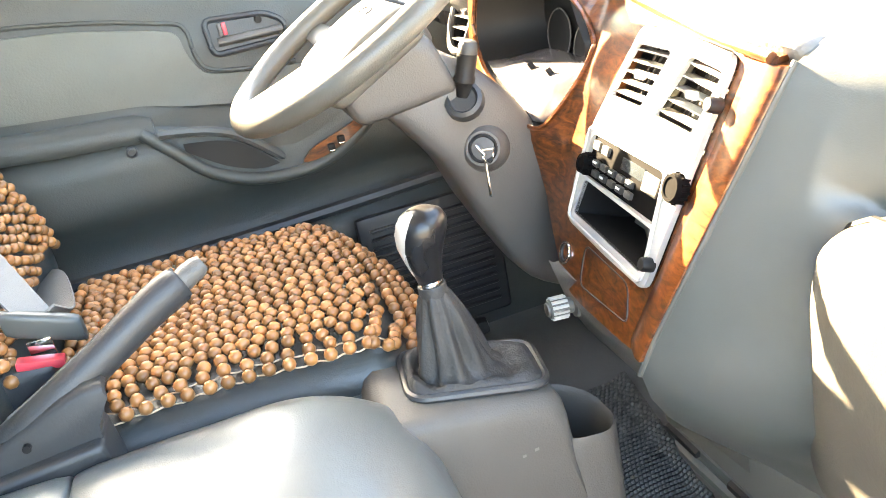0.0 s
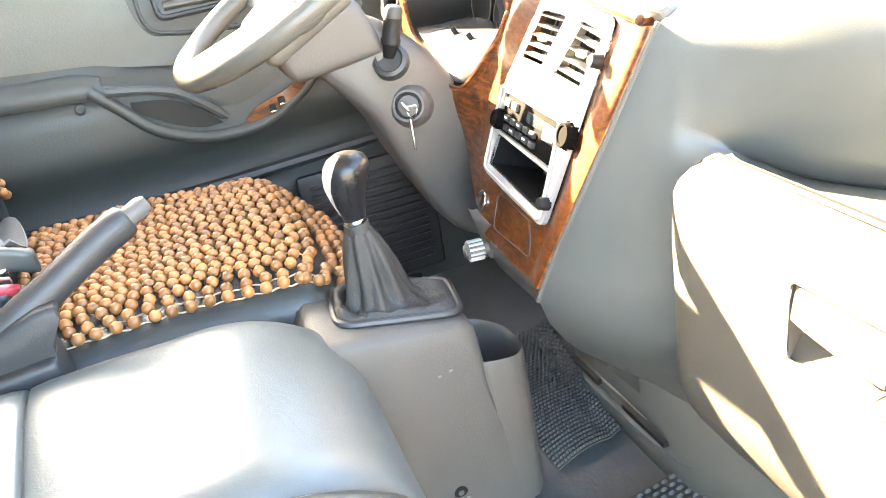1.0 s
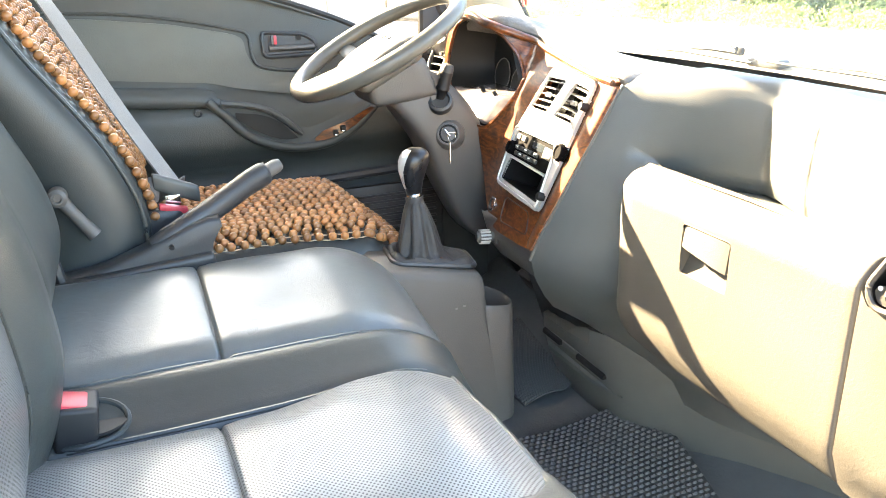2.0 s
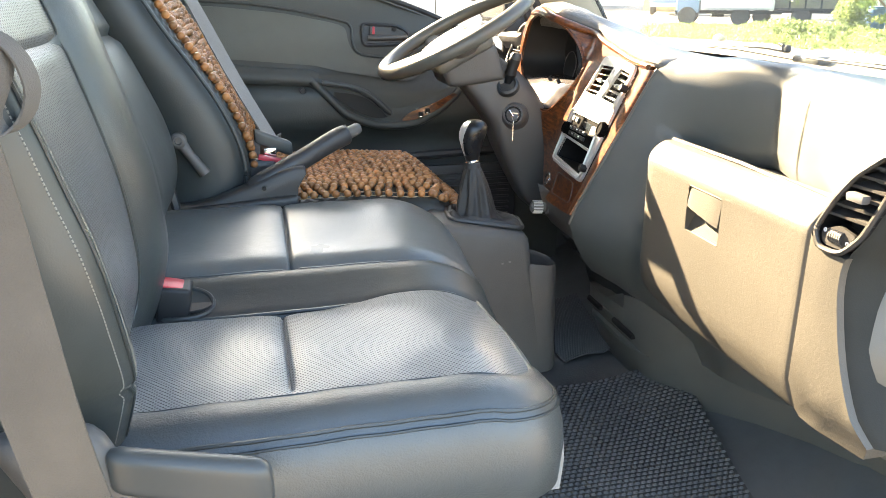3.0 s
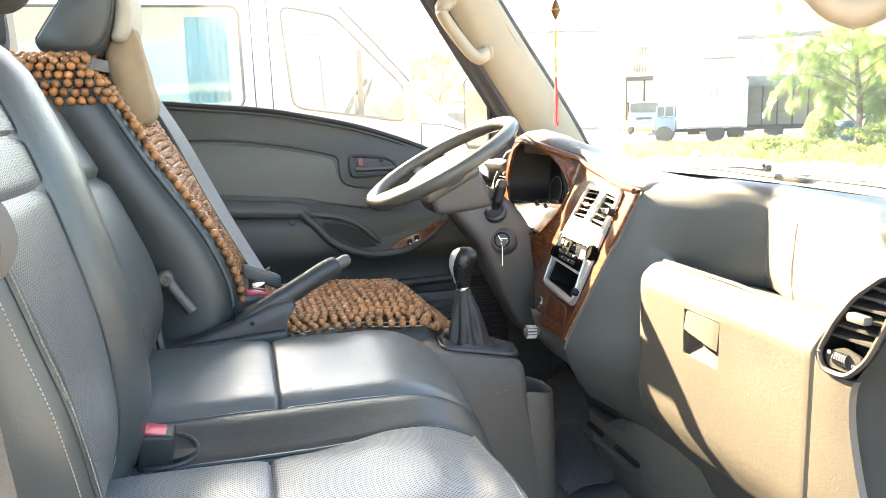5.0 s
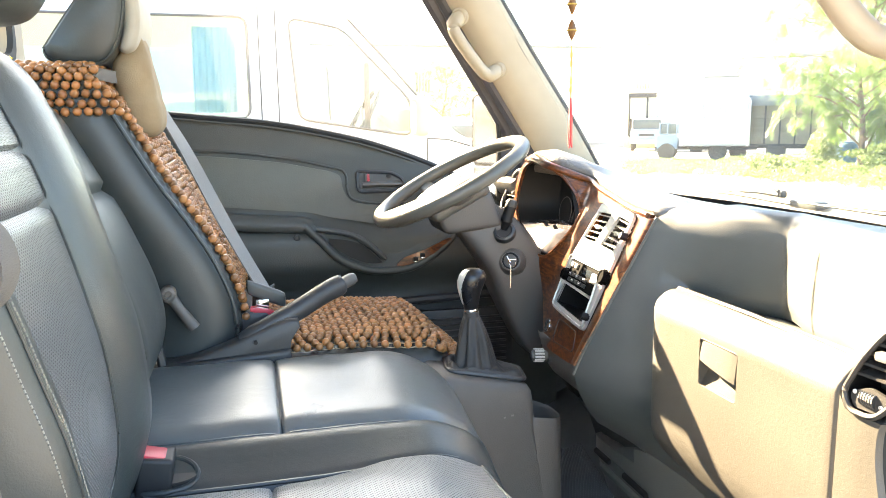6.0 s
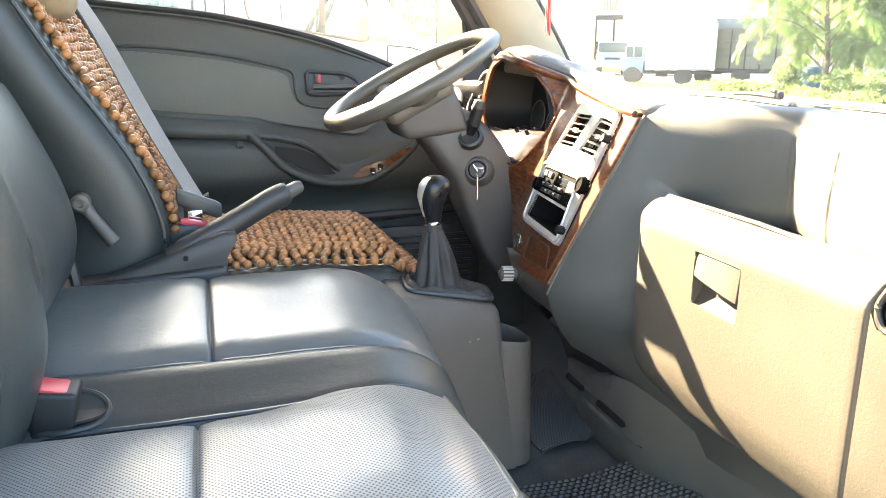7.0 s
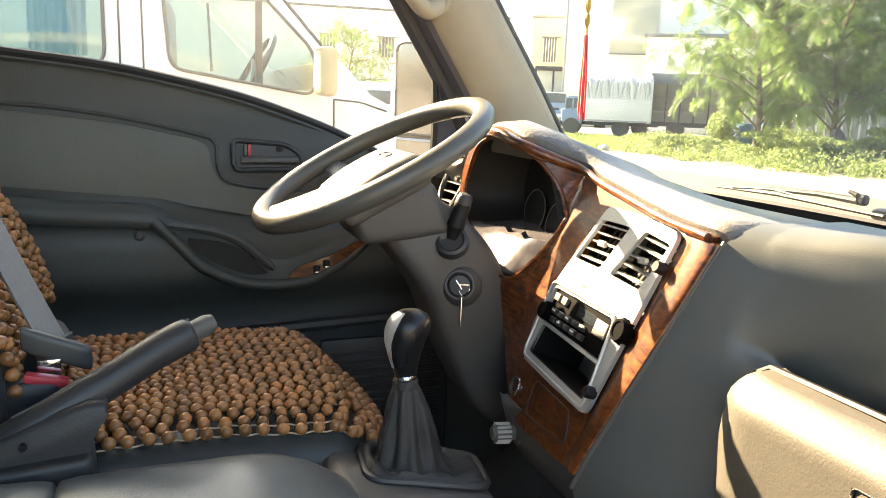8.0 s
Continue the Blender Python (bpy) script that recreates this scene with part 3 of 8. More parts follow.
def stack_x(y, z):
    """The plane of the centre stack, turned a little towards the driver."""
    return 0.438 + 0.10 * (y - 0.70) + 0.38 * (z - 0.878)


def wood_x(y, z):
    """The wood panel: the stack's plane, swelling rearwards round the instruments."""
    pod = 0.455 + 0.13 * (z - 1.024)
    return lerp(stack_x(y, z), pod, smooth01(0.82, 0.90, y) * smooth01(0.86, 0.95, z))


def edge_y(z):
    """The wood's raised outer edge."""
    return 0.487 + 0.2386 * (1.09 - z)


def edge_x(z):
    return 0.501 - 0.42 * (1.09 - z)


STACK_N = V((-1, 0.10, 0.38)).normalized()
WOOD = [(0.498, 1.097), (0.529, 1.099), (0.578, 1.101), (0.637, 1.107), (0.704, 1.115), (0.778, 1.124), (0.835, 1.138), (0.864, 1.153), (0.888, 1.166), (0.93, 1.176), (0.964, 1.180), (1.0, 1.178),
        (1.052, 1.164), (1.085, 1.13), (1.093, 1.08), (1.09, 1.03), (1.06, 0.98), (0.98, 0.958), (0.93, 0.945), (0.905, 0.92), (0.88, 0.88), (0.85, 0.853), (0.814, 0.828), (0.781, 0.808), (0.74, 0.797),
        (0.66, 0.801), (0.60, 0.806), (0.562, 0.816), (0.552, 0.86), (0.531, 0.95), (0.510, 1.04)]
POD = [(0.828, 1.063), (0.836, 1.079), (0.850, 1.106), (0.862, 1.126), (0.874, 1.144), (0.890, 1.157), (0.918, 1.166), (0.961, 1.170), (0.998, 1.168), (1.034, 1.156), (1.052, 1.138), (1.065, 1.104),
       (1.070, 1.06), (1.04, 1.02), (0.998, 1.002), (0.94, 0.983), (0.895, 0.967), (0.873, 0.966), (0.857, 0.987), (0.843, 1.014), (0.832, 1.042)]
STACK = [(0.715, 1.096), (0.63, 1.097), (0.545, 1.091), (0.556, 1.03), (0.571, 0.95), (0.586, 0.870), (0.68, 0.870), (0.784, 0.873), (0.791, 0.923), (0.779, 0.977), (0.741, 1.047)]


def build_dash():
    d = thing("dashboard", (0.6, 0.5, 0.6), "dark grey moulded plastic truck dashboard with wood-look trim", "dashboard")
    # passenger's half: lower face, a shelf above the glovebox and the set-back upper pad
    bm = B()
    ys = [-0.15, -0.145, -0.13, -0.10, -0.075, -0.05, -0.03, -0.01, 0.01, 0.03, 0.05, 0.07, 0.09, 0.12, 0.18, 0.23, 0.255, 0.27, 0.276, 0.282, 0.288, 0.295, 0.31, 0.325, 0.34, 0.355, 0.37, 0.385, 0.40, 0.412, 0.425, 0.437, 0.45, 0.462, 0.475, 0.488, 0.50, 0.53, 0.56, 0.565]
    zs = [0.56, 0.60, 0.63, 0.66, 0.69, 0.72, 0.76, 0.80, 0.84, 0.885, 0.92, 0.95]
    rings = []
    for y in ys:
        cheek = 1 - table([(0.34, 1.0), (0.40, 0.98), (0.425, 0.88), (0.45, 0.64), (0.475, 0.38), (0.50, 0.10), (0.53, -0.18), (0.565, -0.42)], y)
        end = smooth01(-0.08, -0.15, y)

        def across(z):
            return y if y < 0.45 else lerp(0.45, edge_y(z) - 0.001, (y - 0.45) / 0.115)

        def cheek_x(z):
            # falls away from the wood's edge
            return edge_x(z) + 0.004 + 0.62 * (edge_y(z) - across(z))
        ring = []
        for z in zs:
            near = smooth01(0.77, 0.86, z) * smooth01(0.405, 0.458, y)
            x = lerp(face_x(z) + (0.052 + 0.01 * smooth01(0.80, 0.70, z)) * (1 - cheek) * smooth01(0.64, 0.70, z), cheek_x(z), near) + 0.06 * end
            x += 0.11 * smooth01(0.36, 0.08, y) * smooth01(0.69, 0.58, z)
            x -= 0.03 * smooth01(0.75, 0.62, z) * smooth01(0.35, 0.5, y)
            ring.append((x, across(z), z))
        k = smooth01(0.355, 0.475, y)
        xp = table([(-0.15, 0.466), (-0.05, 0.493), (0.0, 0.510), (0.10, 0.546), (0.20, 0.585), (0.25, 0.605), (0.27, 0.612), (0.280, 0.6145), (0.288, 0.6140), (0.30, 0.608), (0.487, 0.505), (0.565, 0.495)], y) + 0.03 * end
        lip = lerp(0.500 + 0.06 * end, ring[-1][0] + 0.004, smooth01(0.39, 0.435, y))
        shelf = [(lip, 0.966), (lip + 0.006, 0.970), (lerp(lip + 0.006, xp, 0.5), 0.962), (xp + 0.010, 0.952), (xp - 0.001, 0.960), (xp - 0.005, 0.985), (xp - 0.005, 1.02), (xp - 0.003, 1.065), (xp + 0.001, 1.098), (xp + 0.008, 1.112), (xp + 0.024, 1.1180)]
        flat = [(cheek_x(z) + 0.022 * smooth01(1.088, 1.112, z) ** 2, z) for z in (0.972, 0.980, 0.990, 1.000, 1.010, 1.025, 1.042, 1.070, 1.094, 1.106)] + [(cheek_x(1.10) + 0.036, 1.1125)]
        for (xa, za), (xb, zb) in zip(shelf, flat):
            z = lerp(za, zb, k)
            ring.append((lerp(xa, xb, k), across(z), z))
        ring += [(x, across(1.1), z - 0.01 * end) for x, z in ((0.67, 1.111), (0.74, 1.088), (0.83, 1.052), (0.90, 1.0), (0.90, 0.56))]
        rings.append(ring)
    loft(bm, rings)
    bmesh.ops.recalc_face_normals(bm, faces=bm.faces[:])
    part("body", bm, M_dash, d, sharp=62)
    # thin bead along the edge beside the wood
    rim = [V(p) + V((-0.0010, 0.0015, 0)) for p in rings[-1] if 0.78 < p[2] < 1.095 and p[0] < 0.56]
    part("edge_bead", tube(B(), sample(rim, 40), 0.0028, 8), M_dash, d)
    # driver's half behind the wood
    bm = B()
    rings = []
    for y in (0.50, 0.56, 0.66, 0.70, 0.75, 0.80, 0.86, 0.93, 1.0, 1.06, 1.10, 1.16, 1.24, 1.31):
        hood = smooth01(0.80, 0.92, y) * smooth01(1.14, 1.02, y)
        ztop = 1.096 + 0.070 * hood
        xr = 0.580 - 0.105 * hood
        kn = smooth01(0.78, 0.86, y)
        hol = smooth01(0.72, 0.80, y)
        rings.append([(xr, y, ztop), (xr + 0.02, y, ztop + 0.012), (0.60, y, ztop + 0.012 - 0.02 * hood), (0.70, y, 1.100 + 0.02 * hood), (0.83, y, 1.052), (0.92, y, 0.98), (0.92, y, 0.62),
                      (0.70, y, lerp(0.70, 0.72, kn)), (lerp(0.47, 0.56, kn), y, lerp(0.79, 0.80, kn)), (lerp(0.51, 0.60, hol), y, 0.92), (lerp(0.585, 0.61, hol), y, ztop - 0.012)])
    loft(bm, rings)
    bmesh.ops.recalc_face_normals(bm, faces=bm.faces[:])
    part("body", bm, M_dash, d, sharp=60)
    # wood panel with the instrument opening and the opening for the stack
    pod = [curve_at([(a, b, 0) for a, b in POD + POD[:1]], k / 56)[:2] for k in range(56)]
    outline = [curve_at([(a, b, 0) for a, b in WOOD + WOOD[:1]], k / 104)[:2] for k in range(104)]
    bm = B()
    plate(bm, outline, lambda a, b, dd: (wood_x(a, b) + dd, a, b), 0.012, [pod, rounded_loop(STACK, 0.012, 3)], cuts=2)
    wood = part("wood_trim", bm, M_wood, d, "glossy burl wood-look trim panel", sharp=50)
    bm = B()
    tube(bm, [(wood_x(a, b) - 0.001, a, b) for a, b in pod], 0.0035, 6, loop=True)
    part("pod_edge", bm, M_wood, wood)
    bm = B()
    tube(bm, [(wood_x(a, b) - 0.003 - 0.008 * smooth01(0.80, 0.87, a) * smooth01(1.03, 0.96, a), a, b - 0.002) for a, b in outline[1:40]], [0.0052 + 0.0035 * smooth01(0.80, 0.87, a) * smooth01(1.03, 0.96, a) for a, b in outline[1:40]], 10)
    part("top_border", bm, M_wood, wood, "raised wood-look border along the top")
    # raised right border of the wood
    bm = B()
    rings = []
    for k in range(25):
        z = lerp(1.091, 0.818, k / 24)
        y, x = edge_y(z), edge_x(z)
        yi = y + 0.044
        xi = wood_x(yi, z)
        rings.append([(xi + 0.004, yi, z), (xi - 0.003, yi - 0.002, z), (lerp(x, xi, 0.62) - 0.005, y + 0.027, z), (lerp(x, xi, 0.2) - 0.004, y + 0.010, z), (x - 0.001, y + 0.002, z), (x + 0.004, y, z), (x + 0.035, y + 0.001, z), (x + 0.045, y + 0.03, z), (xi + 0.012, yi, z)])
    loft(bm, rings)
    bmesh.ops.recalc_face_normals(bm, faces=bm.faces[:])
    part("wood_border", bm, M_wood, wood, "raised wood-look border", sharp=60)
    # instrument pod: a dark tunnel, a sloping floor and the gauge glass
    bm = B()
    back = [(lerp(0.93, a, 0.80), lerp(1.068, b, 0.80)) for a, b in pod]
    rings = [[(wood_x(a, b) + 0.004, a, b) for a, b in pod], [(0.51, lerp(a, c, 0.4), lerp(b, e, 0.4)) for (a, b), (c, e) in zip(pod, back)], [(0.56, c, e) for c, e in back]]
    vr = loft(bm, rings, caps=False)
    bm.faces.new(vr[-1])
    cl = part("instrument_pod", bm, M_pod, d, "deep dark instrument hood")
    for y, z, r in ((0.905, 1.035, 0.040), (0.985, 1.05, 0.034)):
        gm = axis_m((0.553, y, z), (-1, 0, 0.15))
        g = part("gauge", lathe(B(), [(r, 0), (r, 0.002), (r * 0.9, 0.002), (0.004, 0.0015)], gm, 28), M_pod, cl, "round dark dial")
        part("dial_ring", tube(B(), [gm @ V((r * math.cos(k * math.tau / 32), r * math.sin(k * math.tau / 32), 0.002)) for k in range(32)], 0.0011, 5, loop=True), M_grey, g, "thin grey ring")
    bm = B()

    def lens(u, v):
        y = lerp(0.848, 1.045, u)
        z = table([(0.843, 1.010), (0.857, 0.985), (0.873, 0.967), (0.895, 0.968), (0.94, 0.984), (0.998, 1.003), (1.05, 1.022)], y) + 0.002
        return (lerp(wood_x(y, z) + 0.008, 0.548, v), y - 0.015 * v, lerp(z, 1.018, smooth01(0, 0.35, v)) + 0.008 * v)
    sheet(bm, lens, 24, 8, (0, 0, 0.003))
    part("pod_floor", bm, M_lens, cl, "dusty clear plastic lens floor")
    for y in (0.855, 0.91):
        bm = B()
        cyl(bm, (0.497, y + 0.03, 1.006), (0.488, y + 0.045, 1.030), 0.0040, seg=10)
        part("reset_pin", bm, M_black, cl)
    # top pad along the windscreen
    bm = B()
    rings = []
    for y in sample([(0.462, 0, 0), (0.49, 0, 0), (0.6, 0, 0), (0.75, 0, 0), (0.9, 0, 0), (1.0, 0, 0), (1.1, 0, 0), (1.28, 0, 0)], 44):
        yy = y.x
        hood = smooth01(0.62, 0.86, yy) * smooth01(1.16, 1.02, yy)
        zt = table([(0.47, 1.098), (0.498, 1.099), (0.529, 1.101), (0.578, 1.103), (0.637, 1.109), (0.704, 1.117), (0.778, 1.126), (0.835, 1.140), (0.864, 1.155), (0.888, 1.168), (0.93, 1.178), (0.964, 1.182), (1.0, 1.180), (1.052, 1.166), (1.085, 1.132), (1.11, 1.105), (1.28, 1.10)], yy)
        x = lerp(edge_x(1.09) + 0.008 + 1.2 * max(0.0, 0.492 - yy), wood_x(yy, zt) + 0.002, smooth01(0.48, 0.55, yy))
        z = zt + 0.002
        k = smooth01(0.445, 0.50, yy)
        z -= 0.026 * (1 - k)
        rings.append([(x, yy, z - 0.004), (x - 0.002 * k, yy, z + 0.003), (x + 0.008, yy, z + 0.010), (x + 0.04, yy, z + 0.013), (x + 0.09, yy, z + 0.008 - 0.01 * hood), (x + 0.13, yy, lerp(z, 1.108, 0.7)), (0.715, yy, 1.098), (0.75, yy, 1.084), (x + 0.02, yy, z - 0.03)])
    loft(bm, rings)
    bmesh.ops.recalc_face_normals(bm, faces=bm.faces[:])
    part("top_pad", bm, M_toppad, d, "grey grained top pad, lightened for sun and windscreen glare", sharp=50)
    return d


def build_stack(d):
    """Silver centre panel with two vents."""
    def at(a, b, dd=0.0):
        return V((stack_x(a, b) - 0.002, a, b)) + STACK_N * dd
    c = part("centre_panel", plate(B(), rounded_loop(STACK, 0.012, 3), at, 0.006,
             [rounded_loop(h, 0.006, 3) for h in (VENT_A, VENT_B, POCKET, RADIO)]), M_silver, d, "silver plastic centre panel", sharp=40)
    for hole in (VENT_A, VENT_B):
        (a0, b0), (a1, b1), (a2, b2), (a3, b3) = hole
        v = part("air_vent", plate(B(), rounded_loop(hole, 0.006, 3), lambda a, b, dd: at(a, b, -0.03 + dd), 0.003), M_black, c, "dark air vent with slats")
        for k in range(5):
            t = (k + 0.5) / 5
            p, q = at(lerp(a0, a3, t), lerp(b0, b3, t), 0.002), at(lerp(a1, a2, t), lerp(b1, b2, t), 0.002)
            bm = B()
            dn = V((0.96, -0.1, -0.20)) * 0.014
            loft(bm, [[e + V((0, 0, 0.0011)), e - V((0, 0, 0.0011)), e + dn - V((0, 0, 0.0011)), e + dn + V((0, 0, 0.0011))] for e in (p, q)])
            bmesh.ops.recalc_face_normals(bm, faces=bm.faces[:])
            part("slat", bm, M_silver, v)
        for k in range(5):
            t = (k + 0.5) / 5
            p, q = at(lerp(a0, a1, t), lerp(b0, b1, t), -0.018), at(lerp(a3, a2, t), lerp(b3, b2, t), -0.018)
            part("fin", cyl(B(), p, q, 0.0015, seg=5), M_dark, v)
        p = at((a0 + a2) / 2, (b0 + b2) / 2, 0.004)
        part("vent_tab", box(B(), p, (0.006, 0.016, 0.008), 0.002), M_silver, v, "pale slider tab")
    # pocket
    bm = B()
    pk = rounded_loop(POCKET, 0.006, 3)
    vr = loft(bm, [[at(a, b, 0.004) for a, b in pk], [at(a, b, -0.08) for a, b in pk]], caps=False)
    bm.faces.new(vr[-1])
    part("pocket", bm, M_black, c, "open black storage pocket")
    bm = B()
    tube(bm, [at(a, b, 0.008) for a, b in rounded_loop([(0.776, 0.982), (0.598, 0.983), (0.592, 0.874), (0.781, 0.878)], 0.01, 3)], 0.0021, 6, loop=True)
    part("bezel", bm, M_silver, c, "silver bezel")
    return at


VENT_A = [(0.717, 1.078), (0.645, 1.080), (0.678, 1.022), (0.750, 1.021)]
VENT_B = [(0.611, 1.081), (0.553, 1.076), (0.579, 1.019), (0.651, 1.021)]
RADIO = [(0.769, 0.976), (0.605, 0.978), (0.600, 0.929), (0.772, 0.930)]
POCKET = [(0.764, 0.926), (0.598, 0.925), (0.600, 0.882), (0.774, 0.885)]
dash = build_dash()
stack_at = build_stack(dash)

# ---- glovebox, right vent, lower panels, radio and knobs ----
def lid_x(y, z):
    return 0.452 + 0.032 * smooth01(0.375, 0.452, y) ** 1.2 + 0.020 * smooth01(0.955, 0.99, z) + 0.020 * smooth01(0.765, 0.70, z)


LID_LEFT = [(0.706, 0.20), (0.709, 0.27), (0.715, 0.335), (0.724, 0.385), (0.737, 0.412), (0.757, 0.434), (0.785, 0.446), (0.82, 0.452), (0.88, 0.450), (0.935, 0.440), (0.965, 0.427), (0.978, 0.416), (0.986, 0.40)]


def build_glovebox():
    z0, z1, yr = 0.706, 0.986, -0.0162
    zs = [0.706, 0.7065, 0.709, 0.715, 0.724, 0.737, 0.755, 0.775, 0.80, 0.82, 0.845, 0.875, 0.89, 0.905, 0.925, 0.945, 0.955, 0.963, 0.97, 0.977, 0.982, 0.985, 0.986]
    us = [0.0, 0.004, 0.012, 0.025, 0.05, 0.08, 0.12, 0.16, 0.22, 0.30, 0.36, 0.41, 0.46, 0.51, 0.56, 0.60, 0.64, 0.70, 0.76, 0.82, 0.88, 0.93, 0.965, 0.985, 0.995, 1.0]
    rows, cols = (11, 15), (0.258, 0.168)
    bm = B()
    grid = []
    for z in zs:
        yl = curve_table(LID_LEFT, z)
        ua, ub = (yl - cols[0]) / (yl - yr), (yl - cols[1]) / (yl - yr)
        row = []
        for u in us:
            # the columns bend so that two of them frame the finger recess
            w = table([(0.0, 0.0), (0.41, ua), (0.60, ub), (1.0, 1.0)], u)
            y = lerp(yl, yr, w)
            e = min((z - z0) / 0.012, (z1 - z) / 0.016, w * (yl - yr) / 0.012, (1 - w) * (yl - yr) / 0.004, 1.0)
            row.append(bm.verts.new((lid_x(y, z) + 0.012 * (1 - math.sqrt(max(0.0, 1 - (1 - e) ** 2))), y, z)))
        grid.append(row)
    j0, j1, i0, i1 = rows[0], rows[1], us.index(0.41), us.index(0.60)
    for j in range(len(zs) - 1):
        for i in range(len(us) - 1):
            if not (j0 <= j < j1 and i0 <= i < i1):
                bm.faces.new((grid[j][i], grid[j][i + 1], grid[j + 1][i + 1], grid[j + 1][i]))
    nj, ni = len(zs) - 1, len(us) - 1
    rim = [grid[0][i] for i in range(ni + 1)] + [grid[j][ni] for j in range(1, nj + 1)] + [grid[nj][i] for i in range(ni - 1, -1, -1)] + [grid[j][0] for j in range(nj - 1, 0, -1)]
    back = [bm.verts.new(v.co + V((0.03, 0, 0))) for v in rim]
    for k in range(len(rim)):
        bm.faces.new((rim[k], rim[(k + 1) % len(rim)], back[(k + 1) % len(rim)], back[k]))
    hole_rim = [grid[j0][i] for i in range(i0, i1 + 1)] + [grid[j][i1] for j in range(j0 + 1, j1 + 1)] + [grid[j1][i] for i in range(i1 - 1, i0 - 1, -1)] + [grid[j][i0] for j in range(j1 - 1, j0, -1)]
    deep = [bm.verts.new(v.co + V((0.004 + 0.018 * smooth01(0.87, 0.91, v.co.z), 0, 0))) for v in hole_rim]
    for k in range(len(deep)):
        bm.faces.new((hole_rim[k], deep[k], deep[(k + 1) % len(deep)], hole_rim[(k + 1) % len(deep)]))
    bm.faces.new(deep)
    bmesh.ops.recalc_face_normals(bm, faces=bm.faces[:])
    lid = part("glovebox_lid", bm, M_dashlid, dash, "sunlit textured glovebox lid with a finger recess", sharp=75)
    bm = B()
    edge = [(curve_table(LID_LEFT, lerp(z0, z1, k / 20)) + 0.004, lerp(z0, z1, k / 20)) for k in range(21)] + [(0.2, z1 + 0.003), (yr - 0.003, z1 - 0.004), (yr - 0.003, 0.85), (yr - 0.003, z0 - 0.002), (0.1, z0 - 0.004)]
    tube(bm, [(lid_x(a, b) + 0.026, a, b) for a, b in edge], 0.0038, 6, loop=True)
    part("lid_gap", bm, M_black, dash, "dark gap round the lid")
    # pull flap hinged along the recess's top
    bm = B()

    def flap(u, v):
        y, z = lerp(0.255, 0.171, u), lerp(0.9435, lerp(0.914, 0.902, u), v)
        return (lid_x(y, z) + 0.0006 - 0.004 * v + 0.002 * (2 * u - 1) ** 4, y, z)
    sheet(bm, flap, 10, 6, lambda u, v: V(flap(u, v)) + V((0.005, 0, 0.001)))
    part("handle", bm, M_dashlid, lid, "smooth pull flap")
    bm = B()
    tube(bm, [(lid_x(a, b) + 0.001, a, b) for a, b in rounded_loop([(0.2585, 0.946), (0.1675, 0.946), (0.1675, 0.8745), (0.2585, 0.8745)], 0.008, 3)], 0.0012, 5, loop=True)
    part("recess_edge", bm, M_dashlid, lid)


VENT_END = [(-0.024, 0.962), (-0.034, 0.943), (-0.068, 0.943), (-0.090, 0.968), (-0.108, 1.015), (-0.118, 1.058), (-0.098, 1.064), (-0.064, 1.034), (-0.042, 1.0)]
CREASE = [(-0.119, 1.06), (-0.109, 1.015), (-0.092, 0.968), (-0.076, 0.94), (-0.072, 0.915), (-0.076, 0.878), (-0.092, 0.819), (-0.112, 0.773), (-0.138, 0.728)]


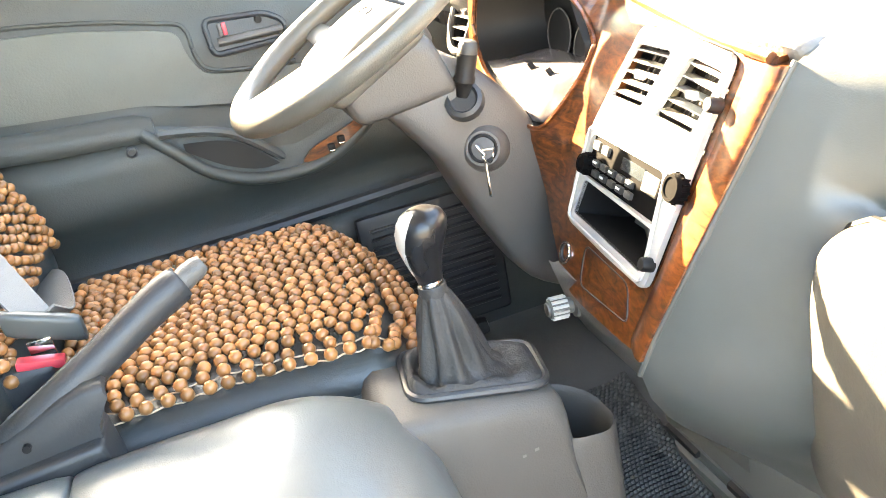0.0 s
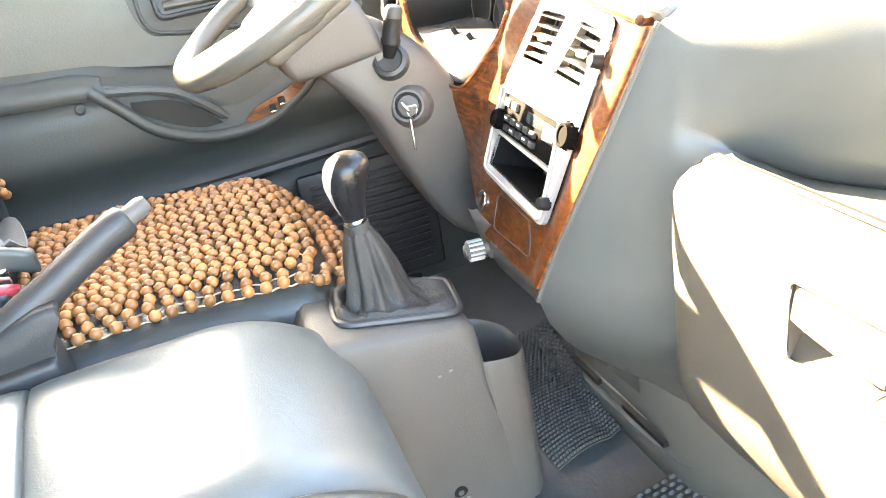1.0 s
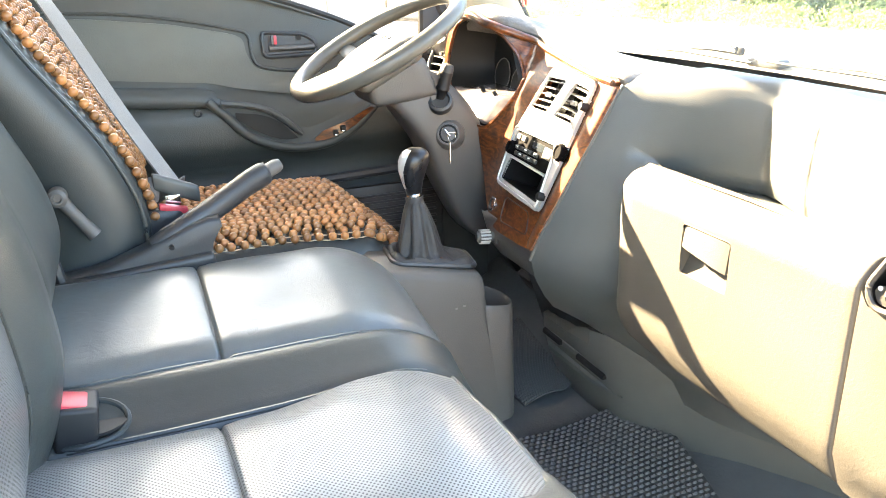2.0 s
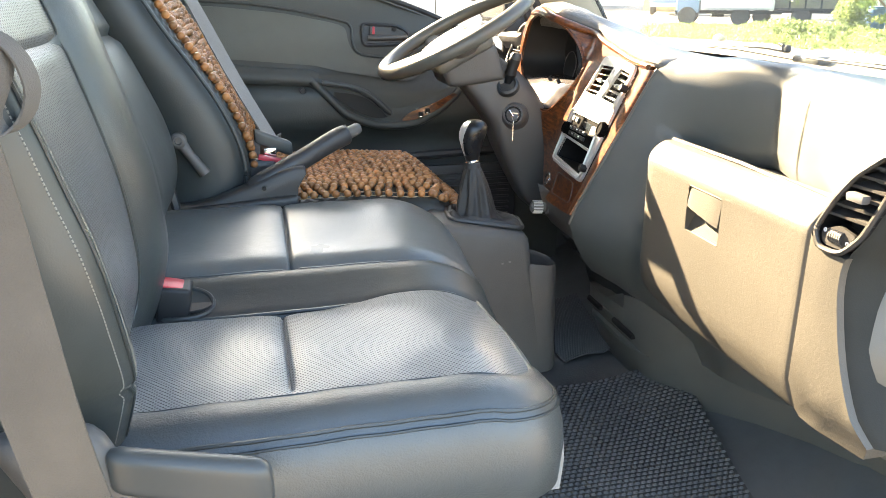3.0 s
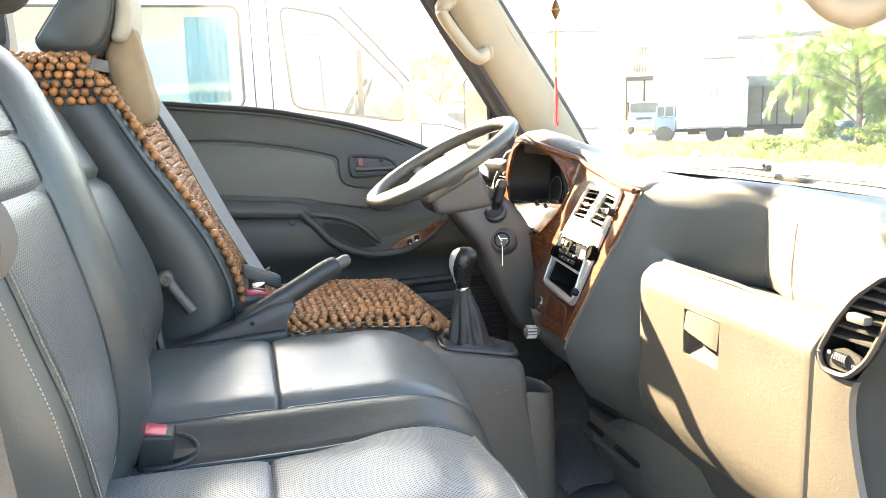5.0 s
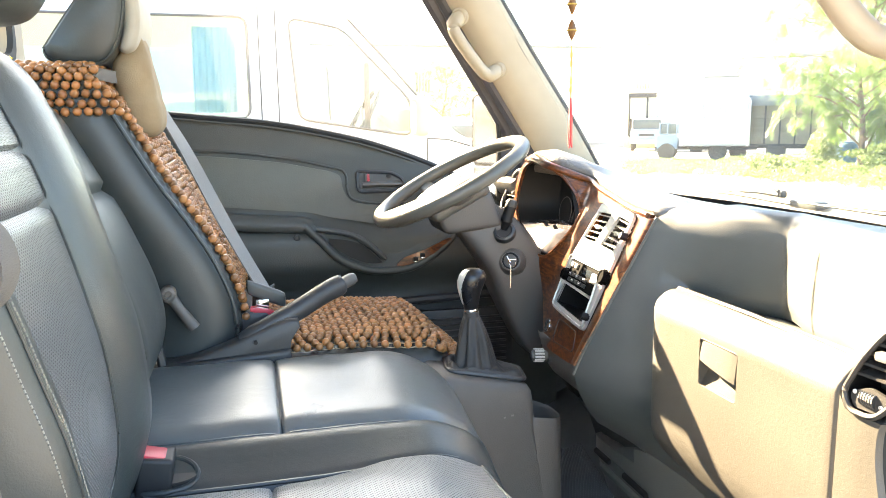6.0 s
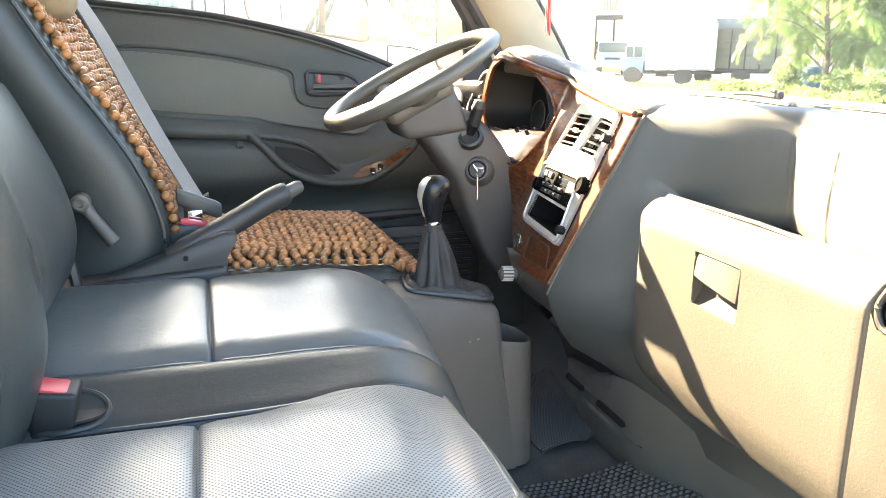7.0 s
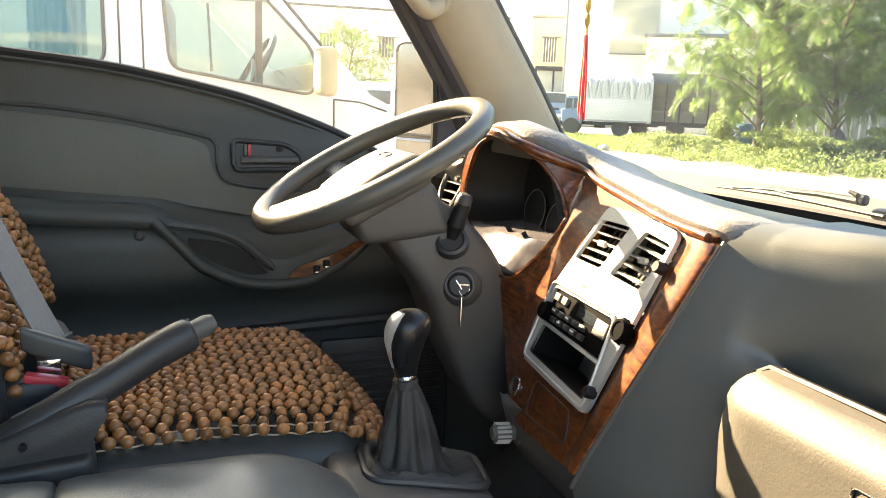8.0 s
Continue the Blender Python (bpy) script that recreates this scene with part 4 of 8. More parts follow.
def build_end_vent():
    """The passenger's end of the dash with its tall slanting vent."""
    def to(y, z, d):
        return V((0.4515 + 0.10 * max(0.0, z - 0.95) + 0.10 * max(0.0, -(y + 0.05)) + 0.020 * smooth01(0.765, 0.70, z) + 0.03 - d, y, z))
    crease = [curve_at([(a, b, 0) for a, b in CREASE], k / 24)[:2] for k in range(25)]
    vent = rounded_loop(VENT_END, 0.012, 4)
    out = crease + [(-0.130, 0.709), (-0.06, 0.706), (-0.026, 0.707), (-0.019, 0.714), (-0.019, 0.85), (-0.019, 0.945), (-0.022, 0.965), (-0.040, 1.004), (-0.062, 1.038), (-0.096, 1.068)]
    bm = B()
    # the panel below the vent; its upper part is the vent's bezel
    low = [p for p in crease if p[1] < 0.94] + [(-0.130, 0.709), (-0.06, 0.706), (-0.026, 0.707), (-0.0185, 0.714), (-0.0185, 0.85), (-0.0185, 0.955), (-0.028, 0.9415), (-0.05, 0.9395), (-0.068, 0.9405)]
    plate(bm, low, to, 0.03, cuts=2)
    part("end_panel", bm, M_dashlid, dash, "textured dash end panel", sharp=50)
    v = part("air_vent", tube(B(), [to(y, z, 0.031) for y, z in vent], 0.0035, 8, loop=True), M_bezel, dash, "slanting grey air vent with slats")
    bm = B()
    vr = loft(bm, [[to(y, z, 0.031) for y, z in vent], [to(y, z, 0.0) for y, z in vent], [to(y, z, 0.0) + V((0.03, 0, 0)) for y, z in vent]], caps=False)
    bm.faces.new(vr[-1])
    part("vent_throat", bm, M_black, v)

    def side(z, s):
        """Where the vent's edge crosses height z, on the inner (0) or the outer side (1)."""
        ys = [lerp(a[0], b[0], (z - a[1]) / (b[1] - a[1])) for a, b in zip(vent, vent[1:] + vent[:1]) if (a[1] - z) * (b[1] - z) < 0]
        return (min(ys) if s else max(ys)) if ys else -0.07
    for k in range(6):
        z = 0.984 + 0.0125 * k
        q0, q1 = to(side(z, 0), z, 0.027), to(side(z, 1), z, 0.027)
        dn = V((0.020, 0, 0.004))
        bm = B()
        loft(bm, [[e + V((0, 0, 0.0016)), e - V((0, 0, 0.0016)), e + dn - V((0, 0, 0.0016)), e + dn + V((0, 0, 0.0016))] for e in (q0, q1)])
        bmesh.ops.recalc_face_normals(bm, faces=bm.faces[:])
        part("slat", bm, M_bezel, v)
    part("vent_tab", box(B(), to(-0.076, 1.012, 0.034), (0.012, 0.026, 0.010), 0.003), M_palerubber, v, "paler slider tab")
    # thumb wheel in a plate at the vent's foot
    lp = rounded_loop([(-0.030, 0.962), (-0.037, 0.9475), (-0.066, 0.9475), (-0.082, 0.968), (-0.055, 0.974)], 0.006, 3)
    part("wheel_plate", plate(B(), lp, lambda a, b, d: to(a, b, 0.024 + d), 0.004), M_bezel, v)
    q = to(-0.055, 0.960, 0.024)
    w = part("vent_wheel", cyl(B(), q + V((0, 0.010, 0)), q + V((0, -0.010, 0)), 0.008, seg=14), M_dark, v, "ribbed dark thumb wheel")
    for k in range(6):
        y = q[1] - 0.009 + k * 0.0036
        part("rib", tube(B(), [(q[0] + 0.0084 * math.cos(j * math.tau / 12), y, q[2] + 0.0084 * math.sin(j * math.tau / 12)) for j in range(12)], 0.0007, 4, loop=True), M_grey, w)
    for y, z in ((-0.037, 0.964), (-0.072, 0.957)):
        part("mark", lathe(B(), [(0.0025, -0.001), (0.0025, 0.0006), (0.0016, 0.0006), (0.0016, -0.0004)], axis_m(to(y, z, 0.0285), (-1, 0, 0)), 12), M_white, v, "tiny pale mark")
    # cheek turning away towards the door, its shade put into a darker plastic
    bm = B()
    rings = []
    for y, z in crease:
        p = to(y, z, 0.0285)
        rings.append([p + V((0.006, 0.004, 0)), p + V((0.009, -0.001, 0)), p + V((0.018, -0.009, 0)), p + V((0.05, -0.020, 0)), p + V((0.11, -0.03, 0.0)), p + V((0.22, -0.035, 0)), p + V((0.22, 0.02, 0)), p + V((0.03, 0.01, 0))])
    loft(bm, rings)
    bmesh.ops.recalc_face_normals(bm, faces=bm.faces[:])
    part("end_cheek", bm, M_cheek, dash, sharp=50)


def build_lower_panels():
    # heater box and kick panel under the glovebox
    bm = B()
    rings = []
    for y, x0, zt in ((-0.13, 0.745, 0.66), (0.0, 0.73, 0.66), (0.1, 0.715, 0.66), (0.2, 0.685, 0.66), (0.3, 0.645, 0.66), (0.38, 0.605, 0.66), (0.44, 0.56, 0.66), (0.49, 0.53, 0.655), (0.56, 0.526, 0.64), (0.64, 0.526, 0.61), (0.71, 0.527, 0.595), (0.745, 0.535, 0.585), (0.76, 0.56, 0.575)):
        rings.append([(x0 - 0.01 + 0.05 * smooth01(0.6, 0.66, y), y, zt), (x0 - 0.008, y, lerp(zt, 0.60, 0.75)), (x0 - 0.006, y, 0.56), (x0 + 0.012, y, 0.50), (x0 + 0.03, y, FLOOR), (0.92, y, FLOOR), (0.92, y, zt)])
    loft(bm, rings)
    bmesh.ops.recalc_face_normals(bm, faces=bm.faces[:])
    k = part("kick_panel", bm, M_kick, dash, "dark grey lower kick panel", sharp=45)
    for p in ((0.598, 0.378, 0.599),):
        part("screw", lathe(B(), [(0.006, -0.004), (0.006, 0.002), (0.003, 0.003)], axis_m(p, (-1, -0.1, 0)), 10), M_black, k, "dark screw")
        part("screw_seat", lathe(B(), [(0.011, -0.004), (0.011, 0.0006), (0.008, 0.0012), (0.007, -0.002)], axis_m(p, (-1, -0.1, 0)), 14), M_dash, k)
    # two ledges with dark slots on the kick panel's left part
    for k2 in range(2):
        pts = [V((lerp(0.521, 0.525, t), lerp(0.725, 0.475, t), 0.569 - 0.031 * k2 + 0.002 * math.sin(math.pi * t))) for t in [j / 10 for j in range(11)]]
        bm = B()
        loft(bm, [[p + V((0.012 + (a - 0.012) * w, 0, b * w)) for a, b in ((0.002, 0.008), (-0.006, 0.004), (-0.007, -0.003), (0.0, -0.007), (0.012, -0.007), (0.012, 0.008))] for p, w in zip(pts, (0.3, 0.9, 1, 1, 1, 1, 1, 0.95, 0.8, 0.5, 0.12))])
        bmesh.ops.recalc_face_normals(bm, faces=bm.faces[:])
        part("ledge", bm, M_dash, k)
    for y0, y1 in ((0.715, 0.65), (0.59, 0.50)):
        bm = B()
        loft(bm, [[V((0.5145, y, 0.5785)), V((0.509, y, 0.5755)), V((0.509, y, 0.568)), V((0.518, y, 0.568))] for y in (y0, (y0 + y1) / 2, y1)])
        bmesh.ops.recalc_face_normals(bm, faces=bm.faces[:])
        part("slot", bm, M_black, k, "dark slot")
    # skirt below the wood
    bm = B()
    rings = []
    for y, dz in ((0.555, 0.012), (0.58, 0), (0.66, 0), (0.74, 0), (0.78, 0.01), (0.80, 0.03)):
        rings.append([(0.418, y, 0.815), (0.412, y, 0.79 + dz), (0.425, y, 0.745 + dz), (0.46, y, 0.72 + dz), (0.52, y, 0.71 + dz), (0.52, y, 0.815)])
    loft(bm, rings)
    bmesh.ops.recalc_face_normals(bm, faces=bm.faces[:])
    part("skirt", bm, M_grey, dash, sharp=50)
    bm = B()
    sheet(bm, lambda u, v: (lerp(0.50, 0.56, v), lerp(0.56, 0.80, u), lerp(0.725, 0.55, v)), 6, 4, (0.03, 0, 0))
    part("skirt_lower", bm, M_dark, dash)
    # lighter socket ring and knob
    part("socket", lathe(B(), [(0.0135, -0.004), (0.0135, 0.0015), (0.0115, 0.0025), (0.0095, 0.0015), (0.009, -0.001), (0.001, -0.0015)], axis_m((wood_x(0.783, 0.833) - 0.001, 0.783, 0.833), (-1, 0.10, 0.38)), 20), M_dark, dash, "small round dark switch")
    part("switch_ring", tube(B(), [(wood_x(0.783 + 0.0125 * math.cos(j * math.tau / 20), 0.833 + 0.0125 * math.sin(j * math.tau / 20)) - 0.002, 0.783 + 0.0125 * math.cos(j * math.tau / 20), 0.833 + 0.0125 * math.sin(j * math.tau / 20)) for j in range(20)], 0.0016, 6, loop=True), M_chrome, dash, "thin metal ring")
    kn = part("pull_knob", lathe(B(), [(0.010, -0.012), (0.010, -0.004), (0.0125, -0.003), (0.0125, 0.018), (0.011, 0.02), (0.009, 0.02), (0.0085, 0.0225), (0.004, 0.023)], axis_m((0.404, 0.754, 0.778), (-1, 0.1, 0.05)), 20), M_wheellite, dash, "ribbed pale grey lighter knob")
    for j in range(12):
        m = axis_m((0.404, 0.754, 0.778), (-1, 0.1, 0.05))
        an = j * math.tau / 12
        part("rib", box(B(), m @ V((0.0128 * math.cos(an), 0.0128 * math.sin(an), 0.0075)), (0.003, 0.003, 0.02), m=m.to_3x3().to_4x4()), M_silver, kn)
    part("knob_collar", lathe(B(), [(0.017, -0.018), (0.016, -0.012), (0.010, -0.010)], axis_m((0.404, 0.754, 0.778), (-1, 0.1, 0.05)), 16), M_grey, dash)
    # ashtray outline in the wood
    bm = B()
    tube(bm, [(wood_x(a, b) - 0.0002, a, b) for a, b in rounded_loop([(0.738, 0.859), (0.628, 0.859), (0.610, 0.824), (0.730, 0.815)], 0.012, 5)], 0.0012, 5, loop=True)
    part("ashtray_line", bm, M_dark, dash, "fine dark outline of the ashtray")


def build_radio():
    r = thing("car_radio", stack_at(0.687, 0.953, 0.0), "old black car radio with push buttons and round knobs", "radio")
    u = V((0.10, 1, 0)).normalized()
    turn = Matrix((STACK_N, u, STACK_N.cross(u))).transposed().to_4x4()

    def block(a, b, d, w, h, t, mat, name, parent, label="", bev=0.0012):
        """A small block on the radio's face; a and b run from its middle."""
        return part(name, box(B(), stack_at(0.687 + a, 0.953 + b, d), (t, w, h), bev, 2, turn), mat, parent, label)
    face = block(0, 0, -0.005, 0.164, 0.050, 0.014, M_radio, "faceplate", r)
    block(-0.020, 0.011, 0.0026, 0.050, 0.014, 0.003, M_darkglass, "display", face, "dark tuner window")
    block(-0.060, 0.007, 0.0026, 0.030, 0.020, 0.003, M_grey, "display_panel", face)
    for k in range(5):
        for j in range(2):
            a, b = 0.060 - k * 0.0205 - 0.003 * j, -0.005 - 0.0105 * j + 0.0004 * k
            key = block(a, b, 0.0035, 0.0138, 0.0075, 0.006, M_dark, "button", face)
            if (k + j) % 2 == 0:
                block(a, b + 0.001, 0.007, 0.008, 0.0022, 0.0012, M_white, "mark", key, "pale printed mark", 0)
    for k in range(2):
        block(0.066 - k * 0.022, 0.013, 0.0035, 0.015, 0.010, 0.006, M_grey, "button", face)
    for a, b, rad, dep in ((0.077, -0.010, 0.0120, 0.016), (-0.112, 0.019, 0.0145, 0.015)):
        m = axis_m(stack_at(0.687 + a, 0.953 + b, 0.0), STACK_N)
        k = part("knob", lathe(B(), [(rad * 0.8, 0.0), (rad, 0.003), (rad, dep * 0.75), (rad * 0.9, dep), (rad * 0.7, dep), (rad * 0.65, dep * 0.9), (0.0015, dep * 0.9)], m, 20), M_radio, face, "round black knob")
        for j in range(14):
            an = j * math.tau / 14
            part("rib", box(B(), m @ V((rad * math.cos(an), rad * math.sin(an), dep * 0.4)), (0.0022, 0.0022, dep * 0.6), m=m.to_3x3().to_4x4()), M_radio, k)
    for k in range(9):
        block(0.065 - k * 0.017, 0.038 + (0.0005 if k % 3 else 0), 0.0055, 0.010, 0.0016, 0.0015, M_grey, "mark", r, "faint printed mark", 0)
    block(0.008, 0.041, 0.0055, 0.013, 0.004, 0.0015, M_red, "mark", r, "small red mark", 0)
    # slider knobs along the stack's right side
    for a, b in ((0.549, 1.050), (0.586, 0.896)):
        m = axis_m(stack_at(a, b, 0.004), STACK_N)
        part("slider_knob", lathe(B(), [(0.0075, 0.0), (0.0075, 0.010), (0.006, 0.013), (0.0015, 0.013)], m, 14), M_black, dash, "small dark heater knob")


build_glovebox()
build_end_vent()
build_lower_panels()
build_radio()


def build_driver_vent():
    def at(a, b, dd=0.0):
        return V((0.480 + 0.42 * b - dd, 1.158 + a, 1.082 + b))
    ring = [(0.043 * math.copysign(abs(math.cos(q)) ** 0.8, math.cos(q)), 0.056 * math.copysign(abs(math.sin(q)) ** 0.8, math.sin(q))) for q in [k * math.tau / 32 for k in range(32)]]
    v = part("air_vent", tube(B(), [at(a, b) for a, b in ring], 0.0060, 8, loop=True), M_bezel, dash, "oval vent beside the instruments")
    bm = B()
    vr = loft(bm, [[at(a * 0.97, b * 0.97, 0.0) for a, b in ring], [at(a * 0.9, b * 0.9, -0.035) for a, b in ring]], caps=False)
    bm.faces.new(vr[-1])
    part("vent_throat", bm, M_black, v)
    for k in range(6):
        b = -0.040 + 0.016 * k
        half = 0.041 * math.sqrt(1 - (b / 0.058) ** 2)
        part("slat", box(B(), at(0, b, -0.006), (0.012, 2 * half, 0.0016), 0.0004, 1), M_column, v, "thin slat")
    part("vent_tab", box(B(), at(-0.01, 0.0, 0.002), (0.006, 0.012, 0.007), 0.0015), M_column, v)


build_driver_vent()

# ---- seats ----
def cushion(bm, x0, x1, y0, y1, ztop, zbot, r, nx=36, ny=18, crease=None):
    """A stuffed cushion with rounded edges; ztop(x, y) gives its crown."""
    def spread(n):
        return [0.5 - 0.5 * math.copysign(abs(math.cos(math.pi * k / n)) ** 0.8, math.cos(math.pi * k / n)) for k in range(n + 1)]

    def drop(d):
        d = min(r, max(0.0, d))
        return r - math.sqrt(max(0.0, r * r - (r - d) ** 2))
    us, vs = spread(nx), spread(ny)
    if crease is not None:
        us = sorted([u for u in us if abs(lerp(x0, x1, u) - crease) > 0.009] + [(crease + d - x0) / (x1 - x0) for d in (-0.008, -0.005, -0.0032, -0.0018, -0.0008, 0.0, 0.0008, 0.0018, 0.0032, 0.005, 0.008)])
        nx = len(us) - 1
    g = []
    for u in us:
        row = []
        for v in vs:
            x, y = lerp(x0, x1, u), lerp(y0, y1, v)
            dd = drop(min(x - x0, x1 - x)), drop(min(y - y0, y1 - y))
            row.append(bm.verts.new((x, y, ztop(x, y) - math.hypot(*dd))))
        g.append(row)
    for i in range(nx):
        for j in range(ny):
            bm.faces.new((g[i][j], g[i + 1][j], g[i + 1][j + 1], g[i][j + 1]))
    rim = [g[i][0] for i in range(nx + 1)] + [g[nx][j] for j in range(1, ny + 1)] + [g[i][ny] for i in range(nx - 1, -1, -1)] + [g[0][j] for j in range(ny - 1, 0, -1)]
    mid = [bm.verts.new((v.co.x + 0.004 * (1 if v.co.x > (x0 + x1) / 2 else -1), v.co.y, lerp(v.co.z, zbot, 0.5))) for v in rim]
    low = [bm.verts.new((v.co.x, v.co.y, zbot)) for v in rim]
    for a, b in ((rim, mid), (mid, low)):
        for k in range(len(rim)):
            bm.faces.new((a[k], b[k], b[(k + 1) % len(rim)], a[(k + 1) % len(rim)]))
    bm.faces.new(low)
    bmesh.ops.recalc_face_normals(bm, faces=bm.faces[:])
    return bm


def groove(x, c, w, d):
    return -d * math.exp(-((x - c) / w) ** 2)


def wrinkle(x, y, amp):
    return amp * noise.noise(V((x * 7, y * 7, 3.1))) + 0.5 * amp * noise.noise(V((x * 18, y * 16, 9.7)))


def nose(x, x0, x1, d):
    """How far a cushion's front has dropped at x, rounding over from x0."""
    return d * max(0.0, (x - x0) / (x1 - x0)) ** 2


def z_middle(x, y):
    return 0.846 - 0.028 * smooth01(0.62, 0.40, y) - nose(x, 0.03, 0.19, 0.085) + groove(x, -0.145, 0.0022, 0.006) + 0.003 * smooth01(0, 0.02, abs(x + 0.145)) + wrinkle(x, y, 0.003)


def z_strip(x, y):
    return 0.814 - 0.035 * smooth01(0.405, 0.31, y) * (1 - 0.35 * smooth01(-0.1, 0.08, x)) - nose(x, 0.05, 0.17, 0.055) + wrinkle(x, y, 0.002)


def z_pass(x, y):
    dip = -0.020 * smooth01(0.23, 0.31, y) * smooth01(0.02, -0.12, x)
    return 0.792 + 0.012 * math.sin(math.pi * min(1, max(0, (y + 0.05) / 0.36))) + dip - nose(x, 0.03, 0.15, 0.042) + (groove(x, -0.165, 0.0022, 0.006) + 0.003 * smooth01(0, 0.02, abs(x + 0.165)) - 0.003) * smooth01(0.014, 0.05, y) + 0.003 + wrinkle(x, y, 0.004)


def backrest(bm, rows, y0, y1, thick, crease=(), bolster=0.02, n=40, recess=0.5):
    """rows: (z, x of the front). The sides swell forward by bolster beyond the panel between them."""
    zs = [lerp(rows[0][0], rows[-1][0], k / n) for k in range(n + 1)]
    c, w = (y0 + y1) / 2, (y1 - y0) / 2
    prof = [(-1.0, 0.62), (-0.995, 0.35), (-0.96, 0.12), (-0.88, 0.0), (-0.76, 0.01), (-0.66, 0.12), (-0.58, 0.20), (-0.3, 0.17), (0, 0.15), (0.3, 0.17), (0.58, 0.20), (0.66, 0.12), (0.76, 0.01), (0.88, 0.0), (0.96, 0.12), (0.995, 0.35), (1.0, 0.62)]
    rings = []
    for k, z in enumerate(zs):
        x = curve_table(rows, z)
        top = smooth01(rows[-1][0], rows[-1][0] - 0.07, z)
        cap = math.sqrt(max(0.0, 1 - (1 - min(1, (rows[-1][0] - z) / 0.07)) ** 2))
        bot = math.sqrt(max(0.0, 1 - (1 - min(1, (z - rows[0][0]) / 0.03)) ** 2)) * 0.25 + 0.75
        g = sum(groove(z, cz, 0.006, 0.012) for cz in crease)
        ring = []
        for a, dpt in prof:
            fx = x - dpt * (bolster if dpt < 0.25 else 0.0) * 5 * recess - (dpt * thick if dpt >= 0.3 else 0) + g * (1 if dpt < 0.3 else 0) - (1 - cap) * thick * 0.45 - (1 - bot) * 0.05
            ring.append((fx + wrinkle(a * w, z, 0.003), c + a * w * (0.80 + 0.20 * cap) * (0.94 + 0.06 * bot), z))
        bx = x - thick * lerp(0.55, 1.0, cap)
        ring += [(bx + 0.01, c + w * 0.9 * (0.8 + 0.2 * cap), z), (bx, c, z), (bx + 0.01, c - w * 0.9 * (0.8 + 0.2 * cap), z)]
        rings.append(ring)
    loft(bm, rings)
    bmesh.ops.recalc_face_normals(bm, faces=bm.faces[:])
    return bm


MID_BACK = [(0.80, -0.385), (0.83, -0.365), (0.875, -0.335), (0.945, -0.322), (1.05, -0.35), (1.17, -0.405), (1.29, -0.465), (1.325, -0.485)]
PASS_BACK = [(0.76, -0.376), (0.80, -0.357), (0.87, -0.337), (0.95, -0.338), (1.03, -0.350), (1.2, -0.396), (1.30, -0.436), (1.36, -0.464)]
DRV_BACK = [(0.80, -0.215), (0.86, -0.20), (0.93, -0.203), (1.01, -0.231), (1.08, -0.270), (1.16, -0.322), (1.25, -0.372), (1.32, -0.410), (1.36, -0.438)]


PASS_PROFILE = [(-0.128, -0.10), (-0.131, -0.05), (-0.126, -0.012), (-0.114, 0.014), (-0.100, 0.024), (-0.082, 0.025), (-0.05, 0.016), (-0.022, 0.002), (0.0, -0.010), (0.06, -0.012), (0.12, -0.012), (0.18, -0.012),
                (0.232, -0.010), (0.248, 0.001), (0.275, 0.013), (0.31, 0.021), (0.338, 0.021), (0.357, 0.011), (0.366, -0.012), (0.368, -0.05), (0.366, -0.10)]


def pass_y(y, z):
    """The outer bolster draws in towards its foot."""
    return y + 0.070 * smooth01(1.02, 0.78, z) * smooth01(0.06, -0.09, y) - 0.015 * smooth01(1.0, 1.2, z) * smooth01(0.06, -0.09, y)


def pass_front(y, z):
    return table([(a, b) for a, b in PASS_PROFILE[3:18]], y) + curve_table(PASS_BACK, z)


def passenger_back(bm):
    rings = []
    n = 64
    for k in range(n + 1):
        z = lerp(PASS_BACK[0][0], PASS_BACK[-1][0], k / n)
        x = curve_table(PASS_BACK, z)
        cap = math.sqrt(max(0.0, 1 - (1 - min(1, (PASS_BACK[-1][0] - z) / 0.06)) ** 2))
        tuck = groove(z, 0.865, 0.005, 0.005)
        ring = [(x + dx - (1 - cap) * 0.05 + wrinkle(y, z, 0.003) + (tuck if y < -0.03 else 0), lerp(0.12, pass_y(y, z), 0.8 + 0.2 * cap), z) for y, dx in PASS_PROFILE]
        ring += [(x - 0.13, 0.32, z), (x - 0.14, 0.12, z), (x - 0.13, -0.08, z)]
        rings.append(ring)
    loft(bm, rings)
    bmesh.ops.recalc_face_normals(bm, faces=bm.faces[:])
    return bm


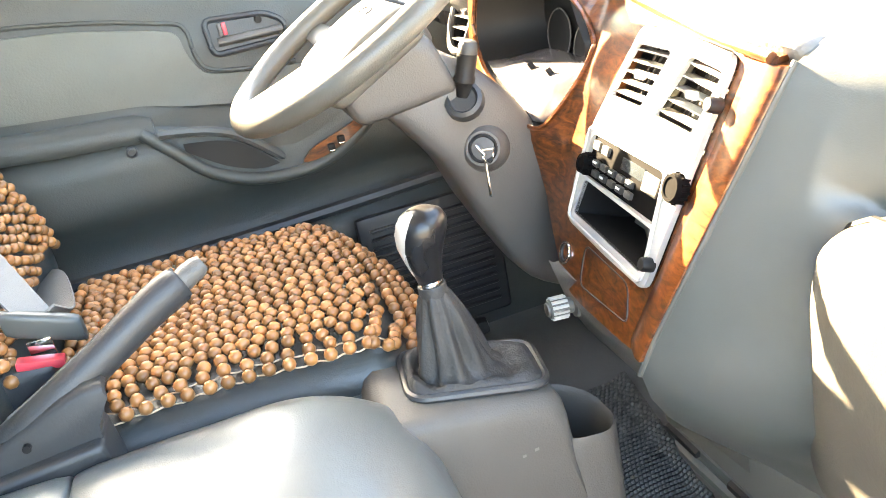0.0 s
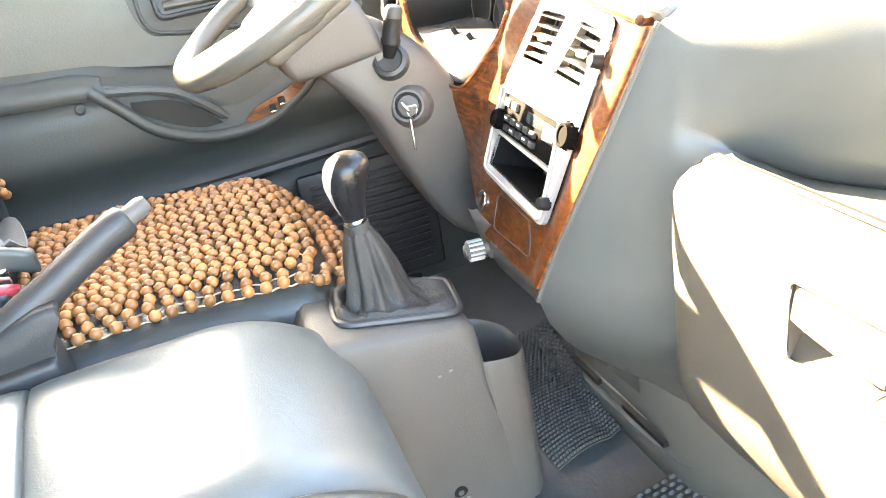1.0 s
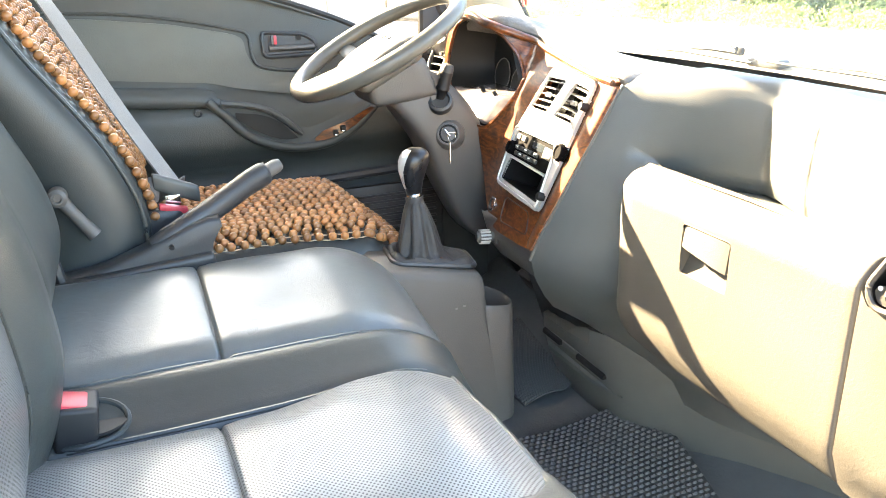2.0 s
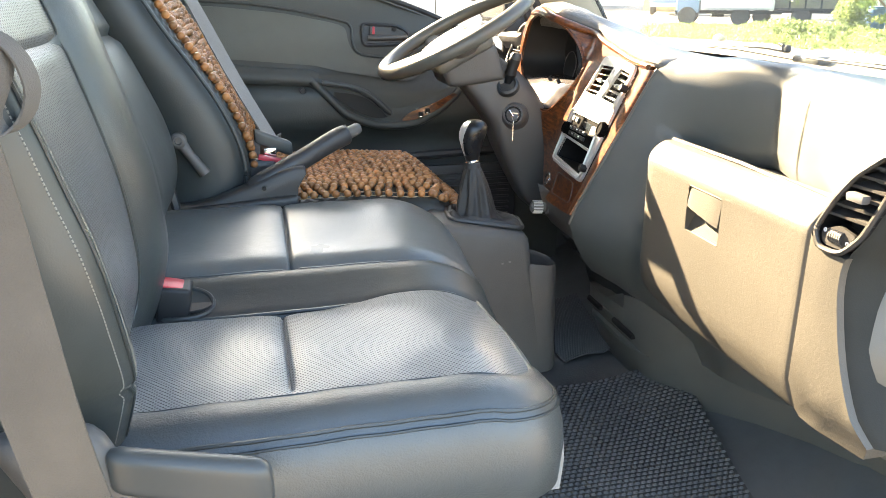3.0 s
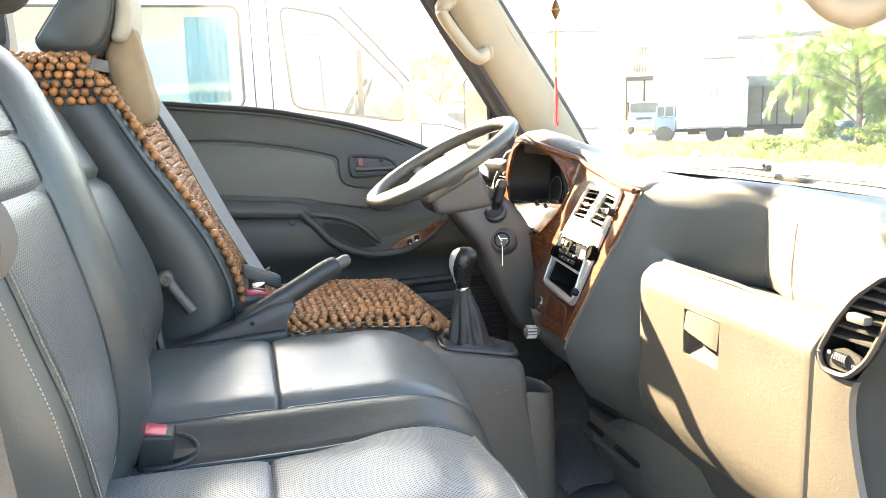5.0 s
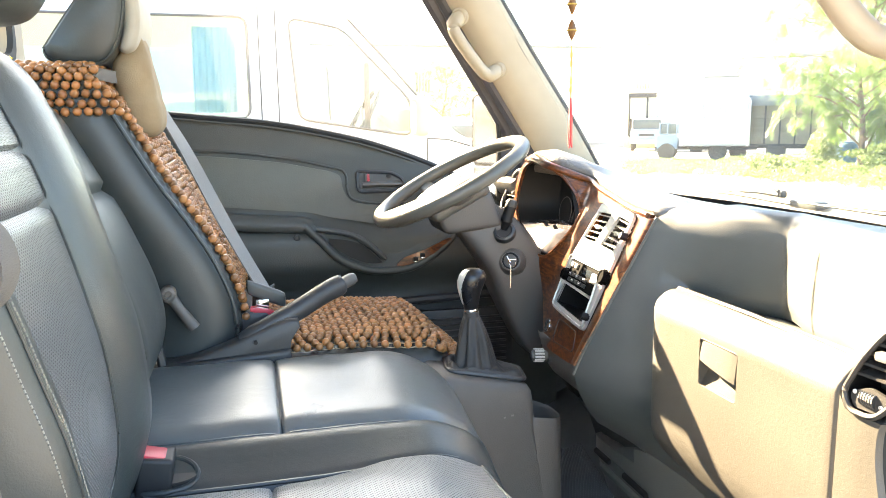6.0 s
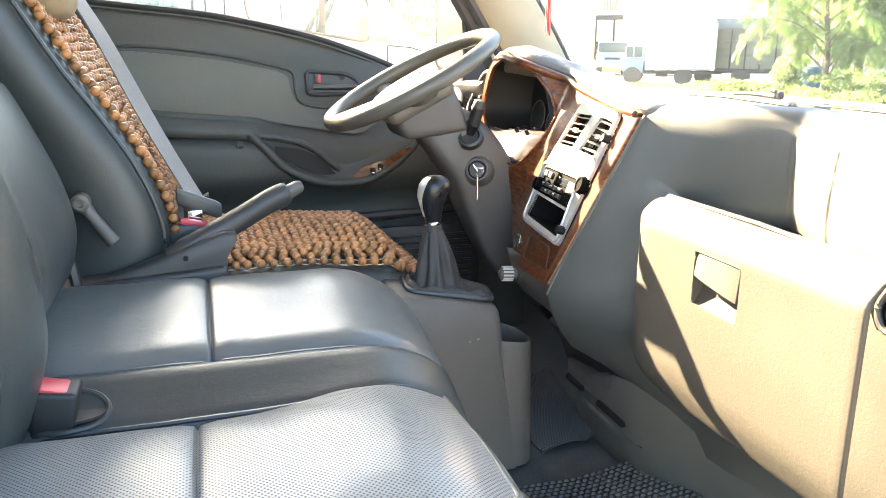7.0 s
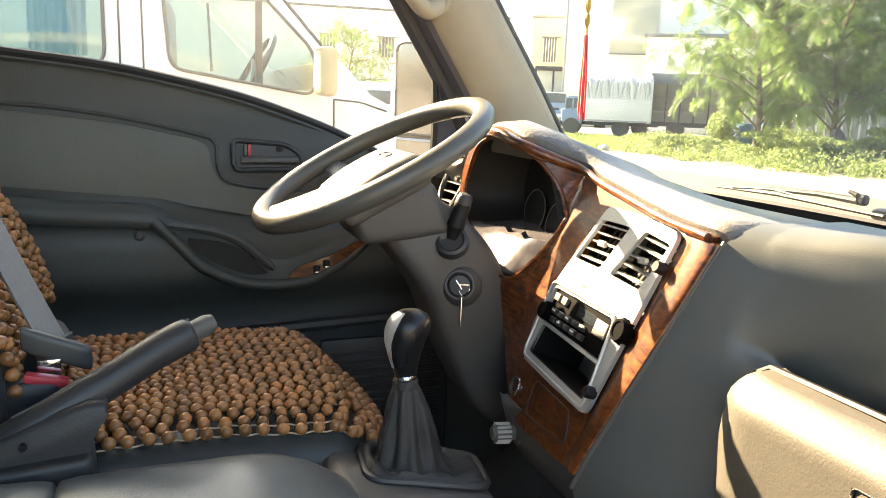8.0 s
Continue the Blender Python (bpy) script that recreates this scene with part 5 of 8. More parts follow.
def build_bench():
    s = thing("bench_seat", (-0.1, 0.28, FLOOR), "blue-grey leather double passenger seat with perforated panels", "seat")
    part("cushion_middle", cushion(B(), -0.40, 0.190, 0.395, 0.685, z_middle, 0.66, 0.045, 100, 22, -0.145), M_leathersheen, s, "smooth grey leather middle cushion, sky sheen in its colour", sharp=60)
    part("cushion_strip", cushion(B(), -0.40, 0.172, 0.305, 0.405, z_strip, 0.65, 0.022, 40, 12), M_leather, s, "dark leather strip between the cushions", sharp=60)
    c = part("cushion_passenger", cushion(B(), -0.40, 0.152, -0.010, 0.312, z_pass, 0.64, 0.02, 90, 30, -0.165), M_perf, s, "perforated leather cushion, paled for the sky's sheen", sharp=60)
    # outer bolster of dark leather, running round the front corner
    bm = B()
    line = [(lerp(-0.40, 0.07, k / 26), 0.012, 1.0, 0.0) for k in range(27)]
    line += [(0.07 + 0.058 * math.sin(radians(7.5 * k)), 0.07 - 0.058 * math.cos(radians(7.5 * k)), lerp(1.0, 0.25, (k / 12) ** 1.6), radians(7.5 * k)) for k in range(1, 13)]
    line += [(0.128, lerp(0.07, 0.30, k / 8), 0.25, radians(90)) for k in range(1, 9)]
    rings, seams = [], {}
    for x, y, w, an in line:
        d = V((math.sin(an), -math.cos(an), 0))
        z = z_pass(x, y) - 0.004 * smooth01(1.0, 0.3, w)
        prof = [(0.0, 0.0012), (0.016, 0.004), (0.034, 0.0), (0.052, -0.010), (0.066, -0.027), (0.075, -0.05), (0.078, -0.08), (0.072, -0.13), (0.05, -0.15), (0.0, -0.15), (0.0, -0.03)]
        rings.append([V((x, y, z)) + d * o * w + V((0, 0, h + 0.0016 * noise.noise(V((x * 25, y * 25, o * 30))))) for o, h in prof])
        for nm, o, h in (("a", 0.0585, -0.0155), ("b", 0.0655, -0.024), ("c", 0.0, 0.001)):
            seams.setdefault(nm, []).append(V((x, y, z + h)) + d * o * w)
    loft(bm, rings)
    bmesh.ops.recalc_face_normals(bm, faces=bm.faces[:])
    side = part("cushion_side", bm, M_sheenside, s, "dark smooth leather bolster of the cushion, grazing sheen in its colour", sharp=70)
    part("piping", tube(B(), seams["a"], 0.0024, 6), M_leather, side)
    part("piping", tube(B(), seams["b"], 0.0018, 6), M_leather, side)
    part("seam", tube(B(), seams["c"][:30], 0.0012, 5), M_leather, side)
    for y, f, x1 in ((0.400, z_middle, 0.10), (0.312, z_strip, 0.10)):
        bm = B()
        tube(bm, [(lerp(-0.33, x1, k / 30), y, f(lerp(-0.33, x1, k / 30), y + 0.012) - (0.014 if y > 0.35 else 0.007)) for k in range(31)], 0.0032, 6)
        part("piping", bm, M_leather, s)
    bm = B()
    box(bm, (-0.15, 0.31, 0.55), (0.42, 0.62, 0.20), 0.02)
    part("base", bm, M_dark, s, "dark seat base")
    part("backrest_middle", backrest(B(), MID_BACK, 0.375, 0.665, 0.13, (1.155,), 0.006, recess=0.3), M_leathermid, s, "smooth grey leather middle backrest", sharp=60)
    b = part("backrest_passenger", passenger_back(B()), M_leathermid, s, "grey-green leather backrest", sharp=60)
    # perforated panel between the bolsters
    bm = B()

    def panel(u, v):
        z = lerp(0.785, 1.33, v)
        y = lerp(-0.004 + 0.05 * smooth01(0.93, 0.80, z), 0.236 - 0.05 * smooth01(0.84, 0.785, z), u)
        return V((curve_table(PASS_BACK, z) - 0.008 + groove(z, 1.172, 0.005, 0.006) + groove(z, 1.232, 0.005, 0.006) + 0.005 * math.sin(math.pi * u), y, z))
    sheet(bm, panel, 14, 90, (-0.02, 0, 0))
    part("backrest_panel", bm, M_perfshade, s, "perforated leather panel, darkened for its shade")
    for u in (0.0, 1.0):
        part("seam", tube(B(), [panel(u, k / 60) + V((0.002, 0, 0)) for k in range(61)], 0.0016, 5), M_leather, b)
    # seam along the outer bolster's ridge with a row of stitches on either side
    def ridge(off, z):
        y = -0.100 + off
        return V((pass_front(y, z) + wrinkle(y, z, 0.003) + 0.0006 + (groove(z, 0.865, 0.005, 0.005) if y < -0.03 else 0), pass_y(y, z), z))
    part("seam", tube(B(), [ridge(0.0, lerp(0.80, 1.30, k / 80)) for k in range(81)], 0.0015, 5), M_leather, b)
    for off in (-0.0125, 0.009):
        bm = B()
        pts = [ridge(off, lerp(0.80, 1.30, k / 240)) for k in range(241)]
        for p0, p1 in zip(pts[::2], pts[1::2]):
            tube(bm, [p0, lerp(p0, p1, 1.2)], 0.0007, 4)
        part("stitching", bm, M_stitch, b, "fine pale stitching")
    part("tuck_seam", tube(B(), [ridge(-0.014 + 0.014 * k / 10, 0.866) + V((0.0005, 0, 0.004 * (1 - k / 10))) for k in range(11)] + [ridge(0.0, 0.866) + V((0.001, 0.006, -0.002))], 0.0022, 6), M_leathermid, b, "tucked horizontal seam")
    ph = part("headrest", headrest_mesh(0.012, -0.815, 0.0), M_leathermid, s, "grey-green leather headrest", sharp=50)
    for y in (0.08, 0.18):
        part("headrest_post", cyl(B(), (-0.475, y, 1.29), (-0.45, y, 1.40), 0.006, seg=8), M_chrome, ph)
    # reclining lever at the bench's outer rear corner
    lv = part("hinge_cover", soft(B(), (-0.352, -0.112, 0.785), (0.046, 0.018, 0.078), 0.016, 8, lambda p: (p.x - 0.45 * (p.z - 0.785), p.y, p.z)), M_grey, s, "grey plastic hinge cover")
    part("recline_lever", soft(B(), (-0.262, -0.122, 0.800), (0.072, 0.013, 0.026), 0.012, 10, lambda p: (p.x, p.y, p.z - 0.30 * (p.x + 0.262) + 2.2 * (p.x + 0.262) * (p.z - 0.80))), M_bluegrey, s, "grey plastic reclining lever")
    # hinge bracket between the backrests
    part("bracket", tube(B(), [(-0.33, 0.685, 0.80), (-0.345, 0.69, 0.90), (-0.36, 0.69, 0.96)], 0.008, 6), M_dark, s)


def headrest_outline(k):
    """Side view of a headrest, shrunk by k about its middle."""
    pts = [(-0.515, 1.392), (-0.492, 1.426), (-0.453, 1.482), (-0.425, 1.522), (-0.402, 1.541), (-0.384, 1.532), (-0.374, 1.502), (-0.376, 1.460), (-0.389, 1.406), (-0.413, 1.372), (-0.45, 1.364), (-0.49, 1.368), (-0.511, 1.378)]
    lp = [curve_at([(a, b, 0) for a, b in pts + pts[:1]], q / 52) for q in range(52)]
    return [(lerp(-0.435, p.x, k), lerp(1.445, p.y, k)) for p in lp]


def headrest_mesh(dx, dy, dz):
    bm = B()
    loft(bm, [[(x + dx, y + dy, z + dz) for x, z in headrest_outline(k)] for y, k in ((0.812, 0.80), (0.816, 0.92), (0.823, 0.985), (0.835, 1.01), (0.89, 1.02), (0.945, 1.025), (1.0, 1.02), (1.055, 1.01), (1.067, 0.985), (1.074, 0.92), (1.078, 0.80))])
    bmesh.ops.recalc_face_normals(bm, faces=bm.faces[:])
    return bm


def build_driver_seat():
    s = thing("bucket_seat", (0.0, 0.96, FLOOR), "dark green-grey leather driver's seat under a bead cover", "seat")

    def zd(x, y):
        return z_beads(x, y) - 0.010
    part("cushion", cushion(B(), -0.26, 0.245, 0.722, 1.20, zd, 0.66, 0.03, 40, 26), M_leather, s, sharp=60)
    for k in range(3):
        part("piping", tube(B(), [(lerp(-0.2, 0.21, j / 20), 0.7195, zd(lerp(-0.2, 0.21, j / 20), 0.735) - 0.035 - 0.009 * k) for j in range(21)], 0.003, 5), M_leather, s)
    part("base", box(B(), (-0.02, 0.96, 0.56), (0.42, 0.40, 0.20), 0.02), M_dark, s)
    part("backrest", backrest(B(), DRV_BACK, 0.735, 1.19, 0.16, (), 0.03, recess=0.5), M_leather, s, sharp=60)
    part("piping", tube(B(), [(curve_table(DRV_BACK, z) - 0.008, 0.7320, z) for z in [lerp(0.84, 1.28, k / 48) for k in range(49)]], 0.0042, 8), M_leather, s)
    h = part("headrest", headrest_mesh(0.0, 0.0, 0.0), M_leather, s, sharp=50)
    part("headrest_front", soft(B(), (-0.374, 0.945, 1.462), (0.014, 0.112, 0.072), 0.014, 14, lambda p: (p.x + 0.009 * math.cos((p.z - 1.462) * 17) - 0.10 * (p.z - 1.462) ** 2 * 20, p.y, p.z)), M_headpad, h, "pale worn front pad")
    part("seam", tube(B(), [(x, 0.8185, z) for x, z in headrest_outline(0.965)], 0.0016, 6, loop=True), M_leather, h)
    for y in (0.92, 1.02):
        part("headrest_post", cyl(B(), (-0.50, y, 1.30), (-0.475, y, 1.42), 0.006, seg=8), M_chrome, s)
    lev = part("recline_lever", tube(B(), [(-0.322, 0.722, 0.962), (-0.305, 0.718, 0.935), (-0.28, 0.716, 0.897)], [0.011, 0.009, 0.011], 10), M_grey, s, "grey reclining lever")
    part("pivot", lathe(B(), [(0.014, -0.012), (0.014, 0.010), (0.009, 0.014), (0.006, 0.014), (0.005, 0.010)], axis_m((-0.322, 0.718, 0.962), (0, -1, 0)), 16), M_grey, lev)


def z_beads(x, y):
    """Top of the driver's cushion."""
    t = (y - 0.945) / 0.215
    return 0.850 + 0.010 * math.exp(-((x - 0.11) / 0.09) ** 2 - (t / 0.7) ** 2) - 0.020 * abs(t) ** 3 - 0.012 * smooth01(0.0, 0.14, x) - 0.075 * smooth01(0.155, 0.265, x) - 0.010 * math.exp(-((x + 0.02) / 0.14) ** 2 - (t / 0.6) ** 2)


def bead_mesh(rx, ry, rz, name):
    bm = B()
    lathe(bm, [(0.18, -0.98), (0.62, -0.78), (0.95, -0.30), (0.95, 0.30), (0.62, 0.78), (0.18, 0.98)], Matrix.Diagonal((rx, ry, rz, 1)), 8)
    return bm


def build_bead_cover():
    c = thing("bead_seat_cover", (0.03, 0.92, 0.83), "brown wooden bead seat cover strung on pale cord", "seat cover")
    rnd = random.Random(5)
    big = finish(bead_mesh(0.0082, 0.0080, 0.0080, "bead"), "bead", M_bead, 80)
    small = finish(bead_mesh(0.0086, 0.0073, 0.0072, "bead"), "bead", M_bead, 80)
    spots = []
    X0, X1, Y0, Y1 = -0.165, 0.232, 0.738, 1.108

    def clip(x, y):
        # the front corners are rounded
        d = math.hypot(max(0, x - (X1 - 0.075)), max(0, (Y0 + 0.075) - y))
        e = math.hypot(max(0, x - (X1 - 0.10)), max(0, y - (Y1 - 0.10)))
        return d < 0.08 and e < 0.105

    def put(x, y, kind):
        h = 0.004
        x += 0.020 * (1 - ((y - 0.923) / 0.185) ** 2) * smooth01(0.0, 0.2, x)
        n = V((-(z_beads(x + h, y) - z_beads(x - h, y)) / (2 * h), -(z_beads(x, y + h) - z_beads(x, y - h)) / (2 * h), 1)).normalized()
        p = V((x, y, z_beads(x, y))) + n * (0.005 if kind else 0.004)
        spots.append((p, n, kind))
    nx, ny = 21, 18
    for i in range(nx):
        for j in range(ny):
            x, y = lerp(X0 + 0.022, X1 - 0.062, i / (nx - 1)), lerp(Y0 + 0.056, Y1 - 0.046, j / (ny - 1))
            if clip(x + 0.02, y) and clip(x, y - 0.03):
                put(x + 0.004 * (j % 2) + rnd.uniform(-0.0006, 0.0006), y + rnd.uniform(-0.0006, 0.0006), 0)
    # open netting along the edges
    for row, (yy, step) in enumerate(((Y0 + 0.002, 0.0215), (Y0 + 0.019, 0.0225), (Y0 + 0.037, 0.0185), (Y1 - 0.031, 0.021), (Y1 - 0.015, 0.023), (Y1, 0.023))):
        k = 0
        while X0 + step * (k + 0.5 * (row % 2)) < X1:
            x = X0 + step * (k + 0.5 * (row % 2))
            if clip(x, yy):
                put(x + rnd.uniform(-0.0018, 0.0018), yy + rnd.uniform(-0.002, 0.002), 1)
            k += 1
    step = 0.0215
    for row, xx in enumerate((X1, X1 - 0.018, X1 - 0.037, X0, X0 + 0.016)):
        for k in range(18):
            yy = Y0 + 0.058 + step * (k + 0.5 * (row % 2))
            if yy < Y1 - 0.03 and clip(xx, yy):
                put(xx + rnd.uniform(-0.0015, 0.0015), yy, 1)
    # rounded front corners
    for cx, cy, rad, a0, a1, m in ((X1 - 0.075, Y0 + 0.075, 0.073, -85, 0, 5), (X1 - 0.075, Y0 + 0.075, 0.053, -80, -8, 3), (X1 - 0.10, Y1 - 0.10, 0.098, 0, 90, 7), (X1 - 0.10, Y1 - 0.10, 0.08, 8, 82, 5)):
        for k in range(m + 1):
            an = radians(lerp(a0, a1, k / m))
            put(cx + rad * math.cos(an), cy + rad * math.sin(an), 1)
    # backrest panel of beads
    def back_point(u, v):
        z = lerp(0.90, 1.365, v)
        y = lerp(0.765, 1.16, u) if v < 0.78 else lerp(0.765, 1.16, u) * 1.0
        a = (y - 0.9625) / 0.2275
        dpt = 0.003 * smooth01(0.8, 0.6, abs(a)) + 0.06 * max(0, abs(a) - 0.93) * 4
        top = smooth01(0.86, 1.0, v)
        return V((curve_table(DRV_BACK, min(z, 1.34)) + 0.004 - dpt - 0.05 * top * abs(a), y, z))

    def put_back(u, v, kind):
        e = 0.01
        du, dv = back_point(u + e, v) - back_point(u - e, v), back_point(u, v + e) - back_point(u, v - e)
        n = dv.cross(du).normalized()
        if n.x < 0:
            n = -n
        spots.append((back_point(u, v) + n * 0.005, n, kind))
    for i in range(18):
        for j in range(27):
            put_back(0.10 + i / 17 * 0.82 + rnd.uniform(-0.008, 0.008), 0.03 + (j + 0.35 * (i % 2)) / 27.4 * 0.94 + rnd.uniform(-0.005, 0.005), 2)
    for j in range(25):
        for u in (0.0, 0.05, 0.965, 1.0):
            put_back(u, (j + 0.5 * (u in (0.05, 0.965))) / 25, 1)
    # over the top and down the near shoulder
    edge = [(0.731, 1.281, -1.0, 0.0), (0.731, 1.296, -1.0, 0.05), (0.733, 1.311, -1.0, 0.2), (0.737, 1.326, -0.9, 0.4), (0.744, 1.340, -0.8, 0.6), (0.754, 1.352, -0.6, 0.8), (0.768, 1.359, -0.3, 1.0)] + [(0.785 + 0.017 * k, 1.362 + 0.001 * min(k, 4), 0.0, 1.0) for k in range(9)]
    for r, (y, z, ny_, nz_) in enumerate(edge):
        for k in range(11):
            x = -0.534 + 0.0170 * (k + 0.5 * (r % 2)) - 0.30 * max(0.0, z - 1.30)
            if x < curve_table(DRV_BACK, min(z, 1.36)) + 0.012 and not (r < 2 and k < 3 - r):
                spots.append((V((x + rnd.uniform(-0.002, 0.002), y + rnd.uniform(-0.002, 0.002), z + rnd.uniform(-0.002, 0.002))), V((0.1 + rnd.uniform(-0.3, 0.3), ny_, nz_ + 0.05)).normalized(), 3))
    order = sorted(range(len(spots)), key=lambda i: (spots[i][2] != 1, spots[i][2], spots[i][0].y))
    rest = B()
    for rank, i in enumerate(order):
        p, n, kind = spots[i]
        ex = (V((1, 0, 0)) if n.z > 0.6 else V((0, 1, 0)))
        ex = (ex - n * ex.dot(n)).normalized()
        m = Matrix.Translation(p) @ Matrix((ex, n.cross(ex), n)).transposed().to_4x4() @ Matrix.Rotation(rnd.uniform(-0.10, 0.10), 4, "Z")
        if rank < 300:
            ob = new("bead", big if kind == 1 else small)
            ob.parent = c
            ob.matrix_parent_inverse = Matrix.Translation(-c.location)
            ob.matrix_basis = m
        else:
            s = {0: (0.0086, 0.0073, 0.0072), 1: (0.0080, 0.0078, 0.0078), 2: (0.0072, 0.0068, 0.0070), 3: (0.0084, 0.0078, 0.0080)}[kind]
            lathe(rest, [(0.18, -0.98), (0.62, -0.78), (0.95, -0.30), (0.95, 0.30), (0.62, 0.78), (0.18, 0.98)], m @ Matrix.Diagonal((*s, 1)), 8)
    st = part("bead_netting", rest, M_beadrest, c, sharp=80)
    tagged(st, kind="stuff")
    for y in [Y0 + 0.002, Y0 + 0.019, Y1 - 0.008] + [lerp(Y0 + 0.066, Y1 - 0.056, k / 8) for k in range(9)]:
        part("cord", tube(B(), [(lerp(X0, X1 - 0.05, k / 40), y + 0.003 * math.sin(k * 1.7), z_beads(lerp(X0, X1 - 0.05, k / 40), y) - 0.001) for k in range(41)], 0.0012, 4), M_cord, c, "pale cord")


build_bench()
build_driver_seat()
build_bead_cover()

# ---- console, gear lever, handbrake ----
def build_console():
    c = thing("gear_console", (0.27, 0.69, FLOOR), "scuffed grey plastic gear lever console on the floor", "console")
    bm = B()
    prof = [(0.128, 0.46), (0.130, 0.72), (0.134, 0.775), (0.142, 0.790), (0.154, 0.796), (0.18, 0.791), (0.25, 0.779), (0.312, 0.768), (0.324, 0.763), (0.331, 0.752), (0.334, 0.735), (0.338, 0.69), (0.345, 0.60), (0.36, 0.46)]
    rings = []
    for y, ins, dz in ((0.612, 0.014, -0.016), (0.6145, 0.007, -0.008), (0.620, 0.002, -0.002), (0.628, 0.0, 0.0), (0.69, 0.0, 0.003), (0.742, 0.0, 0.0), (0.750, 0.002, -0.002), (0.756, 0.007, -0.008), (0.758, 0.014, -0.016)):
        rings.append([(x + (ins if x < 0.2 else -ins) * (z > 0.6), y - 0.012 * smooth01(0.6, 0.46, z) * (1 if y < 0.69 else -1), z + (dz if z > 0.74 else 0)) for x, z in prof])
    loft(bm, rings)
    bmesh.ops.recalc_face_normals(bm, faces=bm.faces[:])
    body = part("body", bm, M_console, c, sharp=50)

    def cup(lp, mid, rim, floor_z, foot):
        """An open-topped holder with a rounded rim; rim(a) is its height."""
        bm = B()
        k = lambda p, f: (lerp(mid[0], p[0], f), lerp(mid[1], p[1], f))
        vr = loft(bm, [[(a + foot, b, 0.455) for a, b in lp], [(a, b, rim(a) - 0.016) for a, b in lp], [(*k(p, 0.985), rim(p[0]) - 0.005) for p in lp], [(*k(p, 0.95), rim(p[0])) for p in lp],
                       [(*k(p, 0.91), rim(p[0]) - 0.002) for p in lp], [(*k(p, 0.88), rim(p[0]) - 0.010) for p in lp], [(*k(p, 0.80), floor_z) for p in lp]], caps=False)
        bm.faces.new(vr[-1])
        bmesh.ops.recalc_face_normals(bm, faces=bm.faces[:])
        return bm
    part("tray", cup(rounded_loop([(0.012, 0.636), (0.10, 0.616), (0.158, 0.618), (0.160, 0.752), (0.10, 0.752), (0.012, 0.74)], 0.035, 6), (0.09, 0.685), lambda a: 0.768 + 0.027 * smooth01(0.06, 0.15, a), 0.70, 0.0), M_console, c, "open oval tray", sharp=60)
    part("cup_holder", cup(rounded_loop([(0.325, 0.613), (0.382, 0.614), (0.402, 0.640), (0.400, 0.695), (0.372, 0.728), (0.325, 0.734)], 0.022, 5), (0.362, 0.672), lambda a: 0.700 - 0.16 * max(0.0, a - 0.335), 0.58, 0.006), M_console, c, "open cup holder", sharp=60)
    # recessed fixing holes
    for p in ((0.231, 0.611, 0.647), (0.272, 0.606, 0.526)):
        part("screw_hole", lathe(B(), [(0.0095, -0.003), (0.0095, 0.0006), (0.008, 0.0009), (0.001, 0.0009)], axis_m(p, (0, -1, 0)), 16), M_black, body, "dark recessed screw hole")
        part("screw", lathe(B(), [(0.0042, -0.002), (0.0042, 0.0016), (0.002, 0.002)], axis_m(p, (0, -1, 0)), 8), M_grey, body, "worn metal screw")
    rnd = random.Random(3)
    for k in range(9):
        x, z = rnd.uniform(0.16, 0.34), rnd.uniform(0.5, 0.74)
        part("scuff", box(B(), (x, 0.6123 - 0.012 * smooth01(0.6, 0.46, z) - 0.0005, z), (rnd.uniform(0.002, 0.006), 0.001, rnd.uniform(0.0015, 0.004))), M_scuff, body, "pale scuff mark")
    # boot frame and boot
    corners = [(0.176, 0.652), (0.322, 0.630), (0.338, 0.722), (0.19, 0.750)]
    fl = rounded_loop(corners, 0.022, 5)
    fz = lambda a: 0.798 - 0.16 * max(0.0, a - 0.16)
    part("boot_frame", tube(B(), [(a, b, fz(a)) for a, b in fl], 0.005, 8, loop=True), M_dark, c, "dark boot frame")
    n = 64
    cx, cy = 0.240, 0.692

    def reach(an):
        """How far the frame's outline lies from the lever at that angle."""
        d = V((math.cos(an), math.sin(an)))
        best = 0.2
        for p, q in zip(fl, fl[1:] + fl[:1]):
            e = q - p
            den = d.x * e.y - d.y * e.x
            if abs(den) > 1e-9:
                w = V((p.x - cx, p.y - cy))
                t, u = (w.x * e.y - w.y * e.x) / den, (w.x * d.y - w.y * d.x) / den
                if t > 0 and -0.001 <= u <= 1.001:
                    best = min(best, t)
        return best
    rings = []
    for s_, dz in ((1.0, -0.002), (0.95, 0.006), (0.86, 0.010), (0.74, 0.009), (0.62, 0.004)):
        ring = []
        for k in range(n):
            an = k * math.tau / n
            r = max(0.046, reach(an) * s_)
            x, y = cx + r * math.cos(an), cy + r * math.sin(an)
            puff = noise.noise(V((x * 45, y * 45, 2.0))) * 0.009 * smooth01(1.0, 0.9, s_)
            ring.append((x, y, fz(x) + dz + puff))
        rings.append(ring)
    for z, rx, ry, fold in ((0.793, 0.043, 0.039, 0.10), (0.800, 0.039, 0.036, 0.16), (0.815, 0.0345, 0.032, 0.20), (0.835, 0.030, 0.028, 0.20), (0.855, 0.0255, 0.024, 0.18), (0.872, 0.021, 0.020, 0.14), (0.884, 0.0175, 0.017, 0.08), (0.890, 0.0145, 0.0145, 0.02)):
        ring = []
        for k in range(n):
            an = k * math.tau / n
            f = 1 + fold * (0.6 * math.sin(6 * an + 14 * (z - 0.79)) + 0.5 * math.sin(11 * an + 1.3 - 20 * (z - 0.79)))
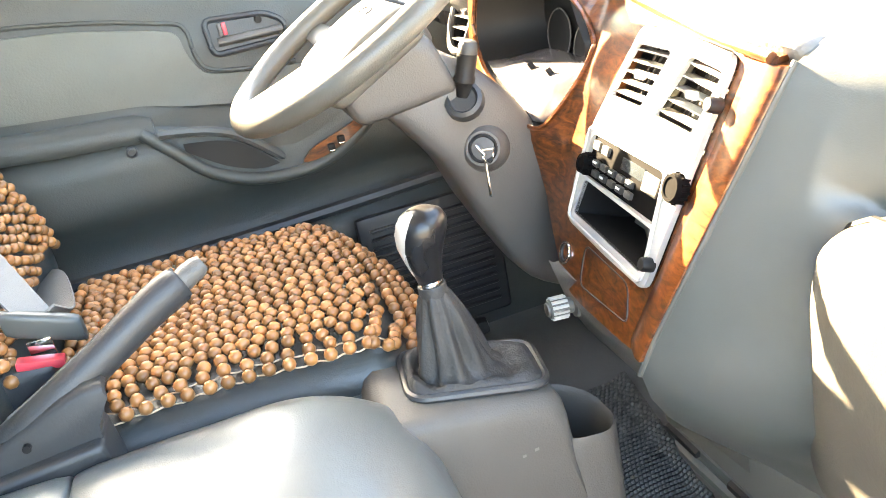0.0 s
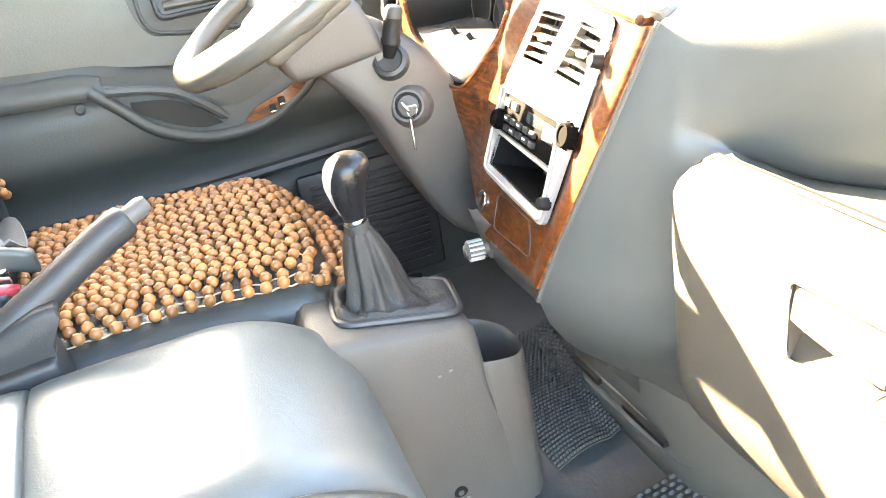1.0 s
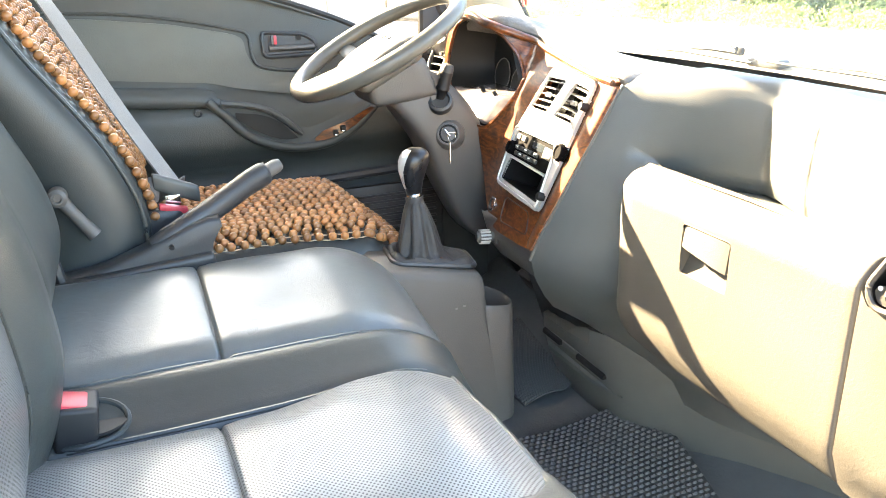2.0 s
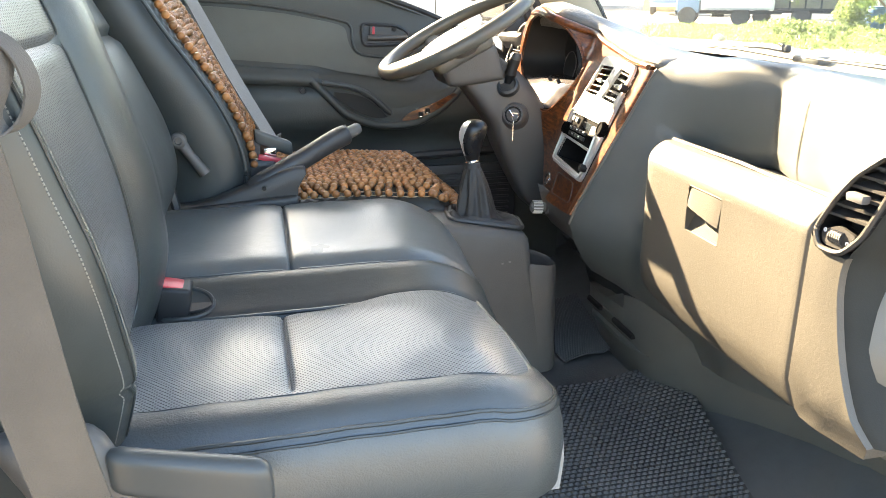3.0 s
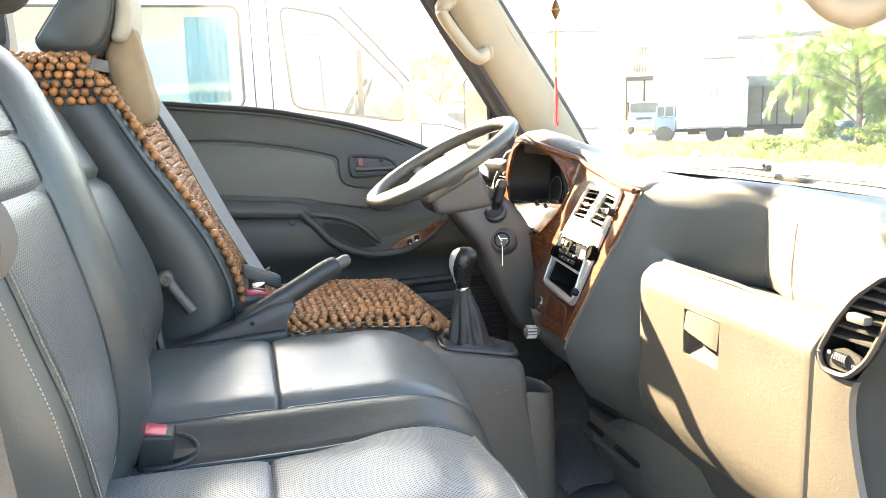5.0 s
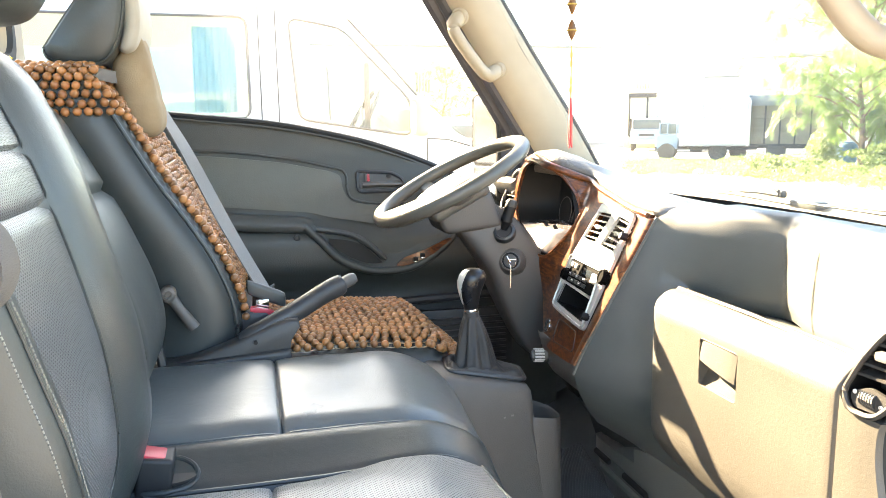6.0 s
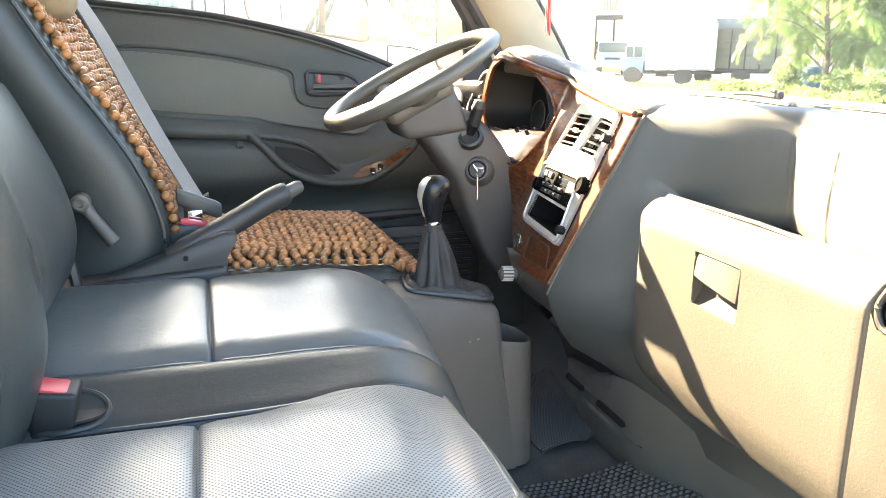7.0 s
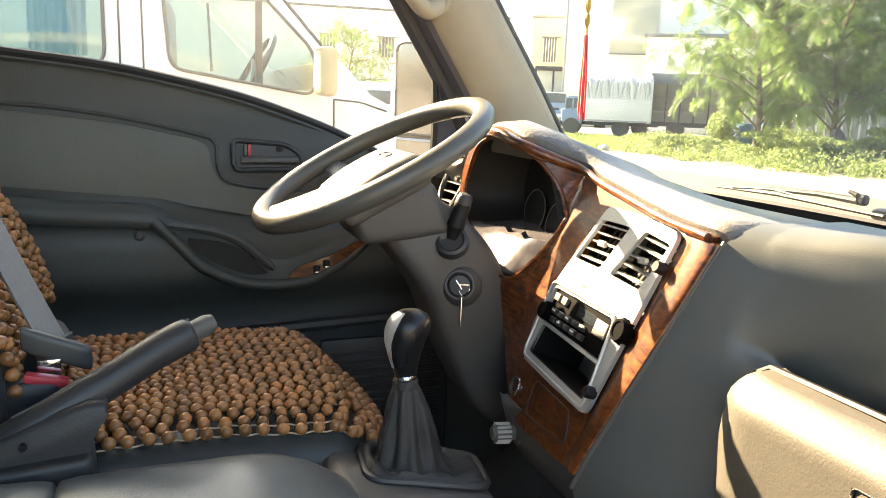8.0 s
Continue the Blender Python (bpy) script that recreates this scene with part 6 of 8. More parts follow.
            ring.append((lerp(0.240, 0.2325, (z - 0.79) / 0.1) + rx * f * math.cos(an), cy + ry * f * math.sin(an), z))
        rings.append(ring)
    bm = B()
    loft(bm, rings, caps=False)
    part("gear_boot", bm, M_boot, c, "creased black leatherette gear boot", sharp=70)
    g = thing("gear_lever", (0.233, 0.692, 0.885), "gear lever with a glossy black knob and chrome collar", "gear lever")
    part("boot_neck", lathe(B(), [(0.0135, -0.014), (0.016, -0.010), (0.0155, 0.010), (0.0145, 0.012), (0.012, 0.012)], axis_m((0.2325, 0.692, 0.886), (-0.06, 0, 1)), 16), M_boot, g, "gathered leatherette neck")
    part("collar", lathe(B(), [(0.0125, -0.001), (0.0135, 0.001), (0.0135, 0.004), (0.0125, 0.006)], axis_m((0.232, 0.692, 0.898), (-0.06, 0, 1)), 18), M_chrome, g, "thin chrome collar")

    def knob(p):
        t = (p.z - 0.90) / 0.082
        lean = -0.006 * t + 0.010 * smooth01(0.4, 1.0, t)
        return (p.x + lean, p.y, p.z)
    bm = B()
    prof = [(0.0125, 0.0), (0.0145, 0.012), (0.0185, 0.028), (0.0232, 0.045), (0.0255, 0.058), (0.0245, 0.068), (0.020, 0.076), (0.0125, 0.0805), (0.004, 0.082)]
    rings = [[V(knob(V((0.232 + r * 1.06 * math.cos(k * math.tau / 24), 0.692 + r * 0.94 * math.sin(k * math.tau / 24), 0.901 + h)))) for k in range(24)] for r, h in prof]
    loft(bm, rings)
    kn = part("knob", bm, M_gloss, g, "glossy black pear-shaped knob", sharp=80)
    bm = B()
    rings = []
    for r, h in prof[1:-1]:
        rings.append([V(knob(V((0.232 + (r * 1.06 + 0.0008) * math.cos(an), 0.692 + (r * 0.94 + 0.0008) * math.sin(an), 0.901 + h)))) for an in [radians(lerp(158, lerp(196, 226, h / 0.08), k / 8)) for k in range(9)]])
    loft(bm, rings, closed=False, caps=False)
    part("knob_inlay", bm, M_silver, kn, "silver inlay on the knob's back", sharp=80)


def build_handbrake():
    h = thing("handbrake", (-0.15, 0.70, 0.80), "dark grey plastic-covered handbrake lever between the seats", "handbrake")
    bm = B()
    prof = [(-0.36, 0.80), (-0.34, 0.838), (-0.27, 0.852), (-0.22, 0.870), (-0.175, 0.888), (-0.14, 0.902), (-0.115, 0.909), (-0.098, 0.908), (-0.096, 0.902), (-0.104, 0.890), (-0.112, 0.876), (-0.115, 0.855), (-0.115, 0.80)]
    rings = []
    for y, s in ((0.684, 0.008), (0.687, 0.002), (0.692, 0.0), (0.720, 0.0), (0.725, 0.002), (0.728, 0.008)):
        rings.append([(x, y, z - s) for x, z in prof])
    loft(bm, rings)
    bmesh.ops.recalc_face_normals(bm, faces=bm.faces[:])
    part("shroud", bm, M_dark, h, "dark plastic shroud", sharp=45)
    part("shroud_foot", box(B(), (-0.235, 0.702, 0.81), (0.25, 0.066, 0.075), 0.008, 3, Matrix.Rotation(radians(-4), 4, 'Y')), M_dark, h)
    bm = B()
    pts = sample([(-0.20, 0.703, 0.868), (-0.155, 0.707, 0.889), (-0.10, 0.722, 0.914), (-0.04, 0.745, 0.942), (-0.006, 0.757, 0.954)], 22)
    rad = [0.014, 0.015, 0.016, 0.0165, 0.017, 0.0172, 0.0174, 0.0175, 0.018, 0.0178, 0.0176, 0.0175, 0.0175, 0.0175, 0.0176, 0.0178, 0.018, 0.0182, 0.0183, 0.0182, 0.0175, 0.015]
    tube(bm, pts, rad, 14, flat=1.12)
    lev = part("lever", bm, M_dark, h, "dark grip", sharp=60)
    part("button", tube(B(), [(-0.008, 0.756, 0.954), (0.012, 0.763, 0.9615), (0.019, 0.765, 0.964)], [0.0125, 0.0122, 0.009], 12), M_grey, lev, "grey release button")
    part("seam", tube(B(), [p + V((0, 0, 0.0205 - 0.00012 * k)) for k, p in enumerate(pts)][2:21], 0.002, 5), M_grey, lev, "worn pale seam")
    part("screw", lathe(B(), [(0.004, -0.003), (0.004, 0.002), (0.002, 0.002)], axis_m((-0.175, 0.6785, 0.872), (0, -1, 0)), 10), M_black, h)
    part("cable", tube(B(), sample([(-0.12, 0.66, 0.83), (-0.08, 0.70, 0.815), (-0.04, 0.71, 0.80)], 8), 0.004, 6), M_black, h)


build_console()
build_handbrake()


# ---- steering ----
def build_steering():
    w = thing("steering_wheel", (0.262, 0.96, 1.13), "worn grey three-spoke steering wheel", "steering wheel")
    c = V((0.264, 0.960, 1.132))
    ux, uy = V((0.885, 0, 0.466)).normalized(), V((0, 1, 0))
    nz = ux.cross(uy).normalized()
    if nz.z < 0:
        nz = -nz
    R = 0.178
    bm = B()
    tube(bm, [c + ux * math.cos(k * math.tau / 64) * R + uy * math.sin(k * math.tau / 64) * R for k in range(64)], 0.0155, 14, loop=True, up=nz)
    rim = part("rim", bm, M_wheel, w, "smooth worn rim", sharp=80)
    # hub pad, dished below the rim
    bm = B()

    def hub(p):
        q = c - nz * 0.030 + ux * p.x + uy * p.y + nz * (p.z + 0.012 * (1 - (p.x / 0.09) ** 2) * (1 if p.z > 0 else 0))
        return q
    soft(bm, (-0.016, 0, -0.004), (0.072, 0.080, 0.022), 0.018, 14, hub)
    hb = part("hub_pad", bm, M_wheellite, w, "pale grey hub pad", sharp=60)
    bm = B()
    loop = [hub(V((0.022 + 0.009 * math.cos(k * math.tau / 20), 0.018 * math.sin(k * math.tau / 20), 0.0185))) for k in range(20)]
    tube(bm, loop, 0.0014, 5, loop=True)
    tube(bm, [hub(V((0.022, 0.017 * s, 0.0185))) for s in (-1, 0, 1)], 0.0012, 5)
    part("emblem", bm, M_dark, hb, "thin oval emblem outline")
    for ang, wide in ((100, 0.8), (172, 1.9), (262, 1.0)):
        a = radians(ang)
        d = ux * math.cos(a) + uy * math.sin(a)
        sd = ux * -math.sin(a) + uy * math.cos(a)
        bm = B()
        rings = []
        for t in (0.0, 0.25, 0.5, 0.75, 1.0):
            p = c + d * lerp(0.055, R - 0.004, t) - nz * lerp(0.022 if ang == 172 else 0.036 if ang > 150 else 0.050, 0.002 if ang > 150 else 0.007, t ** 1.2)
            wd, th = lerp(0.034, 0.020, t) * wide, lerp(0.014, 0.009, t) * (1 if ang > 150 else 0.6)
            rings.append([p + sd * wd * math.cos(k * math.tau / 12) + nz * th * math.sin(k * math.tau / 12) for k in range(12)])
        loft(bm, rings)
        part("spoke", bm, M_wheellite, w, "pale grey spoke", sharp=60)
    s = thing("steering_column", (0.36, 0.94, 0.95), "grey-brown plastic steering column shroud", "steering column")
    bm = B()
    rings = []
    # from the hub down and forward
    line = [(0.285, 1.075, 0.045, 0.045), (0.31, 1.05, 0.050, 0.05), (0.35, 1.015, 0.060, 0.060), (0.39, 0.965, 0.063, 0.064), (0.42, 0.90, 0.063, 0.068), (0.445, 0.83, 0.055, 0.06), (0.47, 0.77, 0.045, 0.05), (0.52, 0.73, 0.03, 0.04)]
    pts = sample([(x, 0, z) for x, z, a, b in line], 30)
    for k, p in enumerate(pts):
        u = k / 29 * (len(line) - 1)
        i = min(int(u), len(line) - 2)
        a = lerp(line[i][2], line[i + 1][2], u - i)
        b = lerp(line[i][3], line[i + 1][3], u - i)
        d = (pts[min(29, k + 1)] - pts[max(0, k - 1)]).normalized()
        nn = V((-d.z, 0, d.x))
        yc = 0.953 - 0.004 * smooth01(4, 16, k)
        rings.append([V((p.x, yc, p.z)) + V((0, 1, 0)) * a * math.copysign(abs(math.cos(q)) ** 0.36, math.cos(q)) + nn * b * math.copysign(abs(math.sin(q)) ** 0.42, math.sin(q)) for q in [j * math.tau / 40 for j in range(40)]])
    loft(bm, rings)
    bmesh.ops.recalc_face_normals(bm, faces=bm.faces[:])
    sh = part("shroud", bm, M_column, s, sharp=60)
    # upper cowl below the wheel
    bm = B()
    soft(bm, (0.292, 0.955, 1.066), (0.068, 0.066, 0.040), 0.014, 10, lambda p: (p.x - 0.4 * (p.z - 1.05), p.y, p.z + 0.1 * (p.x - 0.30)))
    part("upper_cowl", bm, M_column, s, sharp=60)
    # ignition lock with key
    kp, kd = V((0.380, 0.884, 0.957)), V((-0.42, -0.87, 0.26)).normalized()
    lk = part("ignition_lock", lathe(B(), [(0.034, -0.03), (0.031, -0.006), (0.027, 0.004), (0.022, 0.009), (0.019, 0.009), (0.0185, 0.005), (0.015, 0.005), (0.0145, 0.008), (0.003, 0.0085)], axis_m(kp, kd), 26), M_column, s, "ringed ignition lock")
    part("lock_ring", tube(B(), [axis_m(kp + kd * 0.0075, kd) @ V((0.0165 * math.cos(j * math.tau / 24), 0.0165 * math.sin(j * math.tau / 24), 0)) for j in range(24)], 0.0022, 6, loop=True), M_black, lk, "black ring round the lock")
    part("lock_face", lathe(B(), [(0.0145, 0.004), (0.0145, 0.0078), (0.002, 0.0082)], axis_m(kp, kd), 20), M_grey, lk, "dark lock face")
    bm = B()
    km = axis_m(kp + kd * 0.02, kd)
    box(bm, kp + kd * 0.018, (0.002, 0.011, 0.022), 0.0008, 1, km.to_3x3().to_4x4() @ Matrix.Rotation(radians(35), 4, "Z"))
    box(bm, kp + kd * 0.033, (0.0035, 0.018, 0.014), 0.0012, 1, km.to_3x3().to_4x4() @ Matrix.Rotation(radians(35), 4, "Z"))
    part("key", bm, M_chrome, lk, "steel key")
    k0 = kp + kd * 0.04
    part("key_ring", tube(B(), [k0 + V((0.001 * j, 0.009 * math.sin(j * math.tau / 16), -0.009 + 0.009 * math.cos(j * math.tau / 16))) for j in range(16)], 0.0008, 5, loop=True), M_chrome, lk)
    part("key_tag", box(B(), k0 + V((0.004, 0.0, -0.040)), (0.002, 0.007, 0.045), 0.001), M_chrome, lk, "hanging spare key")
    # stalks
    for p0, p1, q0, nm in (((0.367, 0.893, 1.026), (0.380, 0.886, 1.078), (0.384, 0.884, 1.093), "right"), ((0.35, 1.0, 1.05), (0.36, 1.05, 1.09), (0.363, 1.06, 1.095), "left")):
        st = part("stalk", tube(B(), [p0, lerp(V(p0), V(p1), 0.30), lerp(V(p0), V(p1), 0.36), lerp(V(p0), V(p1), 0.46), lerp(V(p0), V(p1), 0.50), p1], [0.0085, 0.0105, 0.0135, 0.0135, 0.0120, 0.0128], 14), M_black, s, "black control stalk")
        part("stalk_end", tube(B(), [p1, lerp(V(p1), V(q0), 0.6), lerp(V(p1), V(q0), 0.9), q0], [0.0124, 0.0120, 0.0095, 0.005], 14), M_bezel, st, "dark rounded tip")
        if nm == "right":
            part("stalk_collar", lathe(B(), [(0.026, -0.010), (0.024, 0.002), (0.019, 0.005), (0.016, 0.001), (0.008, 0.0)], axis_m(V(p0) + V((-0.002, -0.006, -0.002)), V((-0.35, -0.70, 0.55))), 22), M_dark, s, "dark oval stalk collar")
    part("switch_dial", lathe(B(), [(0.022, -0.01), (0.022, 0.008), (0.018, 0.011), (0.004, 0.011)], axis_m((0.345, 0.985, 1.092), (-0.4, -0.2, 1)), 18), M_wheellite, s, "pale round switch cover")
    # foot pedals in the dark
    for y, x in ((0.93, 0.60), (1.08, 0.62)):
        pd = thing("foot_pedal", (x, y, 0.58), "black rubber-faced foot pedal under the column", "pedal", "foot pedals")
        part("pad", box(B(), (x, y, 0.58), (0.015, 0.06, 0.05), 0.005, 2, Matrix.Rotation(radians(-35), 4, "Y")), M_rubberblk, pd)
        part("arm", tube(B(), [(x + 0.01, y, 0.58), (x + 0.06, y, 0.66), (x + 0.07, y, 0.76)], 0.007, 6), M_black, pd)


build_steering()

# ---- driver's door ----
BELT = [(-0.60, 1.292), (-0.42, 1.286), (-0.26, 1.272), (-0.09, 1.254), (0.10, 1.216), (0.20, 1.186), (0.306, 1.146), (0.42, 1.09), (0.52, 1.03), (0.60, 0.96)]


def door_y(x, z):
    """How far out the door's lining stands: a deep upper part and a pocket swelling inwards lower down."""
    return 1.335 - 0.025 * smooth01(1.20, 1.10, z) - 0.045 * smooth01(1.03, 0.96, z) + 0.045 * smooth01(0.90, 0.82, z) - 0.03 * smooth01(0.80, 0.74, z)


def build_door():
    d = thing("driver_door", (0.0, 1.33, 0.5), "grey plastic-lined driver's door with its window up", "door")
    bm = B()

    def f(u, v):
        x = lerp(-0.60, 0.66, u)
        z = lerp(0.46, curve_table(BELT, x) - 0.004, v)
        return V((x, door_y(x, z), z))
    sheet(bm, f, 44, 44, (0, 0.05, 0))
    lin = part("lining", bm, M_door, d, "dark grey moulded lining", sharp=60)
    bm = B()
    tube(bm, [(lerp(-0.60, 0.6, k / 40), 1.338, curve_table(BELT, lerp(-0.60, 0.6, k / 40)) + 0.004) for k in range(41)], 0.008, 8)
    part("window_seal", bm, M_rubberblk, d, "black rubber window seal")
    bm = B()
    tube(bm, [(lerp(-0.60, 0.6, k / 40), 1.328, curve_table(BELT, lerp(-0.60, 0.6, k / 40)) - 0.006) for k in range(41)], 0.004, 6)
    part("belt_trim", bm, M_door, d)
    # lighter vinyl insert
    bm = B()
    out = [(-0.60, 1.185), (-0.26, 1.181), (-0.09, 1.163), (0.035, 1.138), (0.062, 1.128), (0.066, 1.09), (0.085, 1.058), (0.14, 1.048), (0.24, 1.04), (0.28, 1.02), (0.22, 0.99), (0.12, 1.005), (0.03, 1.02), (-0.02, 1.034), (-0.27, 1.058), (-0.60, 1.07)]
    plate(bm, rounded_loop(out, 0.02, 4), lambda a, b, dd: (a, door_y(a, b) + 0.004 - dd, b), 0.012, cuts=3)
    part("insert", bm, M_doorlite, d, "lighter grey vinyl insert", sharp=50)
    # step line above the insert
    bm = B()
    tube(bm, [(p.x, door_y(p.x, p.y) - 0.002, p.y) for p in sample([(-0.60, 1.196, 0), (-0.26, 1.192, 0), (-0.09, 1.174, 0), (0.04, 1.147, 0), (0.074, 1.132, 0), (0.078, 1.09, 0), (0.094, 1.064, 0), (0.15, 1.052, 0), (0.23, 1.046, 0)], 50)], 0.0035, 8)
    part("moulding", bm, M_door, d)
    # inside handle in its bezel
    hole = [(0.104, 1.137), (0.20, 1.130), (0.228, 1.112), (0.226, 1.085), (0.106, 1.083)]
    lp = rounded_loop(hole, 0.014, 5)
    bm = B()
    for r, sc in ((0.005, 1.0),):
        tube(bm, [(lerp(0.165, a, sc), door_y(a, b) - 0.006, lerp(1.109, b, sc)) for a, b in lp], r, 8, loop=True)
    bz = part("handle_bezel", bm, M_dark, d, "dark ringed handle bezel")
    bm = B()
    plate(bm, lp, lambda a, b, dd: (a, door_y(a, b) - 0.004 - dd, b), 0.002)
    part("handle_cup", bm, M_dark, bz)
    bm = B()
    sheet(bm, lambda u, v: (lerp(0.118, 0.222, u), door_y(0.16, 1.1) - 0.008 - 0.008 * math.sin(math.pi * v), lerp(1.094, 1.108, v)), 8, 5, (0, 0.004, 0))
    part("handle_lever", bm, M_grey, bz, "grey pull lever")
    part("lock_slider", box(B(), (0.133, door_y(0.13, 1.12) - 0.010, 1.120), (0.007, 0.008, 0.020), 0.002), M_red, bz, "red lock marker")
    part("lock_tab", box(B(), (0.126, door_y(0.13, 1.12) - 0.010, 1.120), (0.006, 0.010, 0.020), 0.002), M_grey, bz)
    part("screw", lathe(B(), [(0.006, -0.004), (0.006, 0.002), (0.002, 0.002)], axis_m((0.188, door_y(0.19, 1.12) - 0.006, 1.122), (0, -1, 0)), 10), M_black, bz)
    # armrest ledge and pull pocket
    bm = B()
    rings = []
    for k in range(25):
        x = lerp(-0.60, -0.015, k / 24)
        z = lerp(1.062, 1.020, smooth01(-0.6, 0.0, x)) - 0.012 * smooth01(-0.05, -0.015, x)
        y = 1.29
        rings.append([(x, y, z + 0.008), (x, y - 0.014, z + 0.004), (x, y - 0.024, z - 0.010), (x, y - 0.026, z - 0.026), (x, y - 0.020, z - 0.034), (x, y + 0.01, z - 0.034)])
    loft(bm, rings)
    bmesh.ops.recalc_face_normals(bm, faces=bm.faces[:])
    part("armrest", bm, M_door, d, "grey ledge", sharp=50)
    bm = B()
    line = sample([(-0.035, 1.262, 1.000), (0.0, 1.256, 0.965), (0.05, 1.250, 0.915), (0.13, 1.246, 0.884), (0.22, 1.244, 0.884), (0.29, 1.246, 0.915), (0.335, 1.252, 0.950), (0.37, 1.262, 0.985)], 40)
    tube(bm, line, 0.009, 8, flat=1.2)
    part("pocket_rim", bm, M_door, d, "grey rim of the door pull", sharp=60)
    bm = B()
    up = sample([(-0.035, 1.275, 1.01), (0.0, 1.277, 1.0), (0.06, 1.275, 0.985), (0.12, 1.27, 0.955), (0.17, 1.265, 0.925), (0.22, 1.265, 0.93), (0.30, 1.265, 0.965), (0.37, 1.27, 0.99)], 40)
    loft(bm, [line, [lerp(a, b, 0.5) + V((0, 0.006, 0)) for a, b in zip(line, up)], up], closed=False, caps=False)
    part("pocket_face", bm, M_door, d, sharp=60)
    bm = B()
    tube(bm, sample([(-0.01, 1.248, 0.996), (0.06, 1.243, 0.984), (0.11, 1.240, 0.962), (0.165, 1.238, 0.912)], 20), [0.008] * 18 + [0.007, 0.004], 8)
    part("pull_bar", bm, M_bluegrey, d, "blue-grey pull grip")
    bm = B()
    loft(bm, [[p + V((0, -0.001, 0.004)) for p in sample([(0.02, 1.252, 0.955), (0.07, 1.246, 0.92), (0.12, 1.244, 0.90), (0.155, 1.243, 0.90)], 12)], [p for p in sample([(0.02, 1.250, 0.972), (0.08, 1.248, 0.962), (0.12, 1.246, 0.94), (0.155, 1.244, 0.905)], 12)]], closed=False, caps=False)
    part("pull_hollow", bm, M_black, d, "dark hollow behind the grip")
    # wood switch plate
    bm = B()
    lp = rounded_loop([(0.190, 0.893), (0.215, 0.915), (0.275, 0.935), (0.335, 0.962), (0.345, 0.955), (0.31, 0.922), (0.27, 0.900), (0.22, 0.888)], 0.01, 4)
    plate(bm, lp, lambda a, b, dd: (a, 1.250 - 0.02 * math.sin(math.pi * (a - 0.19) / 0.16) * 0.4 - dd, b), 0.004)
    sw = part("switch_plate", bm, M_wood, d, "wood-look switch plate")
    for k in range(2):
        part("switch", box(B(), (0.243 + 0.018 * k, 1.236, 0.908 + 0.009 * k), (0.012, 0.012, 0.014), 0.003), M_black, sw, "black window switch")
        part("switch_edge", box(B(), (0.243 + 0.018 * k, 1.2292, 0.904 + 0.009 * k), (0.010, 0.002, 0.003), 0.0005), M_chrome, sw)
    part("lining_screw", lathe(B(), [(0.009, -0.004), (0.009, 0.003), (0.006, 0.004), (0.005, 0.001), (0.002, 0.001)], axis_m((-0.058, door_y(-0.058, 0.975) - 0.002, 0.975), (0, -1, 0)), 14), M_dark, d, "dark screw cap")
    # lower trim line and sill
    bm = B()
    tube(bm, sample([(-0.55, 1.262, 0.80), (-0.2, 1.262, 0.79), (0.1, 1.262, 0.79), (0.5, 1.27, 0.80)], 20), 0.012, 8)
    part("lower_moulding", bm, M_dark, d)
    # window glass and frame
    bm = B()
    sheet(bm, lambda u, v: (lerp(-0.50, 0.66, u), 1.350 - 0.10 * v, lerp(curve_table(BELT, lerp(-0.5, 0.6, u)) - 0.03, 1.86, v)), 10, 6, (0, 0.004, 0))
    g = part("glass", bm, M_doorglass, d, "raised dusty window glass")
    g.visible_shadow = False
    bm = B()
    fr = sample([(0.60, 1.345, 0.98), (0.585, 1.335, 1.10), (0.52, 1.315, 1.235), (0.40, 1.285, 1.41), (0.28, 1.255, 1.585), (0.222, 1.24, 1.68), (0.15, 1.225, 1.78), (0.05, 1.21, 1.855), (-0.05, 1.205, 1.875), (-0.40, 1.205, 1.87)], 44)
    tube(bm, fr, 0.020, 8)
    part("window_frame", bm, M_frame, d, "dark window frame")
    bm = B()
    tube(bm, [(0.500, 1.335, 1.04), (0.498, 1.32, 1.18), (0.486, 1.30, 1.30)], 0.008, 6)
    part("quarter_post", bm, M_rubberblk, d, "black quarter-window post")
    bm = B()
    bm.faces.new([bm.verts.new(p) for p in ((0.502, 1.330, 1.04), (0.60, 1.335, 1.0), (0.575, 1.325, 1.13), (0.51, 1.305, 1.26), (0.49, 1.303, 1.28))])
    r = bmesh.ops.extrude_face_region(bm, geom=bm.faces[:])
    for v in [g2 for g2 in r["geom"] if isinstance(g2, bmesh.types.BMVert)]:
        v.co.y += 0.006
    bmesh.ops.recalc_face_normals(bm, faces=bm.faces[:])
    part("corner_cover", bm, M_frame, d, "dark triangular corner cover")
    bm = B()
    tube(bm, [(-0.435, 1.33, 1.27), (-0.43, 1.30, 1.45), (-0.42, 1.22, 1.87)], 0.018, 8)
    part("window_frame", bm, M_frame, d, "dark window frame")


